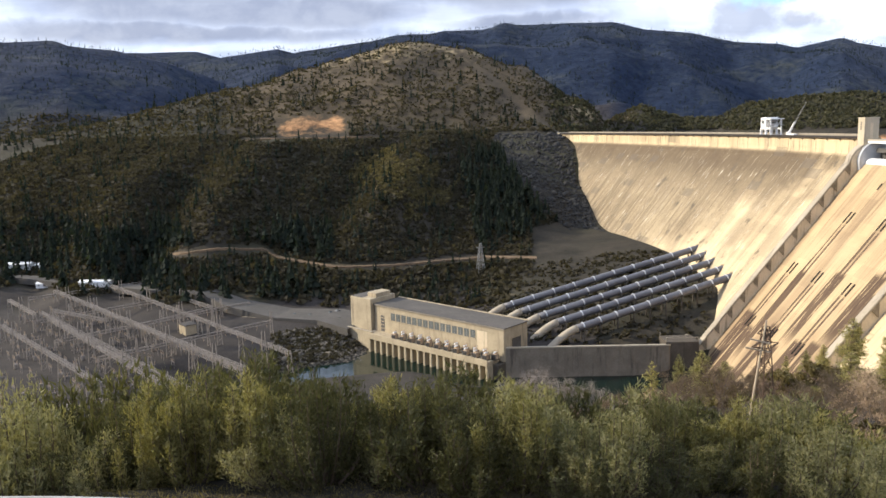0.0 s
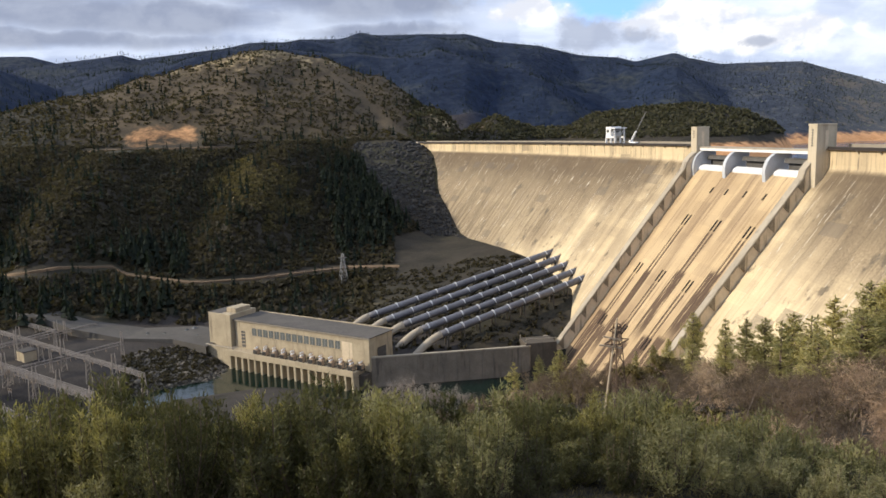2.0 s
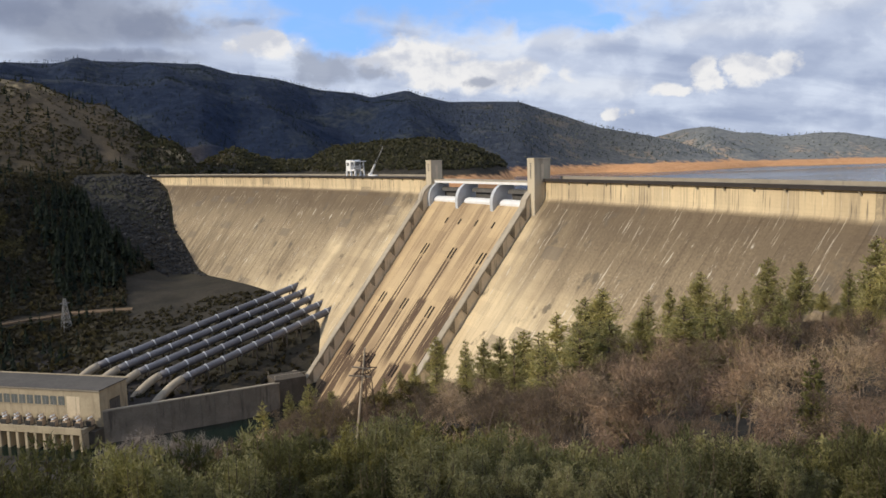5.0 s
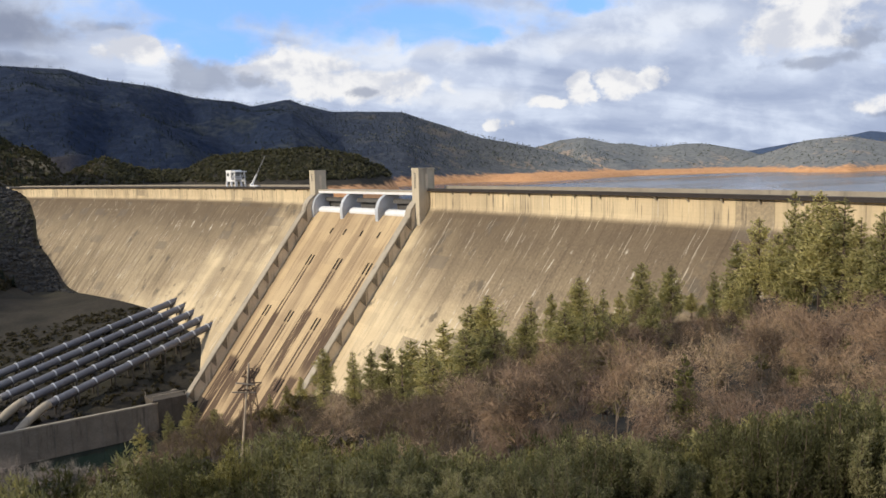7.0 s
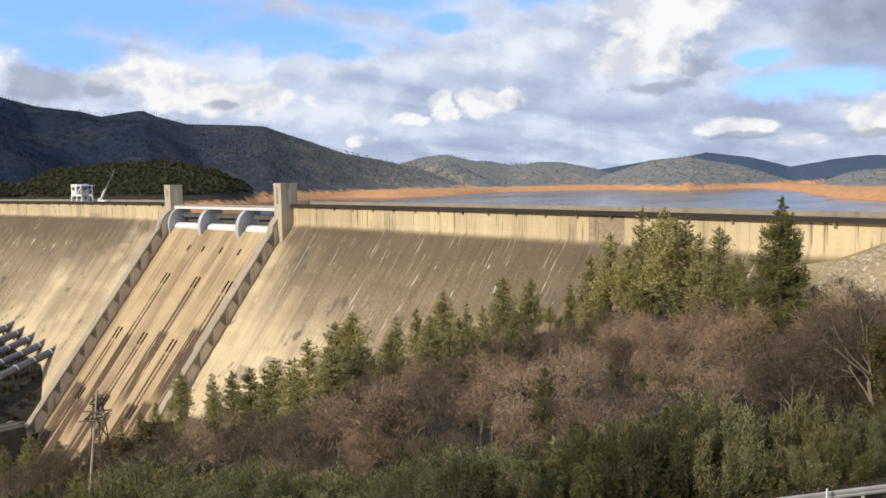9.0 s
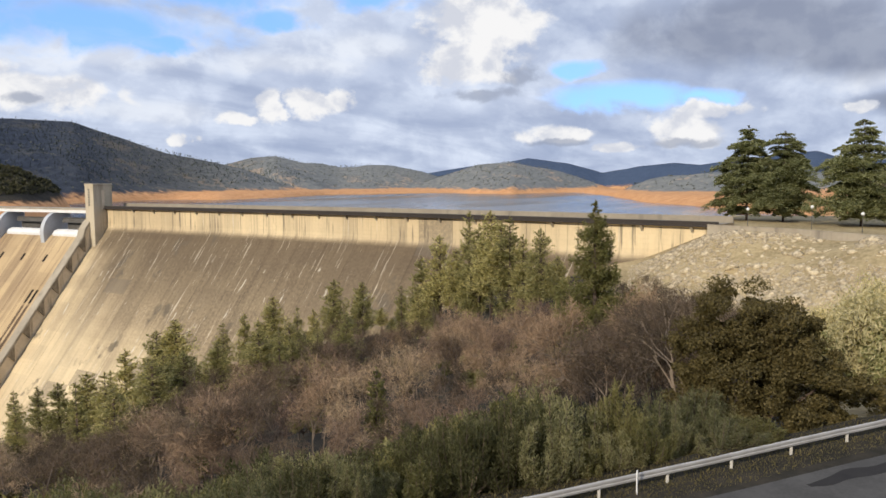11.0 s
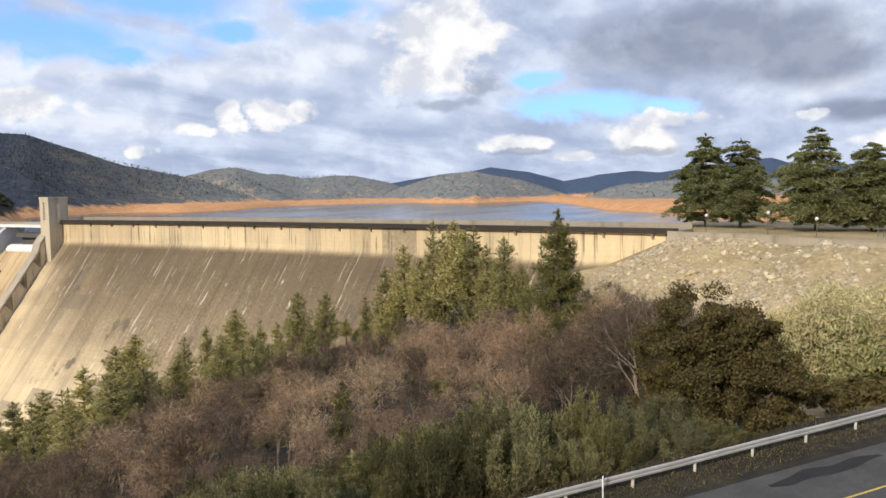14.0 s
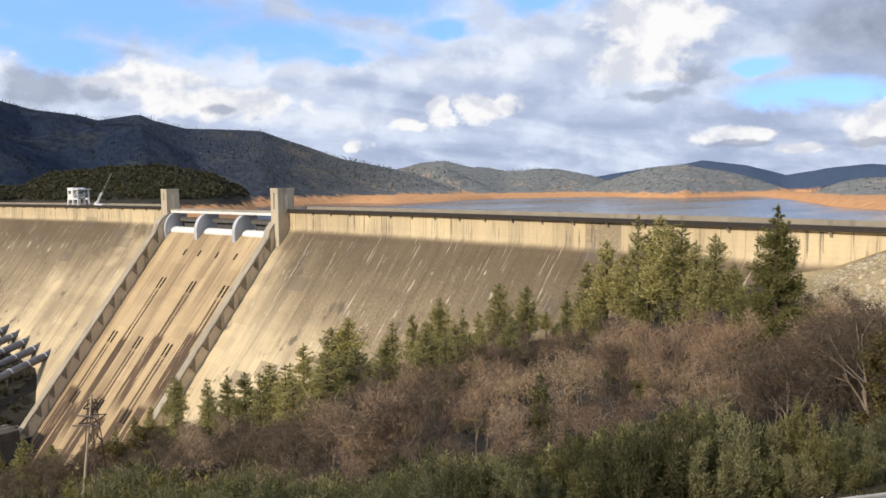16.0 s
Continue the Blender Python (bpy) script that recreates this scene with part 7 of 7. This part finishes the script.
pole = empty("utility_pole", label="bleached wooden utility pole leaning beside the pylon", category="pole")
pole.matrix_world = Matrix.Translation((*polar(22.3, 149), ground_z(22.3, 149) - 0.3))
hh = EYE + 150 * math.tan(radians(-13.5)) - ground_z(22.3, 149)
bm = bmesh.new()
add_tube(bm, [(0, 0, 0), (1.1, -0.4, hh * 0.5), (2.2, -0.9, hh)], [0.26, 0.22, 0.16], 8)
part("shaft", bm, WOOD_POLE, pole)
for f, s in ((0.72, 2.8), (0.8, 2.2)):
    bm = bmesh.new()
    c = Vector((2.2 * f, -0.9 * f, hh * f))
    add_bar(bm, c + Vector((-s, 0.4, 0.5)), c + Vector((s * 0.6, -0.3, -0.3)), 0.24)
    part("crossarm", bm, WOOD_POLE, pole)
lattice_tower("pylon", 2.8, 640, ground_z(2.8, 640) - 0.5, 25, 6.5, 1.4, ((0.86, 4.0),), STEEL, "grey steel lattice pylon on the hillside")

YARD_Z = -126.5


def lattice_beam(bm, a, b, w, n):
    a, b = Vector(a), Vector(b)
    side = (b - a).cross(Vector((0, 0, 1))).normalized() * w / 2
    up = Vector((0, 0, w / 2))
    for s in (1, -1):
        for u in (1, -1):
            add_bar(bm, a + side * s + up * u, b + side * s + up * u, 0.20)
    for i in range(n):
        p, q = a.lerp(b, i / n), a.lerp(b, (i + 1) / n)
        for u in (1, -1):
            add_bar(bm, p + side + up * u, q - side + up * u, 0.14)
            add_bar(bm, p - side + up * u, q + side + up * u, 0.14)
        add_bar(bm, p + side + up, q + side - up, 0.14)
        add_bar(bm, p - side + up, q - side - up, 0.14)


def yard_gantry(p, q, z, spans):
    g = empty("yard_gantry", label="long galvanised lattice beam on tall columns in the switchyard", category="gantry", group="switchyard gantries")
    p, q = Vector((*p, z)), Vector((*q, z))
    for i in range(spans):
        a, b = p.lerp(q, i / spans), p.lerp(q, (i + 1) / spans)
        bm = bmesh.new()
        lattice_beam(bm, a, b, 1.9, 9)
        part("beam", bm, YARD_STEEL, g)["kind"] = "stuff"
    side = (q - p).cross(Vector((0, 0, 1))).normalized()
    for i in range(spans + 1):
        a = p.lerp(q, i / spans)
        bm = bmesh.new()
        for s in (-0.9, 0.9):
            foot = Vector((a.x, a.y, YARD_Z - 1.5)) + side * s * 2.2
            add_bar(bm, foot, a + side * s + Vector((0, 0, 7.5 if i % 2 else 0.6)), 0.44)
        for k in range(5):
            f = k / 5
            add_bar(bm, Vector((a.x, a.y, YARD_Z + (z - YARD_Z) * f)) + side * 1.9 * (1 - 0.5 * f), Vector((a.x, a.y, YARD_Z + (z - YARD_Z) * (f + 0.2))) - side * 1.9 * (0.9 - 0.5 * f), 0.16)
        part("column", bm, YARD_STEEL, g)
    for i in range(spans * 3):
        a = p.lerp(q, (i + 0.5) / (spans * 3))
        bm = bmesh.new()
        add_tube(bm, [a + Vector((0, 0, -0.9)), a + Vector((0.3, 0.3, -3.4))], [0.16, 0.16], 6)
        part("insulator", bm, RUSTY, g)
    return g


yard_gantry((-318, 619), (-89, 379), -113, 11)
yard_gantry((-284, 641), (-89, 426), -113, 10)
yard_gantry((-275, 523), (-140, 372), -113, 7)
yard_gantry((-300, 509), (-180, 384), -114, 6)
yard_gantry((-335, 582), (-290, 533), -112, 2)
yard_gantry((-201, 499), (-168, 545), -113, 2)
yard_gantry((-290, 560), (-236, 526), -116, 3)
yard_gantry((-292, 600), (-110, 404), -117, 9)
yard_gantry((-300, 560), (-125, 372), -117, 9)
yard_gantry((-262, 654), (-170, 556), -116, 5)
yard_gantry((-330, 600), (-262, 654), -115, 4)
yard_gantry((-290, 533), (-201, 620), -118, 5)
yard_gantry((-250, 480), (-150, 580), -118, 6)
yard_gantry((-205, 440), (-120, 520), -118, 5)


def switch_stand():
    t = empty("switch_stand", label="grey steel switch stand with insulators in the switchyard", category="switchgear", group="switchyard stands")
    for x in (-1.6, 1.6):
        bm = bmesh.new()
        add_bar(bm, (x, 0, -1.0), (x, 0, 3.6), 0.26)
        part("leg", bm, YARD_STEEL, t)
    bm = bmesh.new()
    add_bar(bm, (-2.4, 0, 3.6), (2.4, 0, 3.6), 0.3)
    part("crossbeam", bm, YARD_STEEL, t)
    for x in (-2.0, 0.0, 2.0):
        bm = bmesh.new()
        add_tube(bm, [(x, 0, 3.7), (x, 0, 4.6), (x, 0.0, 5.6)], [0.2, 0.16, 0.12], 6)
        part("insulator", bm, RUSTY, t)
    bm = bmesh.new()
    add_bar(bm, (-2.6, 0, 5.65), (2.6, 0.0, 5.65), 0.12)
    part("busbar", bm, YARD_STEEL, t)
    return t


def breaker():
    t = empty("circuit_breaker", label="pale grey oil circuit breaker tank in the switchyard", category="switchgear", group="switchyard breakers")
    bm = bmesh.new()
    bmesh.ops.create_cone(bm, cap_ends=True, segments=14, radius1=1.2, radius2=1.2, depth=2.8, matrix=Matrix.Translation((0, 0, 1.7)))
    part("tank", bm, YARD_STEEL, t)
    for s in (-1, 1):
        bm = bmesh.new()
        add_tube(bm, [(s * 0.5, 0, 3.0), (s * 0.8, 0, 4.2), (s * 1.2, 0, 5.3)], [0.3, 0.22, 0.12], 8)
        part("bushing", bm, RUSTY, t)
    box("base", -1.4, 1.4, -1.4, 1.4, -0.6, 0.3, GREY_CONCRETE, t)
    return t


stand_proto, breaker_proto = switch_stand(), breaker()
way, across = Vector((0.68, -0.73)), Vector((-0.73, -0.68))
first = True
for i in range(22):
    for j in range(11):
        p = Vector((-300, 590)) + way * (i * 12 + rocks.uniform(-2, 2)) + across * (j * 12 - 18 + rocks.uniform(-2, 2))
        r, az = p.length, math.degrees(math.atan2(p.x, p.y))
        z = ground_z(az, r)
        if z < -129 or z > -122:
            continue
        m = Matrix.Translation((p.x, p.y, z)) @ pose(0, 0, 0, 0, 0, -47 + (90 if (i + j) % 3 == 0 else 0))
        if (i * 5 + j * 3) % 4 == 0:
            copy_thing(breaker_proto, m)
        else:
            copy_thing(stand_proto, m)
stand_proto.matrix_world = Matrix.Translation((-262, 474, ground_z(math.degrees(math.atan2(-262, 474)), math.hypot(262, 474))))
breaker_proto.matrix_world = Matrix.Translation((-268, 468, ground_z(math.degrees(math.atan2(-268, 468)), math.hypot(268, 468))))
house = empty("relay_house", label="small plain concrete relay house in the switchyard", category="building")
house.matrix_world = Matrix.Translation((-178, 520, YARD_Z)) @ pose(0, 0, 0, 0, 0, -47)
box("wall", -5, 5, -4, 4, -1, 8, POWER, house, bevel=0.1)
box("roof", -5.4, 5.4, -4.4, 4.4, 8.0, 8.5, ROOFING, house)
box("door", -1, 1, -4.08, -3.98, 0, 2.3, DARK_STEEL, house)

# ---- wall, parking and buildings by the valley road ----
pw = empty("parking_wall", label="pale concrete parapet wall along the river road", category="wall")
PTS = [(-190, 586), (-164, 566), (-126, 553), (-100, 550), (-81.5, 541)]
for (x0, y0), (x1, y1) in zip(PTS, PTS[1:]):
    way2 = Vector((x1 - x0, y1 - y0))
    m = Matrix.Translation((x0, y0, -126)) @ pose(0, 0, 0, 0, 0, math.degrees(math.atan2(way2.y, way2.x)))
    box("wall_panel", 0, way2.length + 0.3, -0.5, 0.5, -9 if x0 > -100 else -3, 2.0, POWER, pw, bevel=0.08, m=m)
bm = bmesh.new()
prev = None
for (x0, y0), (ox, oy) in zip([(-520, 760), (-400, 690), (-290, 640), (-190, 588), (-164, 568), (-126, 551), (-92, 542), (-68, 523)], [(6, 12), (6, 12), (6, 13), (8, 16), (9, 22), (10, 28), (14, 34), (22, 34)]):
    z0, z1 = (max(ground_z(math.degrees(math.atan2(a, b)), math.hypot(a, b)) for a, b in ((x0, y0), (x0 + ox, y0 + oy))),) * 2
    row = [bm.verts.new((x0, y0, max(z0, -125.6) + 0.25)), bm.verts.new((x0 + ox, y0 + oy, max(z1, -125.6) + 0.25))]
    row.append(bm.verts.new((x0, y0, max(z0, -125.6) - 5.0)))
    if prev:
        bm.faces.new((prev[0], row[0], row[1], prev[1]))
        bm.faces.new((prev[2], row[2], row[0], prev[0]))
    prev = row
tagged(part("road_valley", bm, OLD_ASPHALT), "grey asphalt valley road and parking beside the powerhouse", "road", kind="structure")


def car(x, y, turn, mat, label):
    t = empty("car", label=label, category="car", group="parked cars")
    z = ground_z(math.degrees(math.atan2(x, y)), math.hypot(x, y))
    t.matrix_world = Matrix.Translation((x, y, max(z, -125.6) + 0.3)) @ pose(0, 0, 0, 0, 0, turn)
    box("body", -2.3, 2.3, -0.9, 0.9, 0.35, 0.95, mat, t, bevel=0.12)
    bm = bmesh.new()
    vs = add_box(bm, -1.5, 1.3, -0.8, 0.8, 0.95, 1.55)
    for v in vs:
        if v.co.z > 1.3:
            v.co.x *= 0.7
            v.co.y *= 0.85
    part("cabin", bm, GLASS_DARK, t)
    for x1 in (-1.4, 1.4):
        for y1 in (-0.85, 0.85):
            bm = bmesh.new()
            bmesh.ops.create_cone(bm, cap_ends=True, segments=12, radius1=0.34, radius2=0.34, depth=0.22, matrix=pose(x1, y1, 0.34, 90, 0, 0))
            part("wheel", bm, DARK_STEEL, t)
    return t


for x, y, turn, mat, label in ((-77, 551, 20, WHITE_PAINT, "white car parked beside the powerhouse"), (-86, 566, 60, DARK_STEEL, "dark car parked beside the powerhouse"), (-81, 570, 60, STEEL, "silver car parked beside the powerhouse"), (-100, 560, 70, DARK_STEEL, "dark car parked beside the powerhouse"), (-112, 562, 70, STEEL, "silver car parked beside the powerhouse")):
    car(x, y, turn, mat, label)


def shed(x, y, turn, lx, ly, h, name, label):
    t = empty(name, label=label, category="building")
    t.matrix_world = Matrix.Translation((x, y, ground_z(math.degrees(math.atan2(x, y)), math.hypot(x, y)))) @ pose(0, 0, 0, 0, 0, turn)
    box("wall", -lx / 2, lx / 2, -ly / 2, ly / 2, -1, h, WHITE_PAINT, t, bevel=0.1)
    bm = bmesh.new()
    vs = [bm.verts.new(v) for v in ((-lx / 2 - 0.4, -ly / 2 - 0.4, h), (lx / 2 + 0.4, -ly / 2 - 0.4, h), (lx / 2 + 0.4, 0, h + 1.6), (-lx / 2 - 0.4, 0, h + 1.6), (-lx / 2 - 0.4, ly / 2 + 0.4, h), (lx / 2 + 0.4, ly / 2 + 0.4, h))]
    for f in ((0, 1, 2, 3), (3, 2, 5, 4), (0, 3, 4), (1, 5, 2)):
        bm.faces.new([vs[k] for k in f])
    part("roof", bm, WHITE_PAINT, t)
    for k in range(3):
        box("window", -lx / 2 + lx * (k + 0.5) / 3 - 0.6, -lx / 2 + lx * (k + 0.5) / 3 + 0.6, -ly / 2 - 0.06, -ly / 2 + 0.02, 1.2, 2.4, GLASS_DARK, t)
    return t


shed(-396, 712, 6, 21, 9, 6, "shed", "white flat-sided shed on the valley floor")
shed(-379, 714, 6, 6, 5, 4, "shed", "small white shed on the valley floor")
shed(-353, 672, 6, 14, 6, 3, "shed", "white gabled shed beside the switchyard")
shed(-294, 641, -6, 27, 7, 3.5, "shed", "long white shed behind the switchyard")
